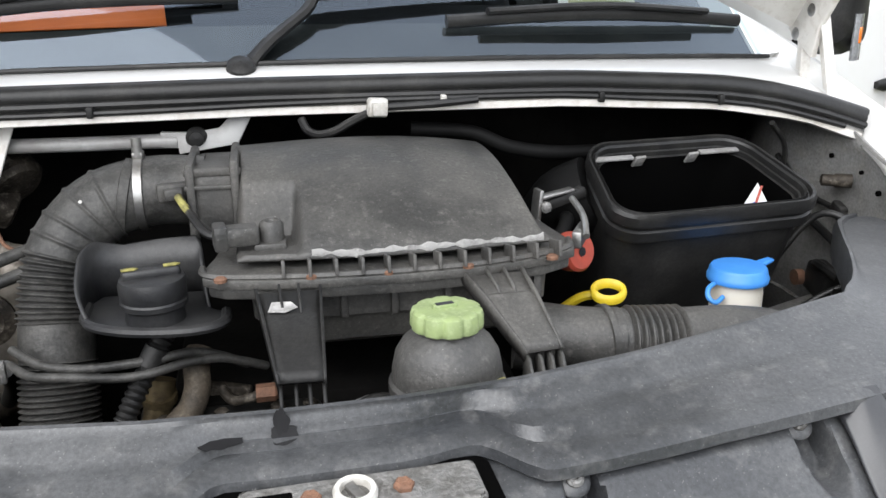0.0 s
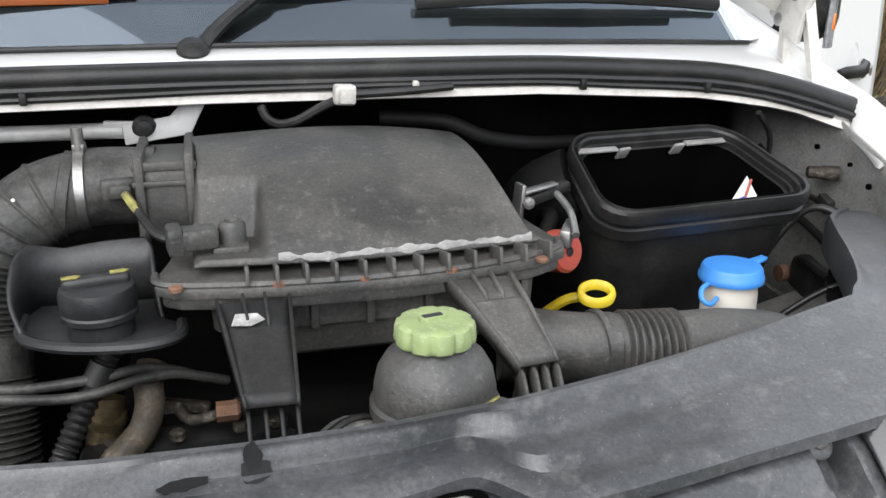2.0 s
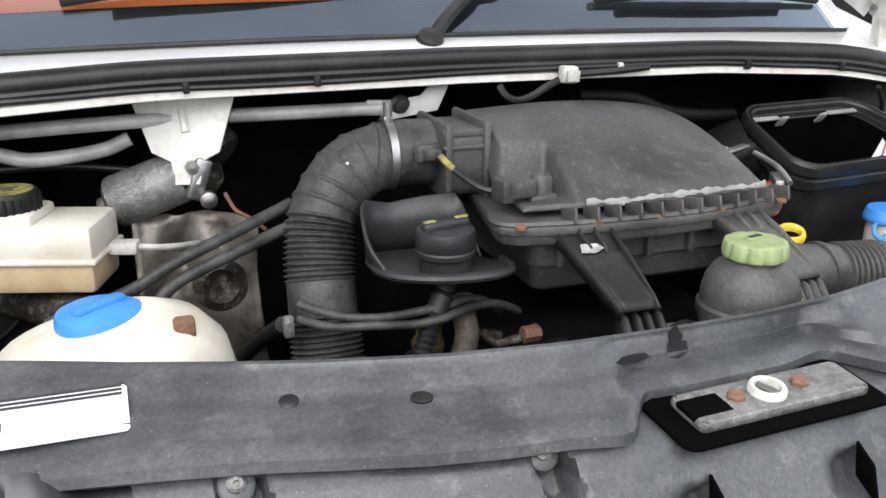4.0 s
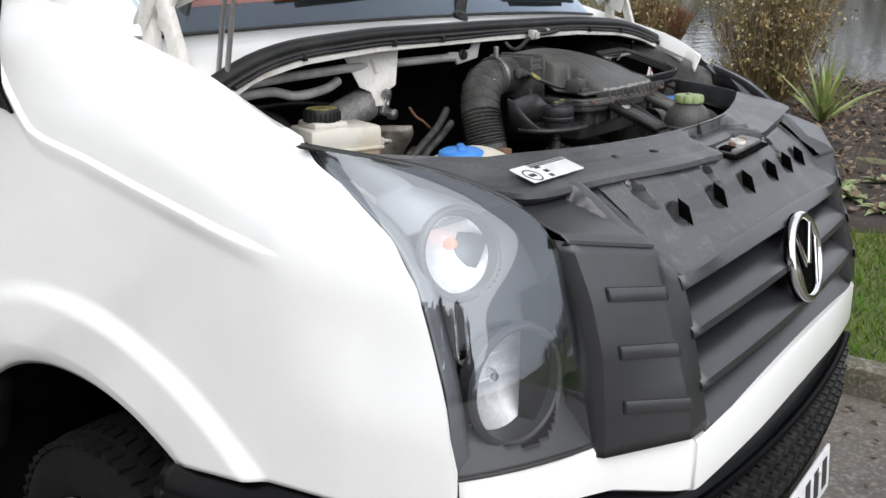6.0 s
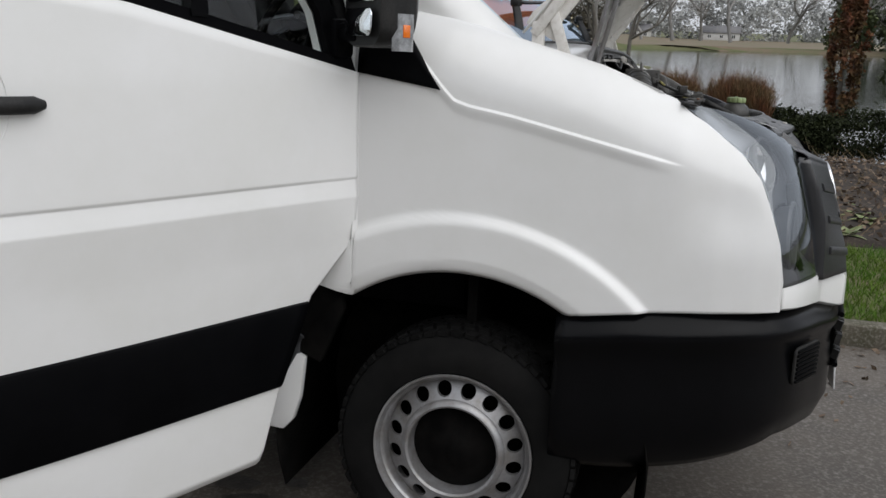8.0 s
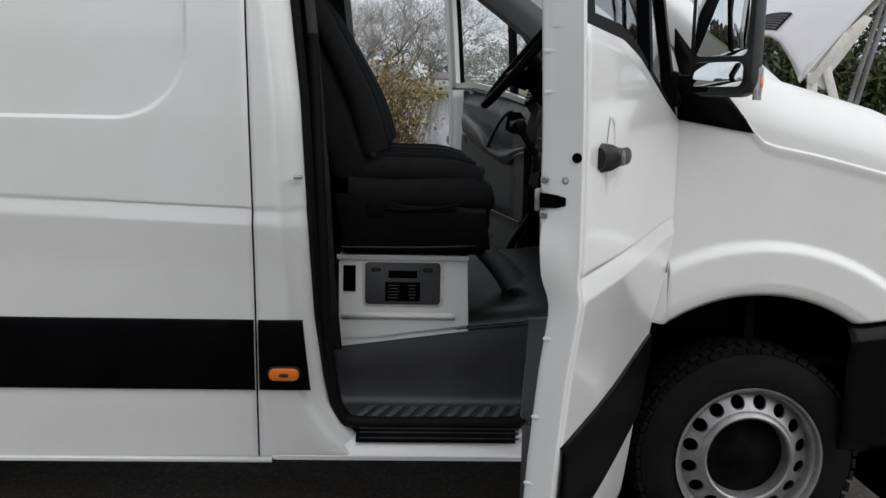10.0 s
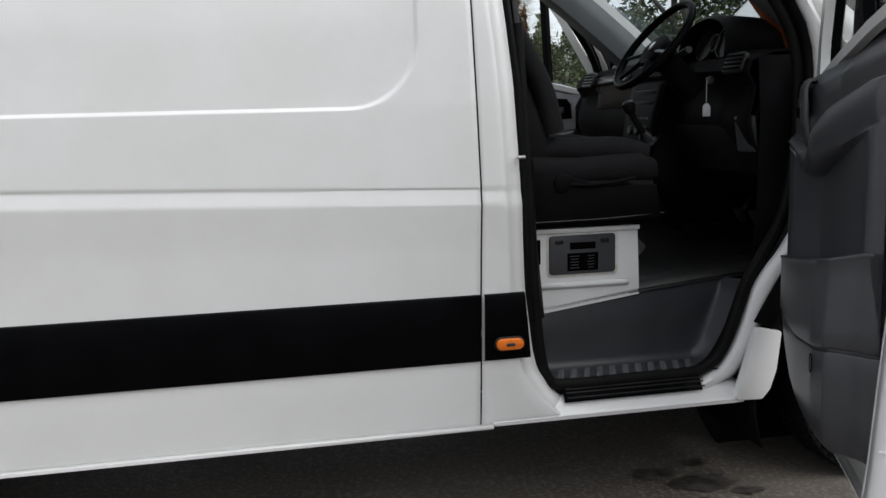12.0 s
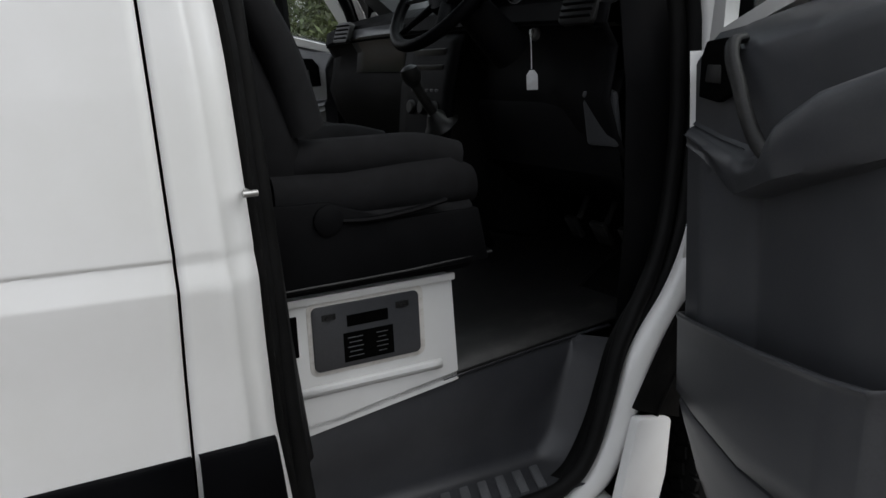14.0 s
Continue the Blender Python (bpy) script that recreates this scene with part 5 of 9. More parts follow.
def cover_pt(x, v):
    """A place on the cover: v from the grille's top edge, 0, over the rolled edge, 0.5, to the rear lip, 1."""
    if v < 0.5:
        z = 1.125 + (1.232 - 1.125) * v / 0.5
        return Vector((x, front_y(x, z), z))
    k = (v - 0.5) / 0.5
    b, y1 = band_y(x) + 0.022, lip_y(x)
    return Vector((x, b + (y1 - b) * k, 1.2575 + 0.024 * k**0.85 + 0.003 * math.sin(3 * math.pi * k)))


def on_cover(x, v, lift=0.0, turn=0.0):
    """A frame lying on the cover: x along the van's width, y up the slope, z outwards."""
    p, a, b = cover_pt(x, v), cover_pt(x + 0.01, v) - cover_pt(x - 0.01, v), cover_pt(x, v + 0.03) - cover_pt(x, max(0, v - 0.03))
    m = basis(p, a, b)
    return m @ pose(0, 0, lift, 0, 0, turn)


# Slots are thin plates, their inner shade given by near-black colour.
for x in SLOTS:
    zf, y0 = fold_z(x), front_y(x, fold_z(x))
    m = basis((x - 0.001, y0, zf), (0, 1, 0), (0, 0, 1))
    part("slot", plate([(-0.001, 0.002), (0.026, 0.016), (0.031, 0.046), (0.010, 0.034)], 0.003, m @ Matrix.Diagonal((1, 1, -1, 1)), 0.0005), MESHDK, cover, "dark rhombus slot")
for s in (-1, 1):
    # corner facet with its wedge
    rows = []
    for x in np.linspace(0.446 if s < 0 else 0.476, 0.656, 56):
        zl = ledge_z(x)
        y0, y1 = corner_y(x, zl), band_y(x) + 0.006
        row = [(x, y0 + 0.006, zl - 0.006), (x, y0 - 0.002, zl - 0.001), (x, y0 - 0.001, zl + 0.003), (x, y0 + 0.006, zl + 0.007)]
        for k in np.linspace(0.10, 1, 20):
            edge = 0.518 + 0.024 * k - 0.02 * (s > 0)
            up = 0.026 * step(0.30, 1.0, k) * (1 - step(edge - 0.003, edge + 0.003, x)) * (1 - 0.5 * step(0.95, 1.0, k)) * step(edge - 0.06, edge - 0.02, x)
            row.append((x, y0 + (y1 - y0) * k, zl + 0.007 + (1.236 - zl - 0.007) * k + up))
        rows.append(row)
    b = loft(rows)
    part("corner_facet", flip(b) if s < 0 else b, GRILLE, cover, "", 35, 0.003)
    # flange of the lamp behind its inner edge; an added dark sheet as shade under the horn
    edge = [INNER[k] for k in range(19, len(INNER))]
    b = loft([[p + Vector((-0.002, 0.004, 0.0)), p + Vector((-0.014, 0.012, 0.002)), p + Vector((-0.018, 0.014, -0.006)), p + Vector((-0.020, 0.014, -0.05))] for p in edge])
    part("lamp_flange", flip(b) if s < 0 else drawn_in(b), GRILLE, van, "grey plastic flange behind the headlamp", 40, 0.002)
    b = loft([[(0.60 + 0.14 * t, 0.24 + 0.28 * t, 1.20 + 0.03 * t), (0.70 + 0.12 * t, 0.24 + 0.26 * t, 1.20 + 0.03 * t), (0.72 + 0.14 * t, 0.26 + 0.28 * t, 1.12)] for t in np.linspace(0, 1, 5)])
    part("horn_shade_sheet", flip(b) if s < 0 else drawn_in(b), DARK, van, "", 40, 0.004)
for cx, rx in POCKETS:
    m = basis((cx - 0.006, front_y(cx, 1.236) + 0.010, 1.232), (1, 0, 0), (0, 0.75, 0.66))
    bo = part("boss", lathe([(0.015, -0.010), (0.014, 0.001), (0.010, 0.004), (0.0, 0.004)], m, 18), COVER, cover)
    part("boss_bolt", lathe([(0.0072, 0.003), (0.0072, 0.007), (0.005, 0.009), (0.002, 0.009), (0.0015, 0.007), (0.0, 0.007)], m, 14), CAST, bo, "dull bolt head")
part("lock_panel", block((1.30, 0.03, 0.10), pose(0, 0.245, 1.17), 0.01), DARK, cover)
# damp patches left on the cover
for k, (x, v, a, b) in enumerate(((-0.040, 0.64, 0.020, 0.010), (0.004, 0.88, 0.006, 0.010), (0.006, 0.76, 0.012, 0.008))):
    out = [(a * math.cos(t) * (1 + 0.45 * noise.noise((1.6 * math.cos(t), 1.6 * math.sin(t), 4.0 * k))), b * math.sin(t) * (1 + 0.55 * noise.noise((2.1 * math.cos(t), 2.1 * math.sin(t), 9.0 + k)))) for t in np.linspace(0, math.tau, 40, endpoint=False)]
    part("damp_patch", plate(out, 0.0006, on_cover(x, v, 0.0012), 0), WET, cover, "dark damp patch")
# stick-on label with a printed ring and lines
m = basis((-0.533, 0.240, 1.2755), (1, 0.02, -0.02), (0, 1, 0.30))
lab = part("label", plate(rounded(0.162, 0.050, 0.004), 0.0015, m, 0.0004), PAPER, cover, "white printed sticker")
part("label_ring", loft([[m @ Vector((-0.058 + r * math.cos(a), -0.006 + r * math.sin(a), z)) for r, z in ((0.018, 0.0017), (0.018, 0.0022), (0.0155, 0.0022), (0.0155, 0.0017))] for a in np.linspace(0, math.tau, 25)]), INK, lab)
for dx, dy, w in ((-0.058, -0.006, 0.016), (-0.018, 0.012, 0.014), (-0.012, -0.004, 0.012), (-0.018, -0.018, 0.010)):
    part("print", block((w, 0.008, 0.0008), m @ pose(dx, dy, 0.0019), 0), INK, lab)
for k in range(3):
    part("print_line", block((0.11, 0.0022, 0.0008), m @ pose(0.022, 0.024 - k * 0.0045, 0.0019), 0), INK, lab)
# lock with its ring and two rusty bolts
m = basis((0.056, 0.140, 1.236), (1, 0.05, 0), (0, 0.97, 0.10))
part("lock_recess", plate(rounded(0.215, 0.075, 0.012), 0.004, m, 0.001), MESHDK, cover)
lk = part("bonnet_lock", plate(rounded(0.178, 0.046, 0.006), 0.010, m @ pose(0.004, 0, 0.003), 0.003), CAST, cover, "worn metal bonnet lock plate")
part("lock_slot", block((0.040, 0.026, 0.006), m @ pose(-0.066, 0, 0.011), 0.002), MESHDK, lk)
part("lock_ring", lathe([(0.0165, 0.010), (0.0165, 0.017), (0.0150, 0.0195), (0.0115, 0.019), (0.0105, 0.011)], m @ pose(-0.002, 0, 0), 28, False), CLIPW, lk, "pale lock ring")
part("lock_hole", lathe([(0.0108, 0.0125), (0.0, 0.0125)], m @ pose(-0.002, 0, 0), 20), MESHDK, lk)
part("striker_tongue", plate([(-0.004, -0.012), (0.004, -0.012), (0.003, 0.012), (-0.005, 0.010)], 0.006, m @ pose(-0.001, 0, 0.011, 0, 0, 20), 0.001), STEEL, lk)
for dx in (-0.034, 0.034):
    part("lock_bolt", lathe([(0.0080, 0.010), (0.0080, 0.016), (0.006, 0.018), (0.0, 0.0175)], m @ pose(dx, 0.001, 0), 6), RUST, lk, "rusty bolt head")
for x, v, r in ((-0.335, 0.74, 0.008), (-0.235, 0.70, 0.009)):
    part("plug", lathe([(r, -0.002), (r, 0.002), (r * 0.8, 0.003), (0, 0.0035)], on_cover(x, v), 18), RUBBER, cover, "black rubber plug")

# Seal along the cowl and the loom clipped under it.
seal_line = [(x, cowl_line(x)[0] + 0.006, cowl_line(x)[1] + 0.020) for x in np.linspace(-0.845, 0.845, 25)]
seal = thing("bonnet_seal", (0, 0.72, 1.44), "thick black rubber seal along the cowl", "rubber seal")
part("seal_bulb", tube(seal_line, 0.0145, 12, 2, 1.0), RUBBER, seal)
part("seal_lip", tube([(q[0], q[1] - 0.014, q[2] - 0.011) for q in seal_line], 0.0055, 8, 2), RUBBER, seal)
loom = thing("wiring_loom", (0, 0.70, 1.42), "black wiring loom clipped under the cowl lip", "cable")
part("cable", tube([(x, cowl_line(x)[0] - 0.014, cowl_line(x)[1] + 0.002 + 0.002 * math.sin(7 * x)) for x in np.linspace(-0.80, 0.80, 17)], 0.0040, 8, 3), RUBBER, loom)
part("cable", tube([(0.052, 0.715, 1.428), (0.058, 0.705, 1.416), (0.072, 0.70, 1.410), (0.092, 0.699, 1.414), (0.112, 0.699, 1.424), (0.132, 0.70, 1.433), (0.147, 0.702, 1.438)], 0.0055, 8, 5), RUBBER, loom)
part("cable", tube([(0.147, 0.700, 1.441), (0.22, 0.702, 1.443), (0.28, 0.706, 1.446)], 0.005, 8, 4), RUBBER, loom)
part("cable", tube([(0.70, 0.695, 1.400), (0.74, 0.72, 1.36), (0.76, 0.75, 1.30)], 0.004, 8, 4), RUBBER, loom)
cl = part("connector", block((0.026, 0.016, 0.024), pose(0.147, 0.697, 1.442, 0, 4, 6), 0.004), CLIPW, loom, "white plastic connector")
part("connector_lid", block((0.020, 0.010, 0.017), pose(0.149, 0.687, 1.441, 0, 4, 6), 0.003), CLIPW, cl)
for x in (-0.62, -0.36, -0.20, 0.235, 0.45, 0.62):
    part("clip", block((0.008, 0.014, 0.014), pose(x, cowl_line(x)[0] - 0.015, cowl_line(x)[1] + 0.002), 0.002), CLIPW if x == 0.235 else BLACKP, loom)

# Wiper linkage: motor, white bracket, two rods.
motor = thing("wiper_motor", (-0.36, 0.78, 1.27), "grey wiper motor with a rusty gear housing", "motor")
ax = (Vector((-0.366, 0.775, 1.325)) - Vector((-0.462, 0.795, 1.288))).normalized()
mm = basis((-0.462, 0.795, 1.288), ax.orthogonal(), ax.cross(ax.orthogonal()))
part("motor_can", lathe([(0.012, -0.014), (0.014, -0.004), (0.026, 0.0), (0.034, 0.006), (0.035, 0.012), (0.035, 0.095), (0.032, 0.102), (0.0, 0.104)], mm, 28), CAST, motor, "dull grey motor can")
part("gear_housing", both(lathe([(0.0, 0), (0.035, 0.004), (0.042, 0.012), (0.040, 0.032), (0.028, 0.040), (0, 0.042)], basis((-0.318, 0.80, 1.335), (0.8, 0.2, 0.55), (0, 0.55, -0.4)), 18), block((0.05, 0.05, 0.04), pose(-0.345, 0.79, 1.32, 20, 30, 10), 0.01)), GRIME, motor, "rusty brown gear housing")
part("crank", both(block((0.022, 0.014, 0.055), pose(-0.352, 0.742, 1.325, 0, 20, 8), 0.005), lathe([(0.011, 0), (0.011, 0.014), (0.006, 0.017), (0, 0.017)], basis((-0.343, 0.738, 1.300), (1, 0, 0), (0, 0, 1)), 14), lathe([(0.009, 0), (0.009, 0.012), (0, 0.013)], basis((-0.360, 0.738, 1.343), (1, 0, 0), (0, 0, 1)), 6)), STEEL, motor, "steel crank and bolts")
bracket = thing("wiper_bracket", (-0.36, 0.76, 1.35), "cream-white sheet bracket hung from the cowl", "bracket")
part("bracket_plate", plate([(-0.070, 0.056), (0.066, 0.059), (0.042, -0.020), (0.022, -0.030), (0.016, -0.060), (-0.016, -0.060), (-0.020, -0.030), (-0.044, -0.018)], 0.004, basis((-0.362, 0.758, 1.376), (0.94, -0.30, 0.03), (0.0, 0.32, 1)), 0.0015), BAYWHITE, bracket)
part("bracket_rib", tube([(-0.364, 0.768, 1.412), (-0.363, 0.762, 1.400), (-0.362, 0.755, 1.384)], 0.006, 8, 3), BAYWHITE, bracket)
part("bracket_flange", block((0.118, 0.03, 0.004), pose(-0.365, 0.765, 1.432, 6, 0, -14), 0.001), BAYWHITE, bracket)
link = thing("wiper_linkage", (-0.4, 0.77, 1.38), "grey wiper linkage rods under the cowl", "linkage")
part("rod", tube([(-0.80, 0.80, 1.377), (-0.60, 0.79, 1.390), (-0.40, 0.777, 1.398), (-0.20, 0.760, 1.400), (-0.105, 0.752, 1.401)], 0.0095, 10, 4), RODM, link)
part("rod_end", block((0.060, 0.006, 0.021), pose(-0.097, 0.748, 1.402, 0, 2, -5), 0.0025), RODM, link)
part("rod", tube([(-0.80, 0.81, 1.355), (-0.62, 0.805, 1.365), (-0.55, 0.80, 1.352), (-0.47, 0.80, 1.358), (-0.43, 0.80, 1.372)], 0.0095, 10, 5), RODM, link)
part("pivot_arm", plate([(-0.05, -0.012), (0.025, -0.010), (0.055, 0.034), (0.040, 0.042), (0.005, 0.014), (-0.05, 0.012)], 0.005, basis((-0.055, 0.745, 1.402), (1, -0.05, 0.12), (0, 0.2, 1)), 0.001), RODM, link)
part("pivot_bolt", lathe([(0.014, 0), (0.014, 0.008), (0.009, 0.011), (0.009, 0.016), (0.0, 0.017)], basis((-0.081, 0.750, 1.405), (1, 0, 0), (0, 0, 1)), 18), BLACKP, link, "dark pivot bolt")

# Air filter box with its domed lid.
box = thing("air_filter_box", (0.14, 0.56, 1.20), "dusty black air filter box with a domed lid", "air filter")
LIDZ = 1.329


def lid_pt(u, v):
    """The lid: a quarter barrel, low in front, high behind; u along the van's width, v from front to back."""
    yf = 0.452 - 0.012 * math.sin(math.pi * u)
    x0, x1 = -0.030, 0.304 - 0.020 * v
    x = x0 + (x1 - x0) * u
    y = yf + (0.655 + 0.055 * u - yf) * v
    ramp = math.sin(math.pi / 2 * min(1.0, v / 0.86)) ** 0.88
    top = (0.082 - 0.020 * u**3) * ramp + 0.003 * math.sin(math.pi * u) * ramp
    h = top * (1 - step(0.955, 1.0, u) * (1 - 0.12 * v)) * (1 - 0.9 * (1 - step(0.0, 0.03, u)) * (1 - step(0.3, 0.9, v)))
    hollow = (1 - step(0.175, 0.215, u)) * (1 - step(0.33, 0.43, v))
    h = h * (1 - hollow) + min(h, 0.004) * hollow
    h -= 0.0018 * (math.exp(-((u - 0.36) / 0.012) ** 2) + math.exp(-((u - 0.62) / 0.012) ** 2)) * step(0.15, 0.35, v) * (1 - step(0.75, 0.9, v))
    return (x, y, LIDZ + max(h, 0.0) - 0.012 * step(0.9, 1.0, v) * (1 - hollow))


part("lid", loft([[lid_pt(u, v) for v in np.linspace(0, 1, 44)] for u in spread((0, 0.04, 6), (0.04, 0.16, 8), (0.16, 0.23, 10), (0.23, 0.95, 36), (0.95, 1.0, 8))]), ENGINE, box, "domed dusty lid", 34, 0.003)
fl = [(-0.066, 0.455), (-0.064, 0.436), (-0.048, 0.424), (0.0, 0.414), (0.06, 0.407), (0.14, 0.404), (0.22, 0.410), (0.29, 0.426), (0.326, 0.446), (0.334, 0.47), (0.326, 0.53), (0.31, 0.70), (-0.03, 0.66), (-0.055, 0.50)]
part("flange", plate(fl, 0.010, pose(0, 0, 1.310), 0.002), ENGINE, box)
part("flange_under", plate([(0.145 + (x - 0.145) * 0.975, 0.52 + (y - 0.52) * 0.94) for x, y in fl], 0.014, pose(0, 0, 1.297), 0.003), ENGINE, box)
part("flange_rim", tube([(q[0] * 0.985, q[1] + 0.006, 1.3215) for q in fl[:10]], 0.0038, 6, 3), ENGINE, box)
for k, x in enumerate(np.linspace(0.015, 0.30, 12)):
    y = 0.433 - 0.016 * math.sin(math.pi * (x + 0.05) / 0.38)
    part("rib", block((0.0035, 0.034, 0.017), pose(x, y + 0.004, 1.327, -14, 0, 0), 0.001), ENGINE, box)
# pale dust gathered along the foot of the dome
dust = [(x, 0.4535 - 0.012 * math.sin(math.pi * (x + 0.03) / 0.33) + 0.0015 * math.sin(60 * x), 1.3345 + 0.0012 * math.sin(43 * x)) for x in np.linspace(0.045, 0.292, 26)]
part("dust_line", tube(dust, lambda s: 0.0013 + 0.0009 * math.sin(s * 23) * math.sin(s * 61), 6, 2, 2.8), DUSTY, box, "pale dust along the lid's edge")
part("body", loft([[(0.140 + a * k, 0.560 + b * k - lean_y, z) for a, b in rounded(0.330, 0.236, 0.018, 4)] for z, k, lean_y in ((1.225, 0.86, -0.012), (1.230, 0.89, -0.010), (1.262, 0.92, -0.004), (1.264, 0.955, 0.0), (1.298, 0.965, 0.0))], True, True), ENGINE, box, "ribbed lower half", 30)
for x in (0.012, 0.075, 0.128, 0.185, 0.282):
    part("body_rib", block((0.008, 0.012, 0.034), pose(x, 0.443, 1.281), 0.002), ENGINE, box)
for x in (-0.046, 0.042, 0.118, 0.200, 0.292):
    y = 0.423 - 0.012 * math.sin(math.pi * (x + 0.05) / 0.38)
    part("lid_screw", lathe([(0.0065, 0), (0.0065, 0.003), (0.0045, 0.0045), (0, 0.0045)], pose(x, y, 1.3195), 10), RUST, box, "rusty screw")
part("outlet", both(block((0.058, 0.104, 0.082), pose(-0.052, 0.612, 1.362), 0.014, 3), block((0.010, 0.116, 0.096), pose(-0.030, 0.612, 1.364), 0.004), block((0.010, 0.112, 0.092), pose(-0.078, 0.612, 1.364), 0.004), block((0.062, 0.006, 0.009), pose(-0.054, 0.562, 1.399), 0.002), block((0.062, 0.006, 0.006), pose(-0.054, 0.560, 1.382), 0.002)), ENGINE, box, "square outlet neck")


def strap_leg(tl, tr, bl, br, drop, mat):
    """A strap from the flange down to its fins behind the cover: raised side walls, ribs at the head, fins at the foot."""
    A, B, C, D = (Vector(q) for q in (tl, tr, bl, br))
    n = (B - A).cross(C - A).normalized()
    n = n if n.z > 0 else -n
    rows = [[A.lerp(C, t).lerp(B.lerp(D, t), u) + n * (0.0025 if 0.28 < t < 0.92 else 0.0) for u in np.linspace(0, 1, 6)] for t in (0.0, 0.26, 0.30, 0.6, 0.9, 1.0)]
    leg = part("leg", loft(rows), mat, box, "plastic strap leg", 30, 0.003)
    for P, Q in ((A, C), (B, D)):
        part("leg_wall", loft([[P.lerp(Q, t) + n * up, P.lerp(Q, t) - n * 0.012] for t, up in ((-0.04, 0.004), (0.3, 0.007), (0.9, 0.004), (1.0, 0.002))]), mat, leg, "", 40, 0.003)
    for u in (0.36, 0.66):
        P, Q = A.lerp(B, u), C.lerp(D, u)
        part("leg_rib", loft([[P.lerp(Q, t) + n * up, P.lerp(Q, t) - n * 0.006] for t, up in ((-0.04, 0.008), (0.2, 0.006), (0.30, 0.0))]), mat, leg, "", 40, 0.0025)
    for u in (0.03, 0.36, 0.66, 0.97):
        P = C.lerp(D, u)
        part("leg_fin", loft([[P + Vector((0, 0.012, 0.0)), P + Vector((0, 0.012, -0.05))], [P + Vector((0, -0.006, -0.004)), P + Vector((0, -0.004, -0.05))], [P + Vector((0, -0.030, -0.030)), P + Vector((0, -0.028, -0.06))]]), mat, leg, "", 40, 0.003)
    part("leg_foot", block(((D - C).length, 0.05, drop), Matrix.Translation(C.lerp(D, 0.5) + Vector((0, -0.004, -0.030 - drop / 2))), 0.006), mat, leg)


strap_leg((-0.012, 0.396, 1.313), (0.049, 0.394, 1.313), (0.004, 0.290, 1.268), (0.044, 0.288, 1.268), 0.05, BLACKP)
strap_leg((0.197, 0.408, 1.311), (0.258, 0.411, 1.310), (0.236, 0.318, 1.262), (0.272, 0.322, 1.262), 0.05, ENGINE)
part("paint_chip", plate([(-0.012, -0.006), (0.004, -0.008), (0.016, -0.002), (0.010, 0.006), (-0.008, 0.007)], 0.0008, basis((0.010, 0.372, 1.3075), (1, 0, 0), (0, 1, 0.42)), 0), DUSTY, box, "pale scuff on the strap")
sens = part("sensor", both(block((0.046, 0.024, 0.020), pose(-0.030, 0.476, 1.350, 0, 0, 8), 0.004), block((0.014, 0.028, 0.026), pose(-0.046, 0.474, 1.350, 0, 0, 8), 0.003), lathe([(0.013, 0), (0.013, 0.024), (0.010, 0.028), (0.007, 0.028), (0.006, 0.025), (0, 0.025)], pose(0.006, 0.484, 1.334), 12), block((0.034, 0.032, 0.010), pose(0.004, 0.484, 1.336), 0.003)), ENGINE, box, "dusty sensor plug")
part("sensor_wire", tube([(-0.045, 0.487, 1.345), (-0.062, 0.500, 1.348), (-0.080, 0.535, 1.362), (-0.092, 0.560, 1.375)], 0.0045, 8, 5), RUBBER, sens)
part("sensor_clip", both(block((0.036, 0.014, 0.020), pose(-0.098, 0.574, 1.376, 0, 0, 12), 0.003), block((0.020, 0.02, 0.013), pose(-0.098, 0.566, 1.376, 0, 0, 12), 0.003)), ENGINE, sens)
part("wire_sleeve", tube([(-0.092, 0.552, 1.376), (-0.084, 0.540, 1.366), (-0.078, 0.532, 1.360)], 0.0042, 8, 4), YELLOWD, sens, "yellowed wire sleeve")
part("side_clip", both(block((0.012, 0.05, 0.02), pose(0.352, 0.50, 1.318, 0, 0, -30), 0.003), tube([(0.348, 0.47, 1.325), (0.358, 0.51, 1.338), (0.362, 0.56, 1.345)], 0.004, 8, 4)), STEEL, box, "wire clip")

# Intake hose: an elbow, then a ribbed sleeve going down.
hose = thing("intake_hose", (-0.24, 0.52, 1.0), "thick ribbed black intake hose with a steel clamp", "hose")
line = smooth([(-0.065, 0.618, 1.366), (-0.13, 0.620, 1.367), (-0.185, 0.612, 1.352), (-0.222, 0.592, 1.312), (-0.234, 0.573, 1.262), (-0.237, 0.556, 1.215), (-0.238, 0.538, 1.165), (-0.238, 0.52, 1.11), (-0.236, 0.50, 1.03), (-0.23, 0.48, 0.94)], 72)


def hose_r(s):
    r = 0.0405
    for c in (0.20, 0.245, 0.29, 0.325):
        r += 0.0022 * math.exp(-((s - c) / 0.004) ** 2)
    if 0.355 < s < 0.505 or s > 0.60:
        r += 0.0028 * math.cos(s * math.tau / 0.0133)
    return r


part("hose_body", tube(line, hose_r, 26, 1), HOSE, hose, "", 80)
cm = basis((-0.137, 0.620, 1.367), (0, 1, 0), (0, 0, 1))
part("clamp", lathe([(0.0425, -0.0052), (0.0437, -0.0045), (0.0437, 0.0045), (0.0425, 0.0052)], cm, 36, False), STEEL, hose, "steel hose clamp")
part("clamp_screw", both(lathe([(0.006, 0), (0.006, 0.024), (0, 0.025)], pose(-0.137, 0.612, 1.408), 10), block((0.012, 0.018, 0.009), pose(-0.137, 0.616, 1.411), 0.002)), STEEL, hose)
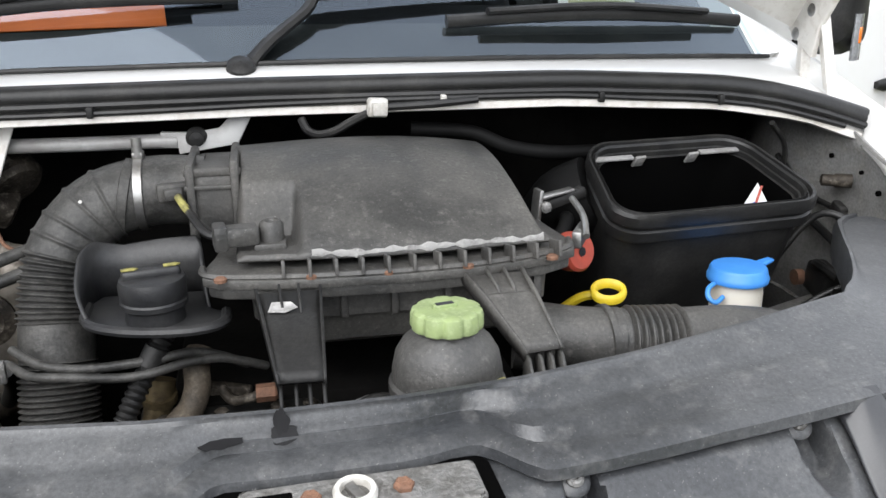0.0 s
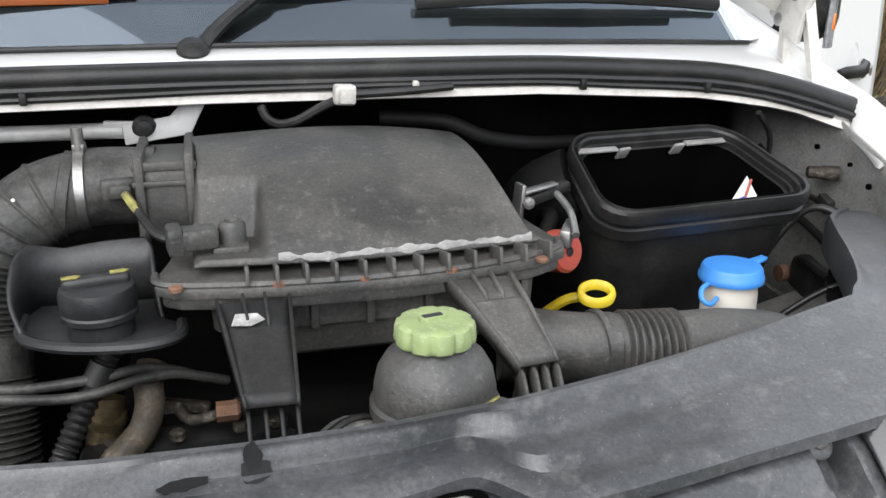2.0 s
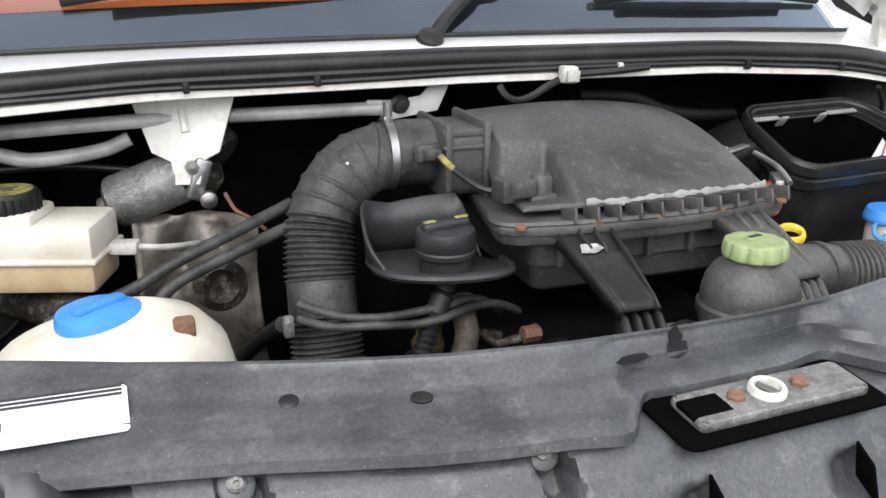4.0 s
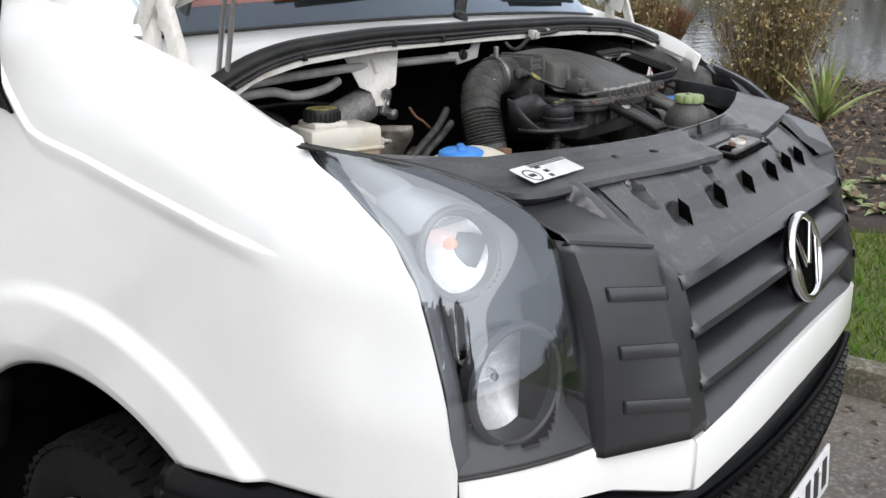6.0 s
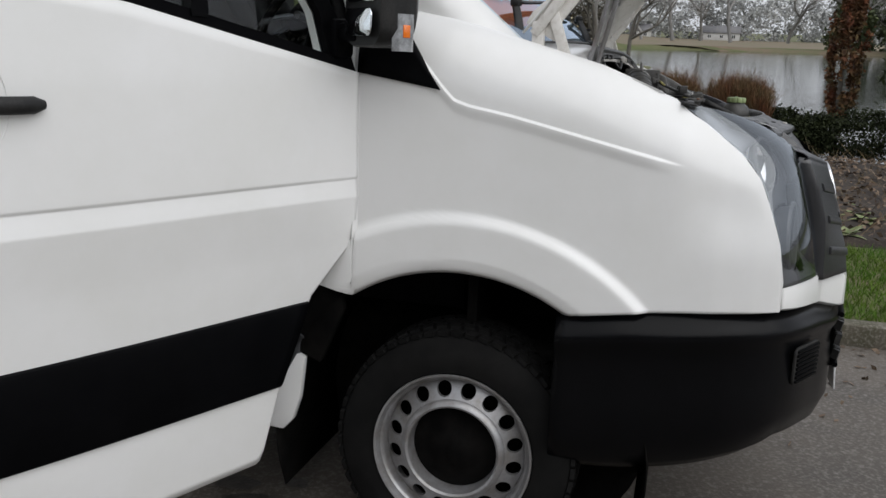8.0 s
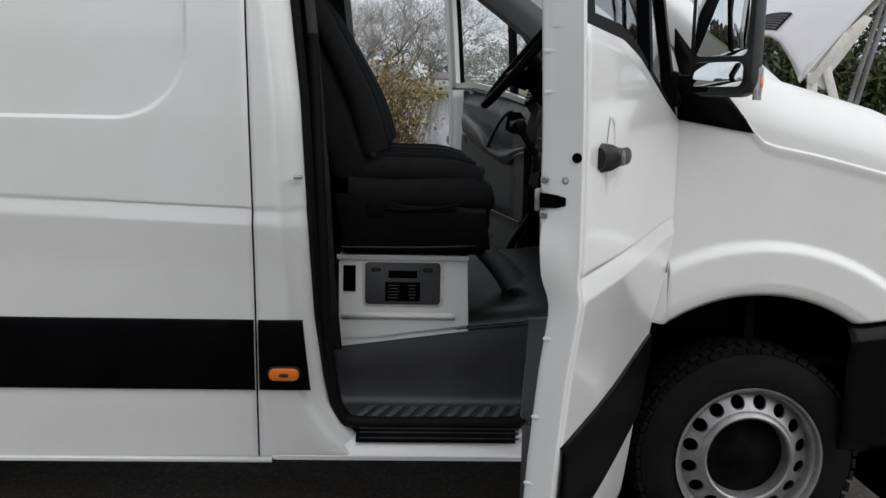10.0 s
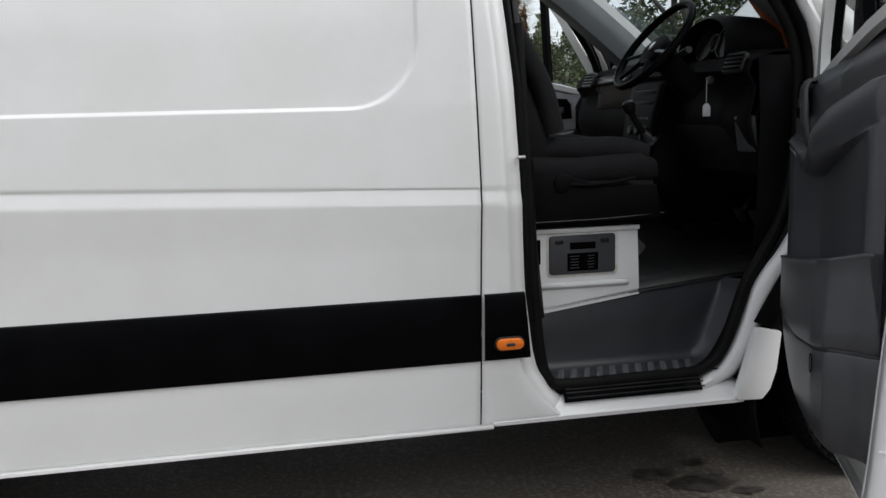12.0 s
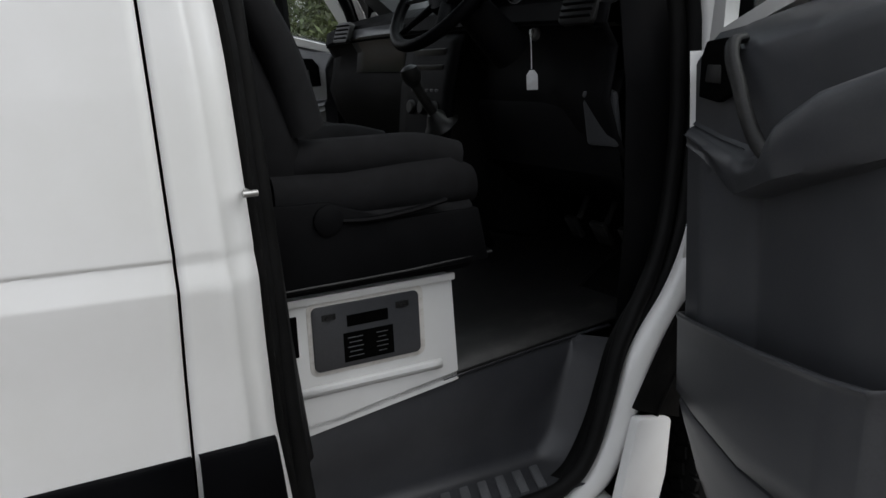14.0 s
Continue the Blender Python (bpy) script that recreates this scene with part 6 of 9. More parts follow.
part("hose_collar", lathe([(0.0410, -0.006), (0.0440, -0.005), (0.0440, 0.005), (0.0410, 0.006)], basis((-0.155, 0.618, 1.363), (0, 1, 0), (0.2, 0, 1)), 36, False), HOSE, hose)
part("fleck", lathe([(0.0022, 0), (0.0018, 0.0008), (0, 0.001)], pose(-0.197, 0.575, 1.370) @ basis((0, 0, 0), (1, 0, 0), (0, 0.5, 1)), 8), CLIPW, hose)

# Oil filler: cap standing in a scooped black tray.
tray = thing("oil_filler", (-0.115, 0.465, 1.26), "black oil filler cap in a scooped plastic tray", "oil cap")
rim = [(-0.180, 0.545), (-0.190, 0.515), (-0.188, 0.478), (-0.172, 0.452), (-0.135, 0.432), (-0.088, 0.424), (-0.058, 0.430), (-0.046, 0.446), (-0.046, 0.470), (-0.062, 0.485), (-0.070, 0.510), (-0.072, 0.540)]
part("tray_floor", plate([(q.x, q.y) for q in smooth([(*q, 0) for q in rim], 3)], 0.006, pose(0, 0, 1.264), 0.002), TRAYP, tray)
part("tray_edge", tube([(x, y, 1.270) for x, y in rim[1:9]], 0.0055, 8, 4), TRAYP, tray)
wall = [(-0.180, 0.463), (-0.191, 0.490), (-0.190, 0.520), (-0.180, 0.545), (-0.150, 0.552), (-0.110, 0.548), (-0.074, 0.542), (-0.068, 0.515), (-0.064, 0.488)]
hs = [0.006, 0.030, 0.056, 0.064, 0.056, 0.062, 0.064, 0.040, 0.006]
part("tray_wall", loft([[(x, y, 1.266), (x * 1.01, y + 0.001, 1.268 + 0.5 * h), (x * 1.02 - 0.001, y + 0.003, 1.268 + h)] for (x, y), h in zip([tuple(q)[:2] for q in smooth([(a, b, 0) for a, b in wall], 4)], np.interp(np.linspace(0, 8, 33), range(9), hs))]), TRAYP, tray, "", 50, 0.004)
part("filler_neck", lathe([(0.030, 1.262), (0.029, 1.285), (0.030, 1.288), (0.0, 1.288)], pose(-0.116, 0.466, 0), 28), TRAYP, tray)
cap = part("cap", lathe([(0.0305, 1.284), (0.0335, 1.287), (0.0340, 1.292), (0.0325, 1.294), (0.0335, 1.297), (0.0340, 1.309), (0.032, 1.315), (0.024, 1.3175), (0.0, 1.317)], pose(-0.116, 0.466, 0), 36), TRAYP, tray, "ribbed black cap")
part("cap_grip", block((0.058, 0.014, 0.013), pose(-0.116, 0.466, 1.319, 0, 0, 12), 0.005, 3), TRAYP, cap)
for s in (-1, 1):
    part("cap_mark", plate([(-0.008, -0.003), (0.004, -0.004), (0.009, 0.0), (0.004, 0.004), (-0.008, 0.003)], 0.0015, pose(-0.116 + s * 0.020, 0.465 + s * 0.0045, 1.3253, 0, 0, 12), 0.0003), YELLOWD, cap, "yellow mark")

# Power steering tank with its green cap.
ps = thing("steering_fluid_tank", (0.153, 0.290, 1.20), "grey fluid tank with a pale green cap", "fluid tank")
PX, PY = 0.153, 0.290
part("tank", lathe([(0.036, 1.200), (0.046, 1.226), (0.0505, 1.244), (0.0530, 1.250), (0.0530, 1.258), (0.0500, 1.261), (0.0495, 1.272), (0.0465, 1.286), (0.040, 1.297), (0.032, 1.304), (0.0285, 1.307), (0.0285, 1.312), (0.0, 1.312)], pose(PX, PY, 0), 44), ENGINE, ps)
gc = []
for z, k in ((1.3095, 0.93), (1.311, 0.97), (1.314, 0.98), (1.322, 0.965), (1.3255, 0.93), (1.327, 0.85), (1.3272, 0.70)):
    gc.append([(PX + k * (0.0335 - 0.0026 * max(0.0, math.cos(a * 10)) ** 2) * math.cos(a), PY + k * (0.0335 - 0.0026 * max(0.0, math.cos(a * 10)) ** 2) * math.sin(a), z) for a in np.linspace(0, math.tau, 120, endpoint=False)])
gcap = part("cap", loft(gc, True, True), GREEN, ps, "pale green ten-lobed cap", 30)
part("cap_tab", block((0.022, 0.008, 0.006), pose(PX - 0.002, PY + 0.002, 1.3275, 0, 0, 10), 0.001), GREEN, gcap)
part("cap_slot", block((0.016, 0.005, 0.001), pose(PX - 0.002, PY + 0.001, 1.3307, 0, 0, 10), 0), INK, gcap)
for dx, dy in ((0.008, -0.047), (0.046, -0.024)):
    part("spigot", tube([(PX + dx * 0.8, PY + dy * 0.8, 1.252), (PX + dx * 1.1, PY + dy * 1.1, 1.252), (PX + dx * 1.35, PY + dy * 1.35, 1.240), (PX + dx * 1.45, PY + dy * 1.45, 1.20)], 0.0115, 12, 5), ENGINE, ps)
part("tank_wire", tube([(PX - 0.020, PY - 0.046, 1.264), (PX + 0.012, PY - 0.052, 1.262), (PX + 0.028, PY - 0.044, 1.270), (PX + 0.047, PY - 0.022, 1.264)], 0.0016, 6, 5), YELLOWD, ps)

# Cold-air duct to the right of the box.
duct = thing("air_duct", (0.40, 0.41, 1.15), "ribbed black cold-air duct", "duct")
dl = smooth([(0.255, 0.425, 1.236), (0.32, 0.408, 1.229), (0.38, 0.402, 1.224), (0.44, 0.402, 1.220), (0.50, 0.404, 1.216), (0.56, 0.40, 1.202), (0.60, 0.385, 1.16)], 60)
part("duct_body", tube(dl, lambda s: 0.037 + (0.0036 * math.cos(s * math.tau / 0.0225) if 0.30 < s < 0.475 else 0.001 * (abs(s - 0.27) < 0.012) + 0.0012 * (abs(s - 0.02) < 0.03)), 24, 1), ENGINE, duct, "", 80)
part("duct_collar", lathe([(0.038, -0.004), (0.0405, -0.003), (0.0405, 0.003), (0.038, 0.004)], basis((0.349, 0.405, 1.2265), (0, 1, 0), (0, 0, 1)), 28, False), ENGINE, duct)
# Dipstick, red knob, small bracket behind them.
dip = thing("dipstick", (0.385, 0.515, 1.20), "yellow ring-pull dipstick beside the filter box", "dipstick")
part("ring_pull", loft([[(0.392 + (0.0185 + 0.0045 * math.cos(b)) * math.cos(a), 0.505 + 0.6 * (0.0185 + 0.0045 * math.cos(b)) * math.sin(a), 1.243 + 0.6 * (0.0185 + 0.0045 * math.cos(b)) * math.sin(a) * 0.6 + 0.006 * math.sin(b)) for b in np.linspace(0, math.tau, 8, endpoint=False)] for a in np.linspace(0, math.tau, 29)], True), YELLOW, dip)
part("stem", tube([(0.385, 0.52, 1.235), (0.365, 0.53, 1.228), (0.34, 0.55, 1.20)], 0.006, 8, 4), YELLOW, dip)
red = thing("red_terminal_cover", (0.345, 0.51, 1.27), "faded red round terminal cover", "terminal cover")
rm = basis((0.352, 0.505, 1.296), (0.9, 0.45, 0), (0, 0.25, 1))
part("knob", lathe([(0.020, -0.022), (0.0235, -0.016), (0.0235, 0.002), (0.020, 0.006), (0.006, 0.0065), (0.005, 0.001), (0.0, 0.001)], rm, 24), RED, red)
part("knob_hole", lathe([(0.0055, 0.0072), (0.0, 0.0072)], rm, 12), INK, red)
brk = thing("engine_bracket", (0.33, 0.60, 1.25), "small metal bracket with a bolt and hose", "bracket")
part("tab", both(block((0.006, 0.020, 0.045), pose(0.326, 0.585, 1.330, 0, 6, 10), 0.002), block((0.045, 0.014, 0.005), pose(0.352, 0.588, 1.345, 0, -8, 10), 0.002)), STEEL, brk)
part("tab_bolt", lathe([(0.007, 0), (0.007, 0.006), (0.004, 0.008), (0, 0.008)], basis((0.334, 0.577, 1.332), (1, 0, 0), (0, 0, 1)), 8), CAST, brk)
part("arm", block((0.060, 0.016, 0.014), pose(0.364, 0.596, 1.336, 0, -14, 10), 0.004), BLACKP, brk)
part("hose", tube([(0.20, 0.76, 1.402), (0.28, 0.745, 1.396), (0.33, 0.735, 1.376), (0.39, 0.73, 1.366), (0.46, 0.74, 1.362)], 0.010, 10, 5), SEALB, brk)
part("hose", tube([(0.345, 0.55, 1.30), (0.36, 0.57, 1.315), (0.37, 0.62, 1.30), (0.36, 0.70, 1.25)], 0.009, 10, 5), SEALB, brk)

# Open air-intake housing on the far side: a deep rim, dark inside.
hous = thing("intake_housing", (0.54, 0.60, 1.10), "open black plastic intake housing with a rubber rim", "housing")
HX = basis((0.541, 0.606, 1.356), (1, 0.10, 0.0), (-0.06, 1, 0.35))
def ringrow(w, h, r, z):
    return [HX @ Vector((x + 0.014 * (y / 0.09) * (abs(x) / 0.12) * (1 if x > 0 else -1) * -1, y, z)) for x, y in rounded(w, h, r, 6)]


rows = [ringrow(w * 1.045, h * 1.05, r, z) for w, h, r, z in (
    (0.225, 0.130, 0.030, -0.16), (0.222, 0.128, 0.03, -0.022), (0.224, 0.130, 0.031, -0.016), (0.230, 0.136, 0.033, -0.015), (0.232, 0.138, 0.034, -0.009), (0.237, 0.143, 0.036, -0.008), (0.239, 0.145, 0.036, -0.001), (0.243, 0.149, 0.037, 0.002), (0.246, 0.152, 0.038, -0.003), (0.249, 0.155, 0.039, -0.003), (0.252, 0.158, 0.040, 0.003), (0.258, 0.164, 0.042, 0.0035), (0.262, 0.168, 0.043, -0.001),
    (0.263, 0.169, 0.043, -0.013), (0.257, 0.163, 0.042, -0.016), (0.256, 0.162, 0.042, -0.020), (0.261, 0.167, 0.043, -0.022), (0.261, 0.167, 0.043, -0.035), (0.255, 0.161, 0.042, -0.038), (0.245, 0.153, 0.04, -0.041), (0.232, 0.148, 0.04, -0.20))]
part("shell", loft(rows[18:], True), BLACKP, hous, "", 30)
# Throat and bottom plate have the housing's inner shade in their colour.
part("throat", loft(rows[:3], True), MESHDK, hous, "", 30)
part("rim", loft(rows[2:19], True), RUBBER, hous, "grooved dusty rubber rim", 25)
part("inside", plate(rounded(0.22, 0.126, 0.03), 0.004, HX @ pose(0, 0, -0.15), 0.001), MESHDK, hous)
for x in (-0.045, 0.035):
    part("tab", block((0.016, 0.004, 0.018), HX @ pose(x, 0.060, -0.014, 20, 0, 6), 0.001), BAYGREY, hous)
for x in (-0.085, 0.075):
    part("ledge", block((0.06, 0.010, 0.003), HX @ pose(x, 0.060, -0.007), 0.001), BAYGREY, hous)
tri = plate([(-0.020, -0.018), (0.022, -0.018), (0.0, 0.020)], 0.0015, basis((0.633, 0.605, 1.318), (0.95, -0.3, -0.05), (0.05, 0.3, 1)), 0)
stk = part("warning_sticker", tri, PAPER, hous, "white triangular sticker")
part("sticker_print", block((0.003, 0.024, 0.001), basis((0.633, 0.604, 1.319), (0.95, -0.3, -0.05), (0.05, 0.3, 1)) @ pose(0.002, 0.004, 0.0015, 0, 0, -14), 0), RED, stk)
part("sticker_print", block((0.014, 0.008, 0.001), basis((0.633, 0.604, 1.319), (0.95, -0.3, -0.05), (0.05, 0.3, 1)) @ pose(-0.005, -0.012, 0.0015, 0, 0, 30), 0), INKBLUE, stk)
part("neck", tube([(0.42, 0.64, 1.33), (0.39, 0.66, 1.31), (0.38, 0.70, 1.27)], 0.05, 16, 4), SEALB, hous)

# Screen-wash fillers: one far, one near with its tank.
jar = thing("washer_filler", (0.55, 0.495, 1.15), "white filler neck with a blue snap cap", "washer bottle")
part("neck", lathe([(0.031, 1.15), (0.031, 1.235), (0.029, 1.25), (0.0, 1.25)], pose(0.552, 0.495, 0), 28), MILKY, jar, "milky white neck")
bc = part("cap", lathe([(0.036, 1.250), (0.0365, 1.252), (0.0365, 1.256), (0.035, 1.258), (0.034, 1.264), (0.032, 1.267), (0.012, 1.2685), (0.0, 1.268)], pose(0.552, 0.495, 0), 32), BLUE, jar, "blue snap cap")
part("cap_tab", plate([(0.0, -0.007), (0.022, -0.004), (0.022, 0.006), (0.0, 0.008)], 0.004, pose(0.582, 0.502, 1.262, 0, -8, 15), 0.001), BLUE, bc)
part("cap_loop", tube([(0.520, 0.488, 1.250), (0.506, 0.478, 1.248), (0.502, 0.47, 1.240), (0.510, 0.466, 1.234), (0.522, 0.472, 1.238)], 0.003, 8, 5), BLUE, bc)
tank = thing("washer_tank", (-0.46, 0.44, 1.0), "milky washer tank with a wide blue cap", "washer bottle")
part("tank_body", loft([[(-0.475 + k * 0.125 * math.cos(a), 0.445 + k * 0.115 * math.sin(a), z + 0.010 * math.cos(a)) for a in np.linspace(0, math.tau, 28, endpoint=False)] for z, k in ((0.98, 0.9), (1.10, 1.0), (1.19, 1.0), (1.225, 0.93), (1.25, 0.75), (1.262, 0.52), (1.266, 0.42))], True, True), MILKY, tank)
part("tank_seam", tube([(-0.475 + 0.124 * math.cos(a) * k, 0.445 + 0.114 * math.sin(a) * k, z) for a, k, z in ((-0.9, 1.0, 1.08), (-0.85, 1.0, 1.15), (-0.75, 0.98, 1.21), (-0.6, 0.8, 1.247), (-0.4, 0.5, 1.268))], 0.003, 6, 4), MILKY, tank)
bc = part("cap", lathe([(0.039, 1.258), (0.042, 1.261), (0.042, 1.266), (0.040, 1.273), (0.032, 1.277), (0.0, 1.278)], pose(-0.475, 0.455, 0), 32), BLUE, tank, "wide blue cap")
part("cap_grip", block((0.058, 0.015, 0.009), pose(-0.475, 0.455, 1.278, 0, 0, 40), 0.004), BLUE, bc)
part("neck_rust", block((0.02, 0.02, 0.02), pose(-0.40, 0.41, 1.262), 0.004), RUST, tank, "brown stained clip")
part("level_stub", tube([(-0.375, 0.355, 1.205), (-0.372, 0.345, 1.222), (-0.370, 0.338, 1.24)], 0.013, 10, 4), RUBBER, tank)

# Brake servo and its fluid reservoir.
servo = thing("brake_servo", (-0.66, 0.83, 1.1), "large round black brake servo", "brake servo")
sv = basis((-0.655, 0.80, 1.215), (1, -0.25, 0), (0, 0.15, 1))
part("drum", lathe([(0.0, 0.03), (0.05, 0.028), (0.09, 0.020), (0.115, 0.004), (0.124, -0.010), (0.126, -0.022), (0.118, -0.03), (0.118, -0.09), (0.0, -0.1)], sv, 44), RUBBER, servo)
part("drum_step", loft([[sv @ Vector(((0.098 + 0.003 * math.cos(b)) * math.cos(a), (0.098 + 0.003 * math.cos(b)) * math.sin(a), 0.017 + 0.003 * math.sin(b))) for b in np.linspace(0, math.tau, 6, endpoint=False)] for a in np.linspace(0, math.tau, 40)], True), BLACKP, servo)
lb = part("label", plate(rounded(0.045, 0.034, 0.003), 0.001, basis((-0.652, 0.742, 1.222), (0.3, -0.1, 1), (-1, 0.3, 0.2)), 0), PAPER, servo, "white printed label")
for k in range(3):
    part("print_line", block((0.020, 0.003, 0.0006), basis((-0.652, 0.742, 1.222), (0.3, -0.1, 1), (-1, 0.3, 0.2)) @ pose(-0.004, -0.008 + 0.007 * k, 0.0014), 0), INK, lb)
res = thing("brake_fluid_reservoir", (-0.545, 0.71, 1.22), "milky brake fluid reservoir with a black and yellow cap", "reservoir")
rt = pose(-0.540, 0.705, 0, 0, 0, -18)
part("upper", block((0.150, 0.098, 0.042), rt @ pose(0, 0, 1.283), 0.008), MILKY, res)
part("lower", block((0.142, 0.092, 0.040), rt @ pose(0.002, 0, 1.242), 0.008), FLUID, res, "lower half yellowed by fluid")
part("seam", block((0.156, 0.104, 0.006), rt @ pose(0, 0, 1.262), 0.002), MILKY, res)
part("shoulder", block((0.07, 0.075, 0.016), rt @ pose(-0.028, -0.004, 1.308), 0.006), MILKY, res)
rc = part("cap", lathe([(0.030, 1.312), (0.033, 1.314), (0.0335, 1.334), (0.031, 1.338), (0.0, 1.338)], rt @ pose(-0.030, -0.006, 0), 36), BLACKP, res, "black knurled cap")
for k in range(24):
    a = k / 24 * math.tau
    part("knurl", block((0.003, 0.003, 0.018), rt @ pose(-0.030 + 0.0335 * math.cos(a), -0.006 + 0.0335 * math.sin(a), 1.324), 0), BLACKP, rc)
part("cap_disc", lathe([(0.028, 1.3378), (0.028, 1.3392), (0.0, 1.3392)], rt @ pose(-0.030, -0.006, 0), 30), YELLOWD, rc, "dirty yellow disc")
part("disc_mark", block((0.022, 0.004, 0.0008), rt @ pose(-0.030, -0.004, 1.3397, 0, 0, 30), 0), INK, rc)
part("disc_mark", block((0.012, 0.004, 0.0008), rt @ pose(-0.026, -0.014, 1.3397, 0, 0, 30), 0), INK, rc)
part("master_cylinder", tube([(-0.60, 0.77, 1.19), (-0.54, 0.70, 1.19), (-0.48, 0.63, 1.19)], 0.026, 14, 3), GRIME, res, "grimy metal master cylinder")
part("level_plug", both(block((0.035, 0.022, 0.016), rt @ pose(0.092, 0.01, 1.262), 0.004), tube([rt @ Vector((0.105, 0.01, 1.262)), rt @ Vector((0.14, 0.03, 1.255)), rt @ Vector((0.16, 0.09, 1.24))], 0.004, 8, 4)), CLIPW, res)

# Pipes, hoses, engine lumps and the stained heat shield between them.
eng = thing("engine", (0, 0.6, 0.8), "grimy engine block with pulleys and pipes", "engine")
# The head lies deep in the bay; its shade is in the colour.
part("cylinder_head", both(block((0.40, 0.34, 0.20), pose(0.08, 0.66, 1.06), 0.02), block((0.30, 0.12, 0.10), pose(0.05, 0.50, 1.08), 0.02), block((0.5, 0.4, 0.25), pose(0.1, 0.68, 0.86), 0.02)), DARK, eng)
part("timing_cover", both(block((0.24, 0.06, 0.18), pose(0.0, 0.42, 1.02, 8, 0, 4), 0.02), lathe([(0.05, 0), (0.055, 0.01), (0.05, 0.03), (0.02, 0.034), (0, 0.034)], basis((-0.05, 0.375, 1.06), (1, 0, 0), (0, 0.1, 1)), 24)), RUBBER, eng, "oily black cast cover")
part("pulley", lathe([(0.055, 0), (0.060, 0.004), (0.056, 0.012), (0.060, 0.020), (0.052, 0.026), (0.02, 0.02), (0, 0.02)], basis((-0.085, 0.36, 1.135), (1, 0, 0), (0, 0.15, 1)), 36), GRIME, eng, "toothed belt pulley")
for k in range(26):
    a = k / 26 * math.tau
    part("pulley_tooth", block((0.006, 0.004, 0.022), basis((-0.085, 0.349, 1.135), (1, 0, 0), (0, 0.15, 1)) @ pose(0.0605 * math.cos(a), 0.0605 * math.sin(a), 0, 0, 0, math.degrees(a) + 90), 0), STEEL, eng)
part("alternator", lathe([(0.035, 0), (0.042, 0.01), (0.042, 0.045), (0.03, 0.055), (0.012, 0.058), (0, 0.058)], basis((0.085, 0.33, 1.185), (1, 0.3, 0), (0, 0.3, 1)), 24), CAST, eng, "dull alloy casing")
for pts, r, mt in (
    ([(-0.272, 0.512, 1.229), (-0.24, 0.478, 1.225), (-0.205, 0.46, 1.224), (-0.166, 0.46, 1.223), (-0.119, 0.46, 1.227), (-0.086, 0.47, 1.227), (-0.060, 0.485, 1.215), (-0.03, 0.51, 1.19)], 0.0050, HOSE),
    ([(-0.274, 0.506, 1.214), (-0.245, 0.468, 1.216), (-0.204, 0.45, 1.219), (-0.157, 0.45, 1.214), (-0.126, 0.45, 1.216), (-0.091, 0.46, 1.220), (-0.059, 0.47, 1.218), (-0.036, 0.48, 1.208), (-0.01, 0.50, 1.19)], 0.0050, HOSE),
    ([(-0.080, 0.505, 1.215), (-0.084, 0.49, 1.199), (-0.084, 0.48, 1.181), (-0.092, 0.47, 1.161), (-0.107, 0.455, 1.150), (-0.122, 0.445, 1.135), (-0.13, 0.44, 1.08)], 0.0145, STAINED),
    ([(-0.060, 0.49, 1.172), (-0.048, 0.475, 1.164), (-0.030, 0.465, 1.170), (-0.012, 0.460, 1.177), (0.0, 0.47, 1.180)], 0.0055, GRIME),
    ([(0.02, 0.42, 1.06), (0.03, 0.41, 1.11), (0.06, 0.40, 1.14), (0.11, 0.40, 1.15)], 0.011, GRIME),
    ([(-0.54, 0.62, 1.20), (-0.45, 0.60, 1.235), (-0.40, 0.60, 1.262), (-0.33, 0.62, 1.285), (-0.25, 0.66, 1.305)], 0.0075, HOSE),
    ([(-0.42, 0.56, 1.06), (-0.425, 0.575, 1.15), (-0.42, 0.59, 1.215), (-0.395, 0.60, 1.240), (-0.33, 0.615, 1.262), (-0.26, 0.64, 1.280)], 0.0078, HOSE),
    ([(-0.33, 0.66, 1.10), (-0.31, 0.62, 1.14), (-0.288, 0.53, 1.20)], 0.010, RUBBER),
    ([(-0.62, 0.86, 1.33), (-0.50, 0.85, 1.33), (-0.38, 0.84, 1.31)], 0.006, RUBBER),
    ([(-0.76, 0.62, 1.24), (-0.77, 0.66, 1.32), (-0.74, 0.72, 1.36)], 0.004, RUBBER),
    ([(0.10, 0.36, 1.12), (0.16, 0.35, 1.13), (0.22, 0.37, 1.12)], 0.012, RUBBER),
    ([(0.66, 0.62, 1.20), (0.72, 0.60, 1.29), (0.76, 0.56, 1.28), (0.80, 0.52, 1.24)], 0.005, RUBBER),
    ([(0.60, 0.52, 1.16), (0.68, 0.50, 1.22), (0.74, 0.47, 1.25)], 0.004, RUBBER),
):
    part("pipe", tube(pts, r, 12, 6), mt, eng)
part("cam_cover", both(block((0.20, 0.07, 0.05), pose(-0.05, 0.50, 1.125, 6, 0, 4), 0.014), block((0.05, 0.05, 0.05), pose(-0.13, 0.47, 1.12, 0, 8, 0), 0.012)), RUBBER, eng, "oily black cam cover")
for x, y, z in ((-0.12, 0.462, 1.150), (-0.06, 0.463, 1.152), (0.0, 0.466, 1.152), (0.035, 0.47, 1.150)):
    part("cover_bolt", lathe([(0.008, 0), (0.008, 0.007), (0.005, 0.009), (0, 0.009)], pose(x, y, z), 6), GRIME, eng)
part("pipe_clip", block((0.012, 0.010, 0.026), pose(-0.286, 0.508, 1.206, 0, 0, 8), 0.003), CAST, eng, "small grimy clip")
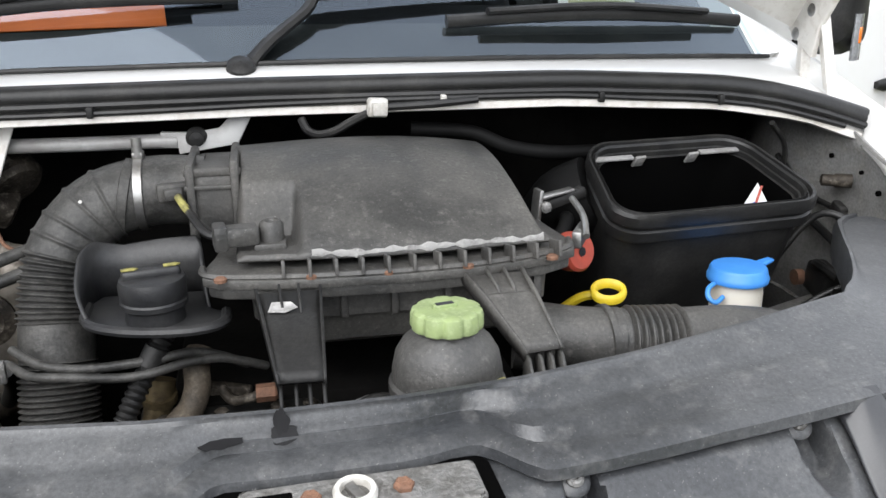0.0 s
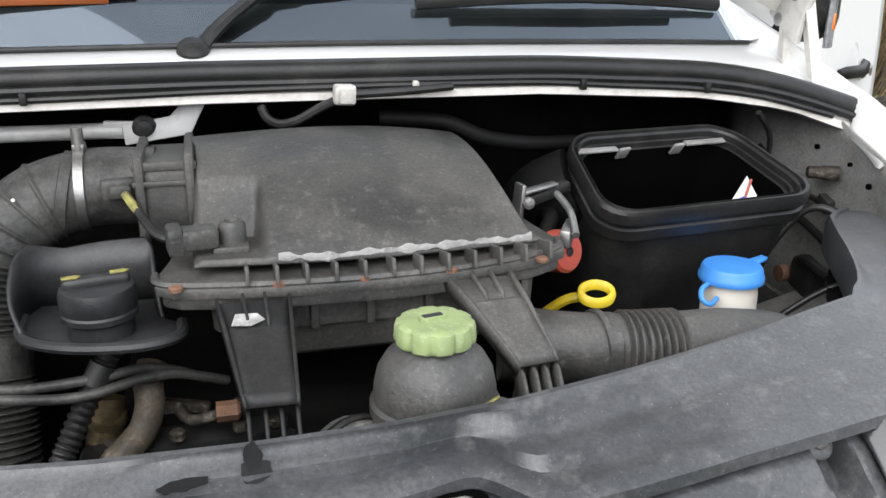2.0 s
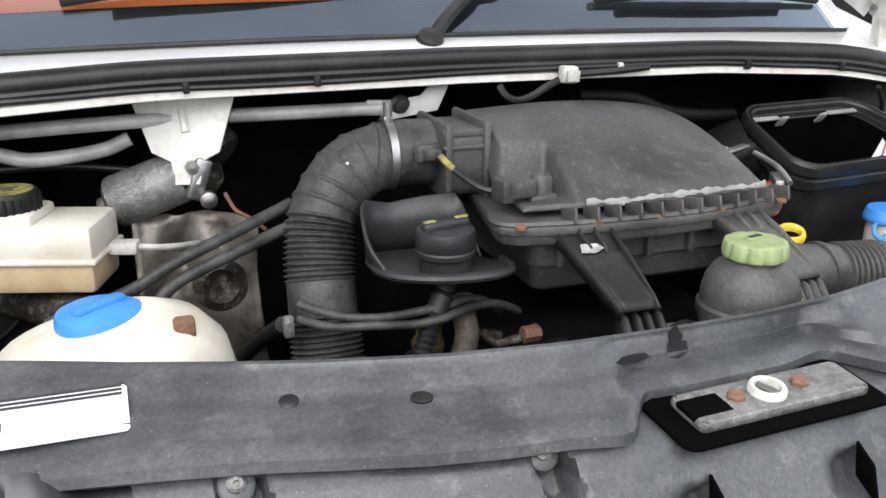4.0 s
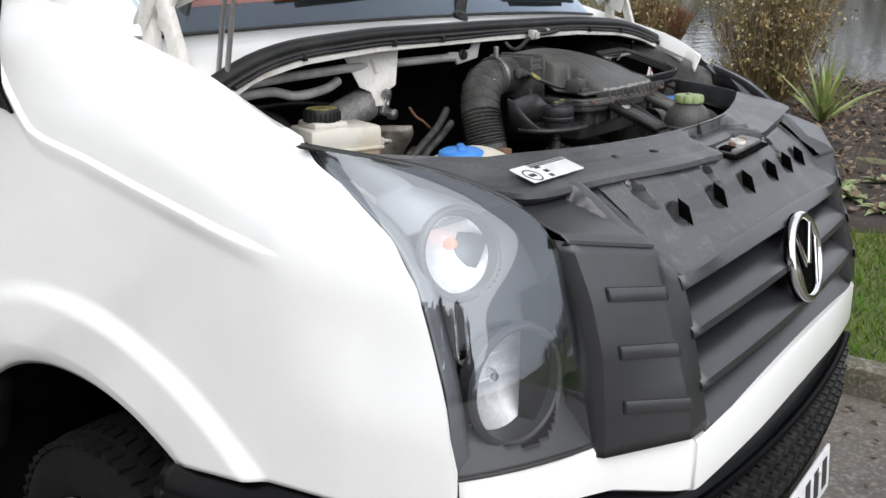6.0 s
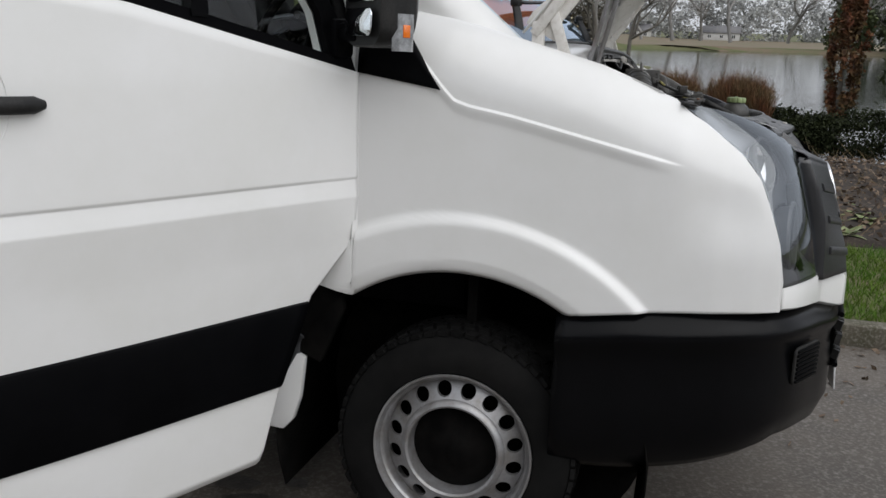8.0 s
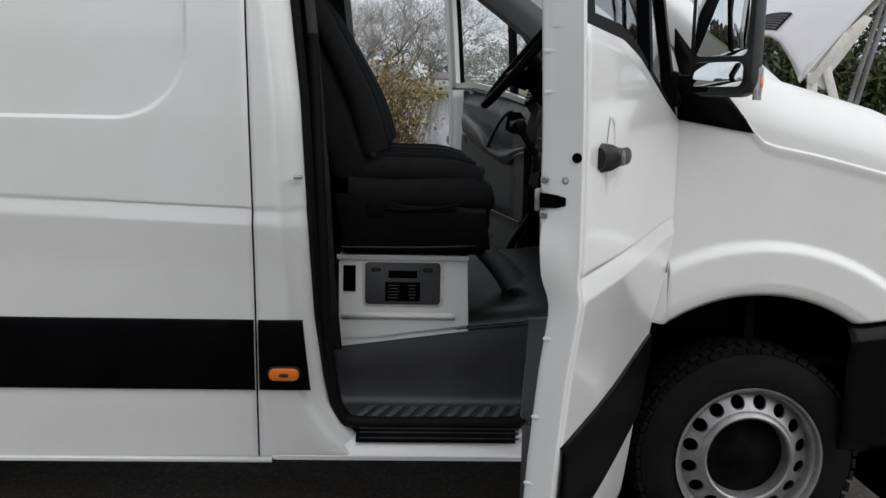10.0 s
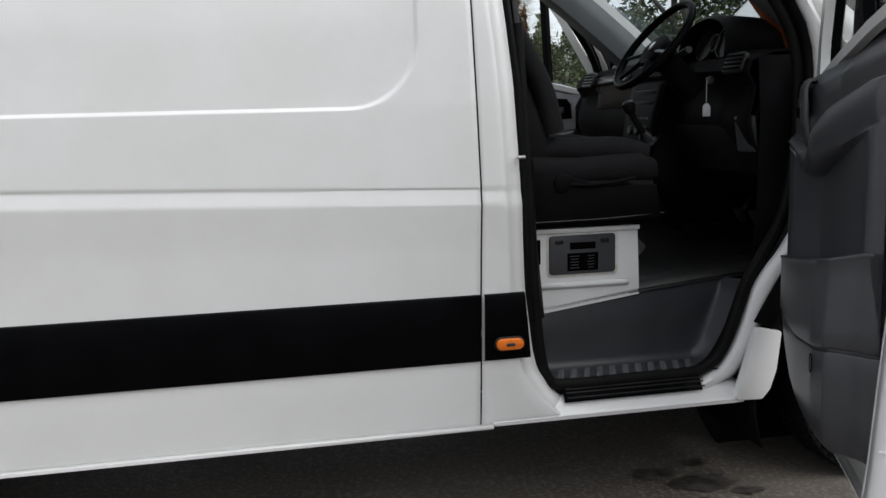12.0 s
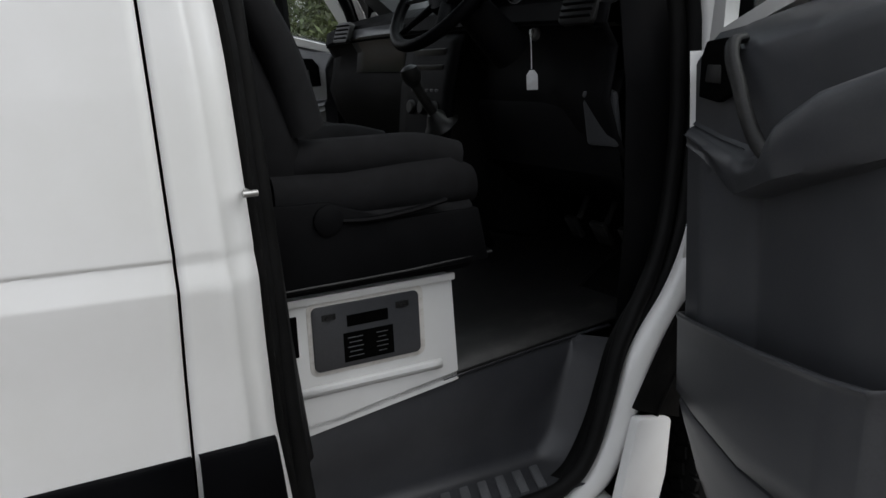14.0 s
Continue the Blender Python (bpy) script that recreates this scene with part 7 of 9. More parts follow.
part("union_nut", lathe([(0.010, -0.010), (0.010, 0.010), (0.007, 0.013), (0, 0.013)], basis((-0.012, 0.460, 1.177), (0, 1, 0), (0, 0, 1)), 6), RUST, eng, "rusty union nut")
part("loom", tube([(-0.106, 0.485, 1.255), (-0.114, 0.47, 1.243), (-0.125, 0.465, 1.223), (-0.140, 0.455, 1.198), (-0.153, 0.445, 1.173), (-0.163, 0.435, 1.151), (-0.17, 0.43, 1.10)], lambda s: 0.0105 + 0.0012 * math.cos(s * 150), 14, 20), RUBBER, eng, "black ribbed wiring loom")
part("loom_tape", tube([(-0.118, 0.4685, 1.236), (-0.1235, 0.4655, 1.226), (-0.128, 0.463, 1.218)], 0.0135, 12, 3), BLACKP, eng)
part("brass_union", both(tube([(-0.123, 0.502, 1.185), (-0.127, 0.496, 1.162), (-0.132, 0.490, 1.138)], 0.0155, 14, 3), lathe([(0.019, -0.005), (0.020, 0.0), (0.019, 0.005)], basis((-0.1265, 0.497, 1.165), (1, 0, 0), (0, 1, 0.2)), 14)), BRASS, eng, "tarnished brass union")
part("pipe_bracket", both(block((0.055, 0.012, 0.016), pose(-0.055, 0.51, 1.160, 0, 8, -10), 0.003), block((0.018, 0.016, 0.024), pose(-0.070, 0.512, 1.154), 0.004)), GRIME, eng, "grimy pipe bracket")
part("casing_ring", lathe([(0.0435, -0.002), (0.046, 0.001), (0.046, 0.007), (0.0435, 0.010)], basis((0.085, 0.33, 1.185), (1, 0.3, 0), (0, 0.3, 1)) @ pose(0, 0, 0.026), 28, False), BLACKP, eng)
rows = []
random.seed(3)
for k, z in enumerate(np.linspace(1.02, 1.27, 17)):
    rows.append([(-0.43 + 0.155 * t + 0.01 * math.sin(9 * z), 0.73 - 0.06 * math.sin(2.4 * t + 3 * z) + 0.022 * noise.noise((t * 4, z * 14, 0)) + 0.010 * noise.noise((t * 9, z * 34, 3)), z) for t in np.linspace(0, 1, 18)])
part("heat_shield", loft(rows), FOILM, eng, "crumpled stained heat shield", 60, 0.002)
part("shield_bolt", lathe([(0.034, 0), (0.034, 0.006), (0.022, 0.012), (0.014, 0.006), (0, 0.006)], basis((-0.342, 0.672, 1.205), (1, 0, 0), (0, 0.1, 1)), 24), GRIME, eng)
part("turbo_pipe", tube([(-0.36, 0.66, 0.95), (-0.365, 0.65, 1.04), (-0.385, 0.66, 1.10)], 0.028, 14, 4), GRIME, eng)
part("wire", tube([(-0.325, 0.70, 1.315), (-0.315, 0.69, 1.295), (-0.30, 0.685, 1.285), (-0.28, 0.68, 1.268)], 0.0025, 8, 4), RUST, eng, "faded brown wire")
# far inner wing: studs, holes and a clip
part("stud", lathe([(0.010, 0), (0.010, 0.022), (0.0085, 0.024), (0.0085, 0.040), (0.005, 0.042), (0, 0.038)], basis((0.818, 0.668, 1.316), (0.5, 1, 0), (0, 0, 1)) @ pose(0, 0, 0, 0, 180, 0), 14), GRIME, eng, "grimy threaded stud")
for y, z, r in ((0.790, 1.336, 0.009), (0.71, 1.345, 0.0035), (0.64, 1.335, 0.003), (0.60, 1.315, 0.004)):
    part("wing_hole", lathe([(r, 0), (r, 0.004), (0, 0.004)], basis((0.8125, y, z), (0, 0, 1), (0, 1, 0)) @ pose(0, 0, 0, 0, 0, 0), 14), MESHDK, eng)
part("wing_cable", tube([(0.78, 0.80, 1.33), (0.798, 0.735, 1.283), (0.800, 0.666, 1.275), (0.798, 0.60, 1.262), (0.78, 0.56, 1.24)], 0.0045, 8, 5), RUBBER, eng)
part("wing_cable", tube([(0.78, 0.80, 1.28), (0.796, 0.721, 1.247), (0.798, 0.636, 1.219), (0.79, 0.58, 1.19)], 0.006, 8, 5), RUBBER, eng)
part("cable_clip", block((0.014, 0.026, 0.022), pose(0.800, 0.664, 1.275, 20, 0, 0), 0.004), BLACKP, eng)
part("relay_block", both(block((0.03, 0.05, 0.045), pose(0.785, 0.66, 1.172, 15, 0, 0), 0.006), tube([(0.785, 0.68, 1.19), (0.77, 0.65, 1.20), (0.78, 0.61, 1.19)], 0.007, 8, 4)), BLACKP, eng)
part("relay_cap", lathe([(0.012, 0), (0.012, 0.012), (0, 0.013)], basis((0.772, 0.69, 1.168), (0, 1, 0), (0, 0, 1)) @ pose(0, 0, 0, 0, 180, 0), 14), RUST, eng, "brown stained plug")
part("tray_crease", tube([(0.70, 0.80, 1.145), (0.755, 0.74, 1.143), (0.79, 0.66, 1.118)], 0.003, 6, 4), CAST, eng)
part("battery_tray", block((0.22, 0.30, 0.02), pose(0.70, 0.52, 1.12, 0, -14, 0), 0.004), BAYGREY, eng)

# Wipers on the windscreen.
def wiper(name, pivot, elbow, tip, blade0, blade1):
    w = thing(name, pivot, "black wiper arm and blade on the windscreen", "wiper", "wipers")
    off = Vector((0, -0.018, 0.022))
    P, E, T, A, B = (Vector(q) for q in (pivot, elbow, tip, blade0, blade1))
    part("spindle", lathe([(0.021, -0.012), (0.022, 0.0), (0.018, 0.016), (0.010, 0.022), (0, 0.023)], Matrix.Translation(P) @ pose(0, 0, 0, 35, 0, 0), 20), BLACKP, w)
    part("arm", tube([P, P.lerp(E, 0.3) + Vector((0, 0, 0.006)), P.lerp(E, 0.75), E, E.lerp(T, 0.25), T], lambda s: 0.015 - 0.007 * s, 8, 4, 0.6), BLACKP, w)
    part("arm_hinge", block((0.05, 0.024, 0.022), Matrix.Translation(E) @ (T - E).to_track_quat("X", "Z").to_matrix().to_4x4(), 0.006), BLACKP, w)
    part("blade", tube([A, A.lerp(B, 0.25) + off * 0.35, A.lerp(B, 0.5) + off * 0.5, A.lerp(B, 0.75) + off * 0.35, B], 0.0065, 8, 4, 1.5), RUBBER, w)
    part("spoiler", tube([A.lerp(B, 0.12) + off * 0.7, A.lerp(B, 0.5) + off * 1.1, A.lerp(B, 0.86) + off * 0.7], 0.009, 8, 5, 0.6), BLACKP, w)
    part("blade_bridge", block((0.09, 0.020, 0.020), Matrix.Translation(T) @ (B - A).to_track_quat("X", "Z").to_matrix().to_4x4(), 0.006), BLACKP, w)
    return w


def on_screen(x, u, d=0.012):
    return screen(u, x) + Vector((0, -0.65 * d, 0.76 * d))


wiper("wiper", (-0.02, 0.80, 1.478), on_screen(0.10, 0.075, 0.028), on_screen(0.56, 0.105, 0.03), on_screen(0.27, 0.045, 0.01), on_screen(0.77, 0.055, 0.01))
wiper("wiper", (-0.735, 0.905, 1.452), on_screen(-0.67, 0.10, 0.03), on_screen(-0.19, 0.115, 0.03), on_screen(-0.50, 0.06, 0.01), on_screen(-0.02, 0.085, 0.01))

# Bonnet hinges: two white arms, a link and a fan-shaped bracket under the bonnet; stays on one side.
for s in (-1, 1):
    hg = None
    for (a, b, wd) in (((0.835, 0.842, 1.40), (0.835, 0.847, 1.515), 0.030), ((0.835, 0.752, 1.385), (0.835, 0.812, 1.552), 0.026), ((0.840, 0.850, 1.50), (0.840, 0.757, 1.632), 0.024)):
        A, B = Vector(a), Vector(b)
        d = (B - A).normalized()
        m = basis(A.lerp(B, 0.5), (1, 0, 0), d)
        bmx = both(block((0.006, (B - A).length + 0.02, wd), m, 0.002), block((0.016, (B - A).length * 0.96, 0.004), m @ pose(-0.006, 0, wd / 2), 0.001))
        bmx = flip(bmx) if s < 0 else bmx
        if hg is None:
            hg = part("bonnet_hinge", bmx, BAYWHITE, van, "white folding bonnet hinge")
        else:
            part("hinge_arm", bmx, BAYWHITE, hg)
    gs = plate([(0.800, 1.475), (0.816, 1.482), (0.880, 1.520), (0.865, 1.548), (0.70, 1.70), (0.672, 1.69), (0.752, 1.57), (0.79, 1.52)], 0.010, basis((0.818, 0, 0), (0, 1, 0), (0, 0, 1)), 0.003)
    part("gusset", flip(gs) if s < 0 else gs, BAYWHITE, hg)
    if s < 0:
        for dy in (0.0, 0.022):
            part("stay", flip(tube([(0.80, 0.722 - dy, 1.38), (0.80, 0.672 - dy, 1.59), (0.80, 0.632 - dy, 1.745)], 0.0045, 8, 2, 1.8)), WHEELP, hg, "thin pale stay")
    for y, z in ((0.847, 1.508), (0.812, 1.545), (0.76, 1.625)):
        pv = lathe([(0.010, 0), (0.010, 0.010), (0.006, 0.013), (0, 0.013)], basis((0.828, y, z), (0, 1, 0), (0, 0, 1)) @ pose(0, 0, 0, 180, 0, 0), 12)
        part("pivot", flip(pv) if s < 0 else pv, STEEL, hg)

# ---- the cab ----
def well_edge(y):
    """Height of the step well's inner edge."""
    return tab(y, [1.49, 1.60, 1.876, 2.20, 2.30], [0.722, 0.716, 0.689, 0.646, 0.632])


for flipped in (False, True):
    def put_side(bm):
        return flip(bm) if flipped else bm

    # the step well: tread, inner wall, curved front, rear wall, and the flange over it
    rows = []
    for y, zf in [(q.x, q.y) for q in smooth([(1.475, 0.725, 0), (1.486, 0.712, 0), (1.502, 0.66, 0), (1.533, 0.565, 0), (1.563, 0.487, 0), (1.60, 0.452, 0), (1.66, 0.442, 0), (1.9, 0.440, 0), (2.2, 0.438, 0), (2.262, 0.442, 0), (2.275, 0.47, 0), (2.282, 0.56, 0), (2.286, 0.63, 0)], 4)]:
        top = max(well_edge(y), zf)
        r = min(0.03, max(0.0, (top - zf) * 0.4))
        rows.append([(-0.905, y, zf), (-0.84, y, zf), (-0.735 - r, y, zf), (-0.735 - 0.3 * r, y, zf + 0.3 * r), (-0.733, y, zf + r), (-0.731, y, zf + 0.5 * (top - zf) if top - zf > 2 * r else zf + r), (-0.728, y, max(top - 0.012, zf + r)), (-0.722, y, top), (-0.69, y, top + 0.003)])
        fore = 1 - step(1.58, 1.72, y)
        rows[-1] = [(q[0], q[1] + fore * (0.07 * step(-0.84, -0.735, q[0]) - 0.015), q[2]) for q in rows[-1]]
    well = part("step_well", put_side(loft(rows)), WELL, van, "grey moulded plastic step well", 50, 0.003)
    for k in range(11):
        y = 1.69 + 0.047 * k
        part("tread_rib", put_side(plate([(-0.868, y + 0.032), (-0.868, y + 0.056), (-0.772, y + 0.018), (-0.772, y - 0.006)], 0.007, pose(0, 0, 0.4400), 0.003)), GREYLIT, well)
    part("edge_flange", put_side(loft([[(-0.735, y, well_edge(y) + 0.004), (-0.70, y, well_edge(y) + 0.009), (-0.66, y, well_edge(y) + 0.006)] for y in np.linspace(1.43, 1.90, 8)])), WELL, well, "", 38, 0.006)
    part("wall_groove", put_side(tube([(-0.738, 1.612, 0.455), (-0.736, 1.585, 0.50), (-0.734, 1.545, 0.62), (-0.730, 1.525, 0.712)], 0.005, 8, 4)), WELL, well)
    for y in (1.55, 1.70, 1.83):
        part("flange_screw", put_side(lathe([(0.009, 0), (0.008, 0.003), (0, 0.004)], pose(-0.705, y, well_edge(y) + 0.008), 12)), BLACKP, well)
    # black step strip on the sill
    rows = [[(-0.934, y, 0.384), (-0.930, y, 0.392), (-0.916, y, 0.408), (-0.910, y, 0.428), (-0.896, y, 0.440), (-0.885, y, 0.441)] for y in np.linspace(1.72, 2.21, 8)]
    strip = part("step_strip", put_side(loft(rows)), TRIM, van, "black ribbed step strip on the sill", 38, 0.006)
    for z, x in ((0.396, -0.929), (0.410, -0.918), (0.422, -0.914)):
        part("strip_rib", put_side(tube([(x, 1.71, z), (x, 2.20, z)], 0.0028, 6, 1)), BLACKP, strip)
    # striker on the pillar behind the door
    part("striker", put_side(both(tube([(-0.970, 2.368, 1.194), (-1.010, 2.372, 1.194)], 0.0045, 10, 1), tube([(-1.009, 2.360, 1.194), (-1.009, 2.384, 1.194)], 0.0055, 10, 1))), STEEL, van, "bright steel door striker")
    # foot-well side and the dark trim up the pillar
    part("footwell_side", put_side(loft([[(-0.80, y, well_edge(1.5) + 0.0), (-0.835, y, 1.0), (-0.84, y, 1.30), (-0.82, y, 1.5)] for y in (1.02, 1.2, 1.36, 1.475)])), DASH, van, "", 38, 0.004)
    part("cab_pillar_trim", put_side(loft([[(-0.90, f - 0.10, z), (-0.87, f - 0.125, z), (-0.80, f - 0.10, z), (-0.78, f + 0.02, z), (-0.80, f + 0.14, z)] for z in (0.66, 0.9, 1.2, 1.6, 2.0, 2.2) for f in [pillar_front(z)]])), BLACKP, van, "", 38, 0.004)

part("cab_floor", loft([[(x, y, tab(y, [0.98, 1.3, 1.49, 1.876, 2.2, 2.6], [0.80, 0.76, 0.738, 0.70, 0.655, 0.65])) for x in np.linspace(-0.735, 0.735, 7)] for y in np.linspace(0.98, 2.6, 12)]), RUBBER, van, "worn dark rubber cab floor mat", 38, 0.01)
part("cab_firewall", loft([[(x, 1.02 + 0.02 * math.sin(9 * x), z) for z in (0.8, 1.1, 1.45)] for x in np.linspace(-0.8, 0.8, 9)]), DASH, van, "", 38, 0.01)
part("headliner", loft([[(x, y, zc - 0.09 - 0.12 * abs(x / 0.86) ** 4) for x in np.linspace(-0.86, 0.86, 11)] for y, zc in ((1.72, 2.30), (1.9, 2.38), (2.2, 2.44), (2.6, 2.47))]), GREYTRIM, van, "grey cloth headliner", 38, 0.01)


def seat_box(x0, x1, side):
    """White sheet-metal box under a seat, with a hatch on its door side."""
    box = block((x1 - x0, 0.42, 0.285), pose((x0 + x1) / 2, 2.07, 0.787), 0.006)
    for v in box.verts:
        if v.co.z > 0.8:
            v.co.y += 0.0 if v.co.y > 2 else 0.008
        else:
            v.co.z = well_edge(v.co.y) - 0.004
    return part("seat_box", box, WHITE, van, "white sheet-metal seat box")


drv = seat_box(-0.735, -0.27, -1)
seat_box(-0.10, 0.735, 1)
hx = basis((-0.7355, 2.075, 0.841), (0, -1, 0), (0, 0, 1))
hatch = part("hatch", plate(rounded(0.240, 0.136, 0.012), 0.007, hx, 0.002), GREYTRIM, drv, "grey plastic hatch with a printed label")
for x in (-0.085, 0.080):
    part("latch", both(block((0.030, 0.013, 0.003), hx @ pose(x, 0.045, 0.0075), 0.001), block((0.016, 0.006, 0.006), hx @ pose(x, 0.043, 0.010), 0.001)), BLACKP, hatch)
part("print_block", block((0.092, 0.024, 0.0012), hx @ pose(0.0, 0.030, 0.0078), 0), MESHDK, hatch, "dark printed label")
part("print_block", block((0.112, 0.062, 0.0012), hx @ pose(0.0, -0.026, 0.0078), 0), MESHDK, hatch, "dark printed label")
for k in range(5):
    part("print_line", block((0.034 - 0.006 * (k % 2), 0.0016, 0.0008), hx @ pose(-0.030, -0.006 - 0.010 * k, 0.0086), 0), GREYLIT, hatch)
    part("print_line", block((0.026 - 0.008 * (k % 3 == 1), 0.0014, 0.0008), hx @ pose(0.030, -0.006 - 0.010 * k, 0.0086), 0), GREYLIT, hatch)
part("hatch_recess", plate(rounded(0.262, 0.156, 0.018), 0.002, hx @ pose(0.002, 0, -0.001), 0.0008), BAYWHITE, drv)
part("box_ledge", loft([[(-0.736, y, 0.744), (-0.742, y, 0.740), (-0.744, y, 0.733), (-0.742, y, 0.728), (-0.736, y, 0.722)] for y in (1.905, 1.93, 2.1, 2.27)]), WHITE, drv, "", 30, 0.002)
part("box_slot", block((0.006, 0.040, 0.085), pose(-0.7355, 2.245, 0.855), 0.002), MESHDK, drv, "dark slot")
part("box_rim", block((0.012, 0.42, 0.016), pose(-0.738, 2.075, 0.925), 0.003), WHITE, drv)
# grey trim and handbrake beside the seat box
part("brake_boot", tube([(-0.24, 1.66, 0.75), (-0.23, 1.72, 0.82), (-0.21, 1.80, 0.89)], lambda s: 0.075 - 0.03 * s, 14, 5, 0.7), GREYLIT, van, "grey handbrake boot")
part("box_front_trim", block((0.16, 0.05, 0.05), pose(-0.34, 1.79, 0.955, 30, 0, 0), 0.015), CAST, van, "pale trim below the seat")


def cushion(sections, n=20):
    """A soft upholstered body through rounded sections (y, z0, z1, x0, x1, r)."""
    rows = []
    for y, z0, z1, x0, x1, r in sections:
        rows.append([((x0 + x1) / 2 + a, y, (z0 + z1) / 2 + b) for a, b in rounded(x1 - x0, z1 - z0, r, 5)])
    return loft(rows, True, True)


def cab_seat(name, x0, x1, label, places):
    """A cab seat, with one or two places, on its box."""
    st = thing(name, ((x0 + x1) / 2, 2.05, 0.93), label, "seat")
    part("seat_frame", both(block((x1 - x0 - 0.02, 0.46, 0.06), pose((x0 + x1) / 2, 2.04, 0.965), 0.02), block((x1 - x0 + 0.0, 0.43, 0.05), pose((x0 + x1) / 2, 2.03, 1.02), 0.02)), DASH, st, "black plastic seat frame")
    part("seat_skirt", cushion([(1.80, 1.02, 1.07, x0 + 0.04, x1 - 0.04, 0.02), (1.815, 0.975, 1.09, x0 + 0.01, x1 - 0.01, 0.03), (1.92, 0.965, 1.095, x0 - 0.012, x1 + 0.012, 0.03), (2.2, 0.965, 1.095, x0 - 0.012, x1 + 0.012, 0.03), (2.28, 1.0, 1.10, x0, x1, 0.03)]), CLOTH, st)
    for k in range(places):
        a, b = x0 + (x1 - x0) * k / places, x0 + (x1 - x0) * (k + 1) / places
        w, mid = b - a, (a + b) / 2
        part("seat_cushion", cushion([(1.785, 1.09, 1.12, a + 0.05, b - 0.05, 0.014), (1.798, 1.075, 1.158, a + 0.015, b - 0.015, 0.038), (1.86, 1.07, 1.190, a, b, 0.05), (1.97, 1.07, 1.186, a - 0.004, b + 0.004, 0.05), (2.10, 1.07, 1.178, a, b, 0.05), (2.25, 1.07, 1.19, a + 0.01, b - 0.01, 0.05)]), CLOTH, st, "", 60)
        for s in (-1, 1):
            part("side_bolster", tube([(mid + s * (w / 2 - 0.055), 1.83, 1.17), (mid + s * (w / 2 - 0.05), 1.93, 1.195), (mid + s * (w / 2 - 0.05), 2.06, 1.198), (mid + s * (w / 2 - 0.055), 2.2, 1.20)], 0.032, 12, 4, 1.3), CLOTH, st, "", 60)
            part("back_bolster", tube([(mid + s * (w / 2 - 0.045), 2.17, 1.26), (mid + s * (w / 2 - 0.035), 2.215, 1.42), (mid + s * (w / 2 - 0.05), 2.315, 1.62), (mid + s * (w / 2 - 0.09), 2.42, 1.80)], lambda t: 0.040 - 0.012 * t, 12, 5, 1.2), CLOTH, st, "", 60)
        rows = []
        for t in np.linspace(0, 1, 9):
            z, y = 1.17 + 0.70 * t, tab(t, [0, 0.15, 0.5, 1], [2.20, 2.225, 2.33, 2.52])
            h = 0.075 + 0.012 * math.sin(3 * t) - 0.035 * t**3
            ww = w / 2 - 0.01 - 0.07 * t**2.5 - (0.02 if t in (0, 1) else 0)
            rows.append([(mid + q[0], y + q[1] + 0.04, z + 0.16 * q[1]) for q in rounded(2 * ww, 2 * h * (0.6 if t == 1 else 1), min(0.06, h * 0.55), 5)])
        part("backrest", loft(rows, True, True), CLOTH, st, "", 60)
        rows = []
        for t in np.linspace(0, 1, 6):
            k2 = math.sin(math.pi * (0.12 + 0.76 * t)) ** 0.4
            rows.append([(mid + q[0], 2.575 + q[1], 1.92 + 0.19 * t) for q in rounded(0.26 * k2, 0.10 * k2, 0.035 * k2, 4)])
        part("headrest", loft(rows, True, True), CLOTH, st, "", 60)
        for s in (-1, 1):
            part("headrest_post", tube([(mid + s * 0.06, 2.54, 1.84), (mid + s * 0.06, 2.565, 1.95)], 0.007, 8, 1), STEEL, st)
    return st


ds = cab_seat("driver_seat", -0.755, -0.265, "black cloth driver seat on a white metal box", 1)
part("height_lever", tube([(-0.776, 2.13, 1.085), (-0.782, 2.07, 1.082), (-0.780, 1.98, 1.088), (-0.776, 1.90, 1.100)], 0.012, 8, 4, 0.5), DASH, ds, "black height lever")
part("recline_knob", lathe([(0.032, 0), (0.030, 0.014), (0.022, 0.018), (0, 0.018)], basis((-0.772, 2.16, 1.09), (0, 0, 1), (0, 1, 0)), 20), DASH, ds, "round recliner knob")
part("side_shield", plate([(1.80, 0.96), (2.26, 0.955), (2.29, 1.13), (2.16, 1.125), (2.02, 1.075), (1.82, 1.075)], 0.016, basis((-0.764, 0, 0), (0, -1, 0), (0, 0, 1)) @ Matrix.Diagonal((-1, 1, 1, 1)), 0.005), DASH, ds, "black plastic side shield")
part("shield_seam", tube([(-0.776, 1.79, 0.975), (-0.780, 2.0, 0.965), (-0.778, 2.27, 0.962)], 0.003, 6, 3), BLACKP, ds)
cab_seat("passenger_bench", -0.10, 0.745, "black cloth double passenger seat beside the door", 2)

# Dashboard: a long moulded body, deeper in the middle, with the binnacle before the driver.
dash = thing("dashboard", (0, 1.2, 1.05), "black moulded dashboard with instrument binnacle and vents", "dashboard")


def dash_row(x):
    a = abs(x)
    top = 1.535 - 0.02 * (a / 0.8) ** 4
    face = 1.46 + 0.03 * step(0.5, 0.8, a)
    by, bz = screen_base(x)
    low = 1.13 - 0.26 * (1 - step(0.16, 0.24, abs(x + 0.02)))
    return [(x, by + 0.05, bz - 0.02), (x, 1.10, top - 0.005), (x, 1.30, top + 0.004), (x, 1.42, top - 0.002), (x, face + 0.01, top - 0.03), (x, face + 0.02, top - 0.07), (x, face - 0.01, top - 0.12), (x, face + 0.0, 1.34), (x, face + 0.015, 1.28), (x, face - 0.01, 1.20), (x, face - 0.05, low), (x, 1.30, low - 0.03), (x, 1.10, low)]


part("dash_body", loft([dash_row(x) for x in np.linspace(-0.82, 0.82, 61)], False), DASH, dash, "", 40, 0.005)
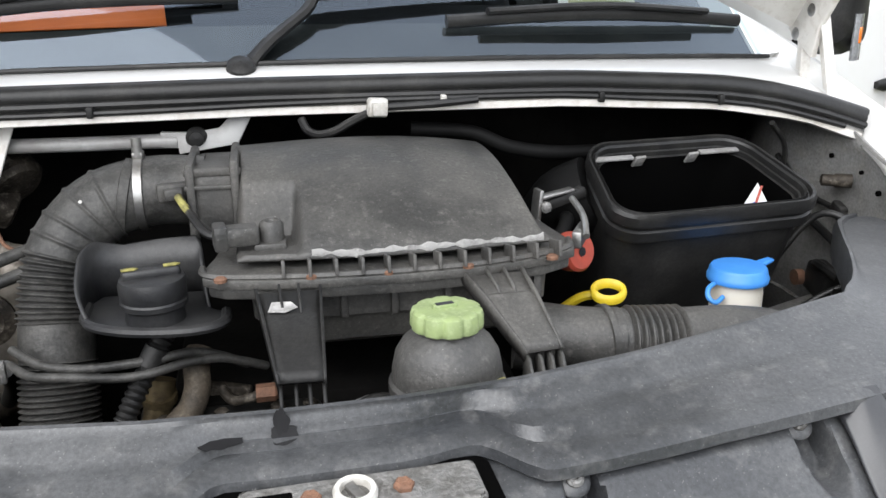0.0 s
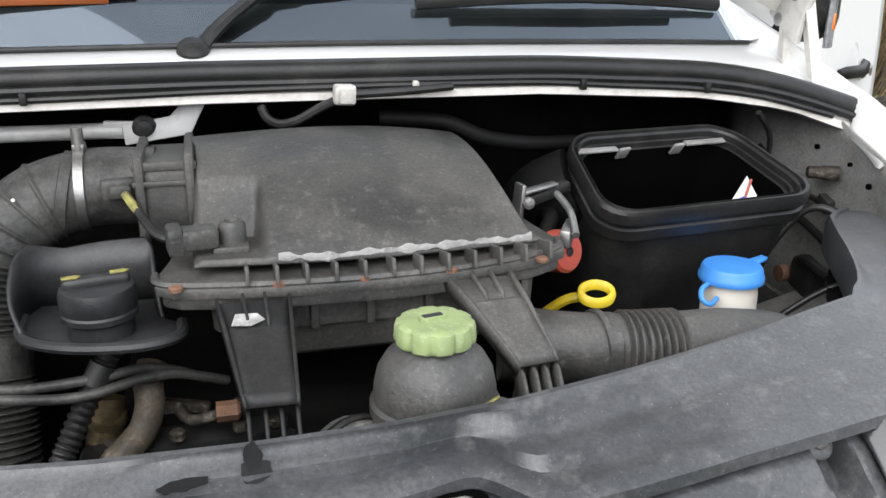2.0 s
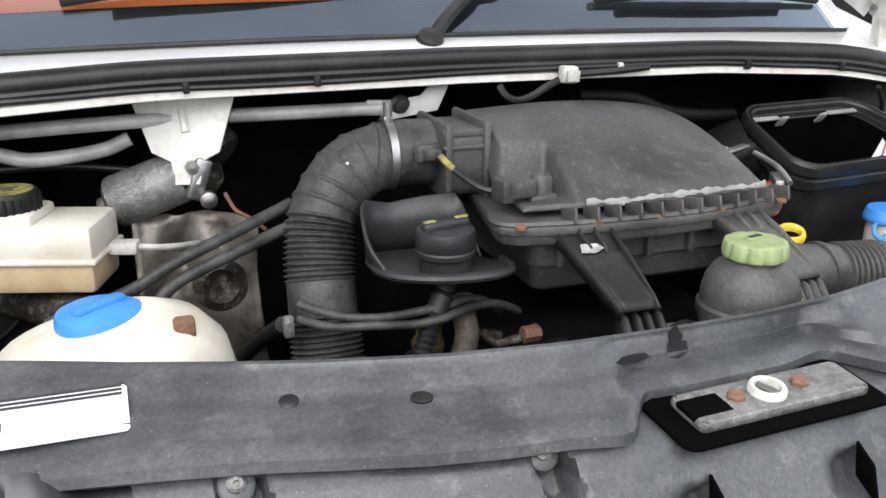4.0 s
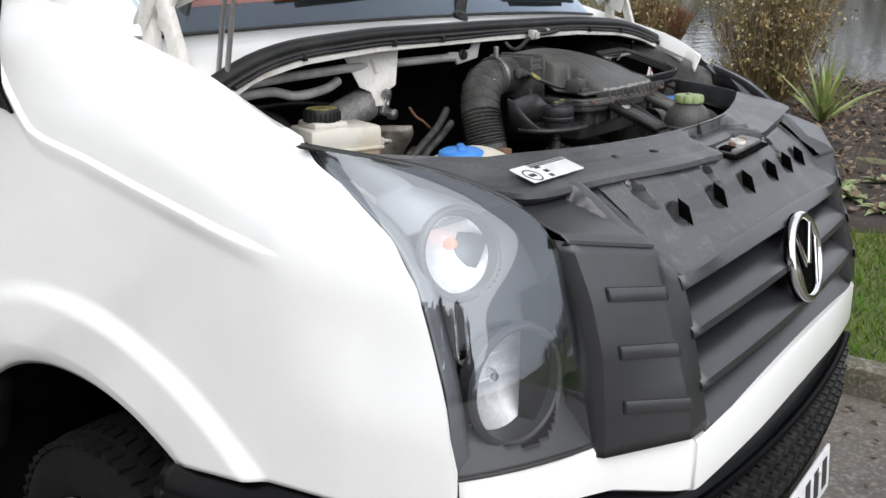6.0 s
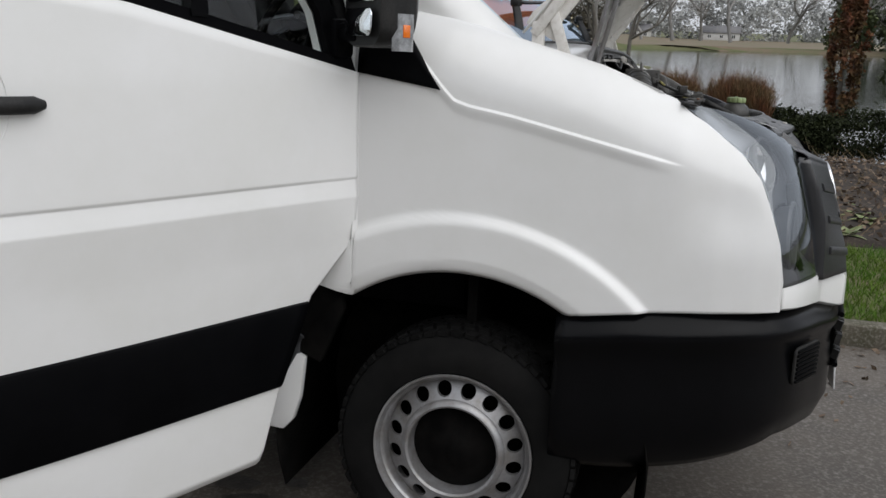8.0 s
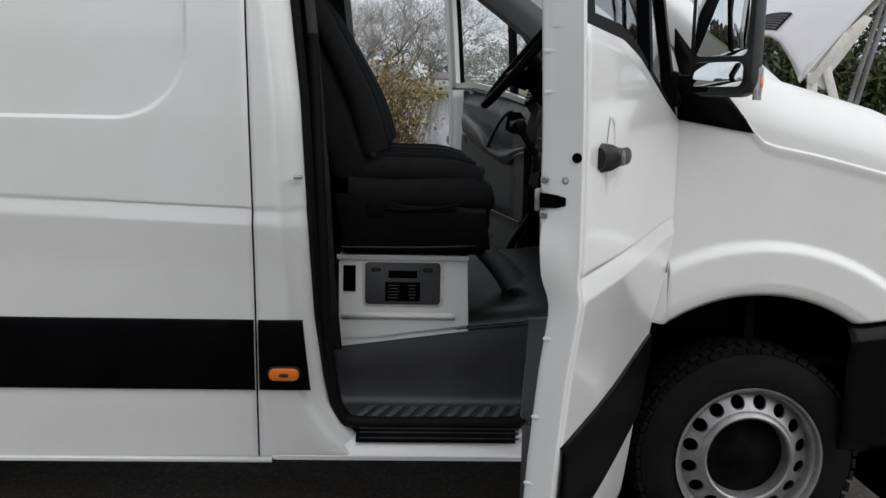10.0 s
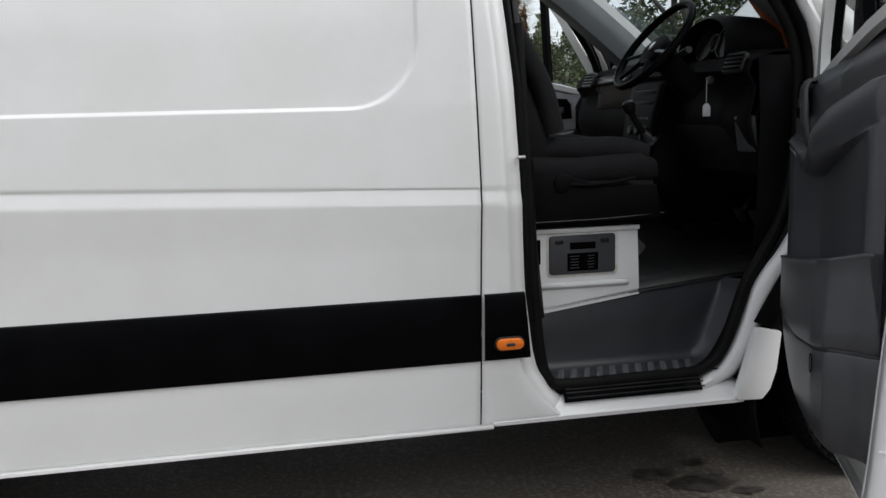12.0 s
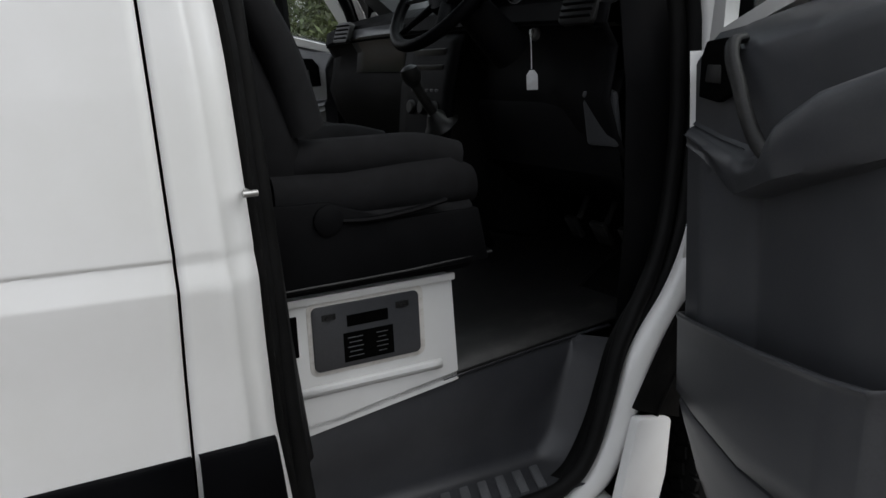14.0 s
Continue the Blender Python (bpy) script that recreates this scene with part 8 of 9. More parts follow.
part("dash_seam", tube([(x, dash_row(x)[5][1] + 0.004, dash_row(x)[5][2] - 0.012) for x in np.linspace(-0.80, 0.80, 15)], 0.004, 6, 2), MESHDK, dash)
# end vents and their louvres, grey end trims
for x in (-0.72, 0.66):
    vm = basis((x, 1.492, 1.475), (1, 0, 0), (0, -0.35, 1))
    v = part("air_vent", plate(rounded(0.13, 0.075, 0.016), 0.02, vm @ pose(0, 0, 0) @ Matrix.Diagonal((1, 1, -1, 1)), 0.004), BLACKP, dash, "black air vent")
    for k in range(4):
        part("louvre", block((0.112, 0.004, 0.012), vm @ pose(0, -0.022 + 0.015 * k, -0.020, 25, 0, 0), 0.001), DASH, v)
part("glove_box_lid", loft([[(x, dash_row(x)[k][1] + 0.008, dash_row(x)[k][2] - d) for k, d in ((4, 0.012), (5, 0.0), (6, 0.0), (7, 0.0))] for x in np.linspace(0.22, 0.62, 9)]), GREYTRIM, dash, "dark grey glove box lid", 40, 0.004)
# binnacle hood
rows = []
for y, k in ((1.22, 0.2), (1.27, 0.75), (1.32, 0.95), (1.42, 1.0), (1.49, 1.0), (1.505, 0.95), (1.49, 0.86), (1.44, 0.82)):
    rows.append([(-0.465 + 0.185 * (0.55 + 0.45 * k) * math.cos(a), y + 0.03 * (1 - math.sin(a)) - 0.03, 1.50 + (0.165 * k) * math.sin(a) ** 0.7) for a in np.linspace(0.001, math.pi - 0.001, 18)])
hood = part("binnacle", loft(rows), DASH, dash, "black hooded instrument binnacle", 50, 0.005)
for x, r in ((-0.545, 0.058), (-0.395, 0.058), (-0.47, 0.03)):
    part("dial", lathe([(r + 0.004, 0.0), (r + 0.004, 0.012), (r, 0.012), (r, 0.004), (0, 0.004)], basis((x, 1.435, 1.565), (1, 0, 0), (0, -0.3, 1)) @ pose(0, 0, 0, 180, 0, 0), 28), BLACKP, hood, "dark instrument dial")
# centre stack with its controls
part("centre_console", loft([[(x, y, z) for x, y, z in ((-0.17 + 0.3 * t, 1.44, 1.47), (-0.175 + 0.31 * t, 1.50, 1.42), (-0.175 + 0.31 * t, 1.53, 1.30), (-0.17 + 0.30 * t, 1.545, 1.20), (-0.16 + 0.28 * t, 1.56, 1.10), (-0.15 + 0.26 * t, 1.47, 0.95), (-0.15 + 0.26 * t, 1.40, 0.82))] for t in np.linspace(0, 1, 7)]), DASH, dash, "", 38, 0.02)
for z, y in ((1.39, 1.512), (1.345, 1.522)):
    part("radio_strip", block((0.19, 0.012, 0.036), pose(-0.02, y, z, -12, 0, 0), 0.003), BLACKP, dash)
for x in (-0.09, -0.02, 0.05):
    part("heater_knob", lathe([(0.022, 0), (0.020, 0.016), (0.017, 0.019), (0, 0.019)], basis((x, 1.542, 1.24), (1, 0, 0), (0, -0.1, 1)) @ pose(0, 0, 0, 180, 0, 0), 20), BLACKP, dash, "round heater knob")
for k in range(6):
    part("switch", block((0.024, 0.010, 0.020), pose(-0.095 + 0.03 * k, 1.537, 1.285, -8, 0, 0), 0.003), GREYTRIM, dash)
lever = part("gear_lever", tube([(-0.135, 1.555, 1.20), (-0.14, 1.60, 1.26), (-0.145, 1.635, 1.315)], 0.014, 10, 4), BLACKP, dash, "short black gear lever")
part("gear_knob", lathe([(0.012, -0.03), (0.024, -0.01), (0.028, 0.008), (0.024, 0.024), (0.012, 0.031), (0, 0.032)], pose(-0.147, 1.645, 1.335, -20, 0, 0), 22), BLACKP, lever)
part("gear_gaiter", lathe([(0.055, 0), (0.050, 0.012), (0.038, 0.022), (0.026, 0.040), (0.018, 0.05)], pose(-0.135, 1.55, 1.19, -35, 0, 0), 20), RUBBER, lever)
# knee panel, pale footrest and pedals
part("knee_panel", loft([[(x, 1.44, 1.34), (x, 1.475, 1.25), (x, 1.45, 1.10), (x, 1.36, 1.02)] for x in np.linspace(-0.80, -0.22, 7)]), DASH, dash, "dark knee panel", 38, 0.006)
part("side_bin", block((0.10, 0.02, 0.13), pose(-0.765, 1.48, 1.235, -8, 0, 10), 0.012), GREYTRIM, dash)
for x, w in ((-0.62, 0.06), (-0.50, 0.06), (-0.38, 0.045)):
    part("pedal", both(block((w, 0.018, 0.07), pose(x, 1.27, 0.90, -30, 0, 0), 0.005), tube([(x, 1.255, 0.92), (x, 1.20, 1.02), (x, 1.16, 1.12)], 0.009, 8, 3)), RUBBER, dash, "black rubber pedal")

# Steering wheel on its column; stalks.
sw = part("steering_wheel", lathe([(0.03, -0.09), (0.045, -0.07), (0.03, -0.03)], basis((-0.455, 1.685, 1.562), (-1, 0, 0), (0, -0.63, 0.777)), 20), BLACKP, dash, "black four-spoke steering wheel")
WC = basis((-0.455, 1.685, 1.562), (-1, 0, 0), (0, -0.63, 0.777))
rim = [[WC @ Vector(((0.190 + 0.0155 * math.cos(b)) * math.cos(a), (0.190 + 0.0155 * math.cos(b)) * math.sin(a), 0.0145 * math.sin(b))) for b in np.linspace(0, math.tau, 12, endpoint=False)] for a in np.linspace(0, math.tau, 61)]
part("rim", loft(rim, True), TRIM, sw)
part("hub", loft([[WC @ Vector((0.075 * k * math.cos(a) * (1 + 0.12 * math.cos(2 * a)), -0.012 + 0.072 * k * math.sin(a), z)) for a in np.linspace(0, math.tau, 32, endpoint=False)] for z, k in ((-0.075, 0.75), (-0.03, 1.0), (-0.012, 1.0), (-0.004, 0.93), (0.001, 0.6), (0.002, 0.1))], True, True), TRIM, sw, "padded hub with a plain badge")
part("hub_badge", lathe([(0.020, 0.001), (0.020, 0.004), (0.016, 0.0045), (0.0, 0.004)], WC @ pose(0, -0.005, 0), 24), CHROME, sw, "round chrome badge")
for a0, a1, mt in ((200, 195, LAMPGREY), (-20, -15, LAMPGREY), (240, 236, TRIM), (-60, -56, TRIM)):
    p0, p1 = [Vector((r * math.cos(radians(a)), r * math.sin(radians(a)), z)) for r, a, z in ((0.06, a0, -0.016), (0.183, a1, -0.004))]
    part("spoke", tube([WC @ p0, WC @ p0.lerp(p1, 0.5), WC @ p1], lambda s: 0.022 - 0.010 * s, 10, 4, 0.45), mt, sw)
part("column", tube([WC @ Vector((0, -0.01, -0.05)), WC @ Vector((0, -0.02, -0.14)), WC @ Vector((0, -0.03, -0.24))], lambda s: 0.042 + 0.012 * s, 16, 4), DASH, sw)
for s in (-1, 1):
    part("stalk", tube([WC @ Vector((s * 0.04, 0, -0.075)), WC @ Vector((s * 0.11, 0.01, -0.07)), WC @ Vector((s * 0.165, 0.015, -0.062))], lambda t: 0.009 + 0.004 * t, 10, 3), BLACKP, sw)
# ignition key with a tag on a string
key = thing("key_tag", (-0.52, 1.50, 1.32), "white key tag hanging on a string from the ignition", "key tag")
part("lock_ring", lathe([(0.017, 0), (0.017, 0.010), (0.011, 0.012), (0.010, 0.004), (0, 0.004)], basis((-0.505, 1.474, 1.43), (1, 0, 0), (0, -0.2, 1)) @ pose(0, 0, 0, 180, 0, 0), 20), STEEL, key)
part("string", tube([(-0.50, 1.492, 1.432), (-0.515, 1.500, 1.44), (-0.522, 1.503, 1.41), (-0.522, 1.503, 1.346)], 0.0014, 6, 4), PAPER, key)
part("tag", plate([(-0.014, -0.024), (0.014, -0.024), (0.014, 0.012), (0.006, 0.024), (-0.006, 0.024), (-0.014, 0.012)], 0.003, basis((-0.522, 1.502, 1.320), (0.55, 0.83, 0), (0, 0.04, 1)), 0.001), PAPER, key)

# Orange card behind the windscreen, its script as plain bars.
rows = []
for t in np.linspace(0, 1, 16):
    u = 0.07 + 0.46 * t
    xa, xb = -0.755 + 0.03 * t, -0.12 - 0.06 * t - 0.16 * t**2.2
    rows.append([screen(u, x) + Vector((0, 0.020, -0.016)) for x in np.linspace(xa, xb, 12)])
card = solo("price_card", loft(rows), ORANGE, "orange advertising card behind the windscreen", "card", screen(0.07, -0.4))
card.modifiers.new("thickness", "SOLIDIFY").thickness = 0.003
BASE[card.name] = screen(0.07, -0.4)
random.seed(8)
for k in range(6):
    u0 = 0.15 + 0.055 * k
    xs = np.linspace(-0.64 + 0.02 * (k % 2), -0.27 - 0.02 * k - (0.08 if k % 2 else 0), 14)
    part("script_bar", loft([[screen(u0 + w + 0.006 * math.sin(2.1 * i + k), x) + Vector((0, 0.013, -0.0115)) for w in (0, 0.012 + 0.003 * math.sin(1.3 * i))] for i, x in enumerate(xs)]), PAPER, card, "pale line of script", 38, 0.001)

# ---- the place round the van: road, kerb, verge, bed, lake, trees ----
ASPHALT = material("damp_worn_asphalt", (0.118, 0.101, 0.084), 0.75, var=(0.062, 0.052, 0.042), scale=1.3, var2=(0.20, 0.185, 0.165), scale2=55, cover2=0.60, bump=0.6, bump_scale=90, rough_var=-0.2)
KERB = material("weathered_kerb_stone", (0.125, 0.108, 0.085), 0.85, var=(0.065, 0.062, 0.035), scale=6, var2=(0.24, 0.22, 0.19), scale2=60, bump=0.5, bump_scale=80)
EARTH = material("rough_winter_turf", (0.085, 0.105, 0.035), 0.95, var=(0.13, 0.115, 0.06), scale=0.5, var2=(0.09, 0.11, 0.035), scale2=9, bump=0.6, bump_scale=20)
SOIL = material("dark_mulched_soil", (0.020, 0.015, 0.012), 0.95, var=(0.036, 0.026, 0.019), scale=6, var2=(0.10, 0.075, 0.055), scale2=60, cover2=0.66, bump=0.9, bump_scale=35)
LITTER = material("dead_leaves", (0.10, 0.066, 0.045), 0.85, var=(0.17, 0.125, 0.085), scale=3, random_tint=0.55)
GRASS = material("lawn_blades", (0.062, 0.150, 0.012), 0.7, var=(0.105, 0.155, 0.022), scale=3, random_tint=0.35, spec=0.15)
LEAFY = material("pale_rosette_leaves", (0.17, 0.23, 0.075), 0.6, var=(0.27, 0.29, 0.15), scale=20, random_tint=0.35)
STRAP = material("strap_leaves", (0.17, 0.25, 0.06), 0.45, var=(0.32, 0.34, 0.12), scale=6, random_tint=0.4)
TWIGRED = material("red_brown_twigs", (0.135, 0.042, 0.016), 0.8, var=(0.10, 0.075, 0.028), scale=2.5, random_tint=0.5)
TWIG = material("ochre_twigs", (0.19, 0.14, 0.06), 0.8, var=(0.12, 0.085, 0.045), scale=3, random_tint=0.4)
SHOOT = material("young_shoots", (0.16, 0.15, 0.04), 0.7, var=(0.24, 0.15, 0.06), scale=4, random_tint=0.45)
BUD = material("pale_buds", (0.55, 0.50, 0.33), 0.7, random_tint=0.3)
BARK = material("grey_bark", (0.085, 0.075, 0.062), 0.9, var=(0.13, 0.12, 0.10), scale=3, bump=0.5, bump_scale=20)
# Bare crowns are painted paler than bark, with distant haze in the colour.
FARTWIG = material("haze_pale_bare_crown", (0.29, 0.28, 0.265), 0.9, random_tint=0.25)
EVERGREEN = material("evergreen_leaves", (0.040, 0.058, 0.022), 0.6, var=(0.080, 0.098, 0.030), scale=0.8, random_tint=0.5)
DARKLEAF = material("dark_hedge_leaves", (0.012, 0.017, 0.007), 0.7, var=(0.024, 0.030, 0.010), scale=2.0, random_tint=0.4, spec=0.15)
# The mist over the lake is painted into this pale wood colour.
FARWOOD = material("haze_pale_wood", (0.42, 0.425, 0.42), 0.9, var=(0.35, 0.355, 0.34), scale=0.12, random_tint=0.25)
SHORE = material("far_bank", (0.17, 0.12, 0.085), 0.95, var=(0.12, 0.12, 0.06), scale=0.3, bump=0.4, bump_scale=5)
WALLP = material("pale_render", (0.55, 0.54, 0.52), 0.8, var=(0.47, 0.46, 0.44), scale=0.6)
SLATE = material("grey_slate", (0.13, 0.13, 0.14), 0.7, var=(0.17, 0.165, 0.16), scale=1.5)
OILY = material("oil_stain", (0.025, 0.022, 0.019), 0.45, var=(0.08, 0.072, 0.064), scale=14, cover=0.50, bump=0.6, bump_scale=90)
BINGREEN = material("green_plastic_bin", (0.045, 0.12, 0.09), 0.5, var=(0.06, 0.14, 0.11), scale=5)

water = bpy.data.materials.new("lake_water")
water.use_nodes = True
_n, _l = water.node_tree.nodes, water.node_tree.links
_b = _n["Principled BSDF"]
_b.inputs["Base Color"].default_value, _b.inputs["Roughness"].default_value, _b.inputs["IOR"].default_value = (0.030, 0.035, 0.034, 1), 0.06, 1.33
_t, _k, _c = _n.new("ShaderNodeTexNoise"), _n.new("ShaderNodeBump"), _n.new("ShaderNodeTexCoord")
_t.inputs["Scale"].default_value, _t.inputs["Detail"].default_value = 2.2, 4
_k.inputs["Strength"].default_value, _k.inputs["Distance"].default_value = 0.25, 0.05
_l.new(_c.outputs["Object"], _t.inputs["Vector"])
_l.new(_t.outputs["Fac"], _k.inputs["Height"])
_l.new(_k.outputs[0], _b.inputs["Normal"])


def road_z(x):
    return -0.0419 * max(x, -6)


def ground_z(x, y):
    """The lie of the land."""
    if x < 1.76:
        return road_z(x) - 0.03
    z = tab(x, [1.76, 1.83, 1.87, 1.9, 3.6, 6.0, 10, 13], [-0.14, -0.14, 0.005, 0.015, 0.04, 0.06, 0.02, -0.05])
    d = math.hypot((x - 50) / 42, (y + 10) / 34)
    z += 0.9 * step(4, 22, y) * step(4, 20, x) + 0.02 * noise.noise((x * 0.7, y * 0.7, 0)) * step(2, 4, x)
    z = z + (-1.6 - z) * (1 - step(0.93, 1.03, d)) if d < 1.03 else z
    if x > 60 and d > 1:
        z -= 0.9 * step(1.0, 1.25, d)
    isle = math.hypot((x - 45.5) / 5.0, (y - 4.6) / 2.6)
    if isle < 1:
        z = max(z, -0.62 + 0.35 * (1 - isle * isle))
    return z


gx = spread((-400, -8, 8), (-8, 1.755, 6), (1.765, 1.83, 2), (1.87, 1.9, 2), (2.1, 14, 40), (14, 60, 34), (60, 110, 24), (110, 900, 8))
gy = spread((-700, -40, 8), (-40, 40, 60), (40, 700, 8))
ground = solo("ground", loft([[(x, y, ground_z(x, y)) for y in gy] for x in gx]), EARTH, "rough winter turf sloping to a lake", "ground", lean=False, kind="structure", sharp=60)
road = solo("road", loft([[(x, y, road_z(x)) for y in np.linspace(-60, 60, 25)] for x in (-14, -6, -3, 0, 1.2, 1.765)]), ASPHALT, "damp worn asphalt road with grit", "road", lean=False, kind="structure")
lake = solo("water", loft([[(x, y, -0.5) for y in (-44, -20, 0, 24)] for x in (8, 30, 60, 93)]), water, "grey rippled lake water under an overcast sky", "lake", lean=False, kind="structure")
st = []
random.seed(5)
for k in range(5):
    cx, cy, r = ((-0.83, 1.66, 0.075), (-0.72, 1.80, 0.05), (-0.93, 1.54, 0.035), (-0.66, 1.60, 0.03), (-0.97, 1.73, 0.025))[k]
    n = 26
    pts = [(cx + r * (1 + 0.35 * noise.noise((math.cos(a) * 1.7, math.sin(a) * 1.7, k * 3.0))) * math.cos(a) * 1.0, cy + 1.5 * r * (1 + 0.35 * noise.noise((math.cos(a) * 1.7, math.sin(a) * 1.7, k * 3.0))) * math.sin(a)) for a in np.linspace(0, math.tau, n, endpoint=False)]
    b = bmesh.new()
    b.faces.new([b.verts.new((x, y, road_z(x) + 0.004)) for x, y in pts])
    st.append(b)
solo("oil_stain", both(*st), OILY, "dark oil stain on the asphalt", "stain", lean=False)

# Kerb stones, each 0.9 m long.
kerb = thing("kerb", (1.82, 0, -0.08), "weathered stone kerb along the verge", "kerb", lean=False, kind="structure")
for k in range(26):
    y = -8 + 0.913 * k
    part("kerb_stone", block((0.125, 0.905, 0.20), pose(1.83 + random.uniform(-0.004, 0.004), y, -0.055 + random.uniform(-0.003, 0.003), 0, 0, random.uniform(-0.3, 0.3)), 0.014), KERB, kerb)


def cloud(name, quads, mat, parent=None, **tags):
    """Many small flat pieces, four corners each, in one mesh."""
    v = np.asarray(quads, float).reshape(-1, 3)
    me = bpy.data.meshes.new(name)
    me.from_pydata(v.tolist(), [], np.arange(len(v)).reshape(-1, 4).tolist())
    me.materials.append(mat)
    ob = new(name, me)
    if parent:
        me.transform(Matrix.Translation(-BASE[parent.name]))
        ob.parent = parent
        BASE[ob.name] = BASE[parent.name]
        return tagged(ob, tags.get("label", ""), kind=tags.get("kind", ""))
    return tagged(ob, tags["label"], tags["category"], kind=tags.get("kind", ""))


rng = np.random.default_rng(7)


def flakes(p, size, flat=0.5, long=1.6):
    """Leaf-like pieces about the given points."""
    n = len(p)
    a = rng.normal(size=(n, 3))
    a[:, 2] *= flat
    a /= np.linalg.norm(a, axis=1)[:, None]
    b = np.cross(a, rng.normal(size=(n, 3)) * (flat, flat, 1))
    b /= np.linalg.norm(b, axis=1)[:, None] + 1e-9
    s = (size * rng.uniform(0.6, 1.4, n))[:, None]
    a, b = a * s * long / 2, b * s / 2
    return np.stack([p - a, p + b - 0.1 * a, p + a, p - b - 0.1 * a], 1)


def blades(p, height, width, lean_=0.35):
    n = len(p)
    ang = rng.uniform(0, math.tau, n)
    side = np.stack([np.cos(ang), np.sin(ang), 0 * ang], 1) * width / 2
    tip = np.stack([rng.normal(0, lean_, n), rng.normal(0, lean_, n), np.ones(n)], 1) * (height * rng.uniform(0.5, 1.3, n))[:, None]
    return np.stack([p - side, p + side, p + tip + side * 0.15, p + tip - side * 0.15], 1)


def on_ground(n, x0, x1, y0, y1, lift=0.0):
    x, y = rng.uniform(x0, x1, n), rng.uniform(y0, y1, n)
    return np.stack([x, y, [ground_z(a, b) + lift for a, b in zip(x, y)]], 1)


# blown leaves and grit by the kerb
x_, y_ = 1.76 - rng.gamma(1.3, 0.35, 420), rng.uniform(-3.5, 1.0, 420)
cloud("road_litter", flakes(np.stack([x_, y_, [road_z(a) + 0.006 for a in x_]], 1), 0.022, 0.3), LITTER, label="small dead leaves and grit on the road", category="leaf litter", kind="stuff")
def bed_edge(y):
    """Where the lawn gives way to soil; the bed swings towards the road."""
    return tab(y, [0.3, 1.2, 1.9, 2.7], [3.62, 3.30, 2.72, 2.25])


p = np.concatenate([on_ground(46000, 1.90, 3.75, -3.2, 2.6), on_ground(26000, 1.90, 3.75, -8.0, -3.2), on_ground(9000, 1.90, 2.35, 2.6, 9.0)])
edge = np.array([bed_edge(v) for v in p[:, 1]]) + 0.05 * np.sin(p[:, 1] * 3)
cloud("grass", blades(p[p[:, 0] < edge], 0.045, 0.006, 0.6), GRASS, label="short damp green grass along the kerb", category="grass", kind="stuff")
rows = []
for k in np.linspace(0, 1, 66):
    row = []
    for y in np.linspace(-7, 9, 110):
        x = bed_edge(y) - 0.07 + (10.57 - bed_edge(y)) * k
        row.append((x, y, ground_z(x, y) + 0.03 + 0.05 * noise.noise((x * 2.3, y * 2.3, 1)) + 0.03 * noise.noise((x * 9, y * 9, 2)) - 0.12 * (1 - step(0.0, 0.2, x - bed_edge(y) + 0.07))))
    rows.append(row)
solo("flower_bed", loft(rows), SOIL, "dark mulched soil of a planted bed", "flower bed", lean=False, kind="structure", sharp=60)
p = np.concatenate([on_ground(17000, 3.7, 10.2, -5, 8, 0.055), on_ground(1700, 2.6, 3.8, 2.2, 6, 0.055), on_ground(350, 3.3, 3.8, 1.3, 2.2, 0.055)])
p[:, 2] += rng.uniform(0, 0.03, len(p))
cloud("leaf_litter", flakes(p, 0.035, 0.45), LITTER, label="brown dead leaves scattered over the soil", category="leaf litter", kind="stuff")
p = on_ground(2600, 3.7, 10.2, -5, 8, 0.07)
cloud("dry_stalks", blades(p, 0.16, 0.006, 1.6), TWIG, label="straw-coloured dry stalks lying in the bed", category="dry stalks", kind="stuff")


def rosette(name, base, n, length, width, rise, mat, label, category, group="", droop=0.6, lean=0):
    t = thing(name, base, label, category, group, lean=False)
    for k in range(n):
        a, e = k * 2.4 + random.uniform(-0.3, 0.3), rise * random.uniform(0.35, 1.0)
        L = length * random.uniform(0.6, 1.1)
        d = Vector((math.cos(a), math.sin(a), 0))
        rows = []
        for s in np.linspace(0, 1, 7):
            out = L * (s * math.cos(e) + 0.25 * s * s * droop)
            up = L * (s * math.sin(e) - droop * 0.75 * s * s * math.cos(e))
            w = width * (0.35 + 0.65 * math.sin(math.pi * min(1, s * 1.1 + 0.12))) * (1 - 0.85 * step(0.75, 1.0, s))
            c = Vector(base) + d * out + Vector((0, 0, up))
            q = d.cross((0, 0, 1)) * w / 2
            rows.append([c - q, c + Vector((0, 0, -0.18 * w)), c + q])
        part("leaf", loft(rows), mat, t, "", 60)
    return t


random.seed(11)
made = []
for k in range(46):
    x, y = 3.78 + random.random() ** 1.6 * 1.5, random.uniform(-3.0, 2.2)
    base = (x, y, ground_z(x, y) + 0.03)
    if k < 4:
        made.append(rosette("primrose", base, 11, 0.15, 0.065, 0.9, LEAFY, "pale green leafy rosette in dark soil", "plant", "bedding plants", 0.5))
    else:
        copy_thing(made[k % 4], Matrix.Translation(base) @ pose(0, 0, 0, 0, 0, random.uniform(0, 360)) @ Matrix.Scale(random.uniform(0.7, 1.25), 4))
for k, (x, y) in enumerate(((3.25, 2.55), (3.55, 2.95), (3.15, 3.05), (3.75, 3.4), (3.45, 3.55), (2.95, 2.75), (4.0, 2.9), (3.9, 3.0))):
    copy_thing(made[k % 4], Matrix.Translation((x, y, ground_z(x, y) + 0.05)) @ pose(0, 0, 0, 0, 0, 67 * k) @ Matrix.Scale(0.8 + 0.07 * (k % 5), 4))
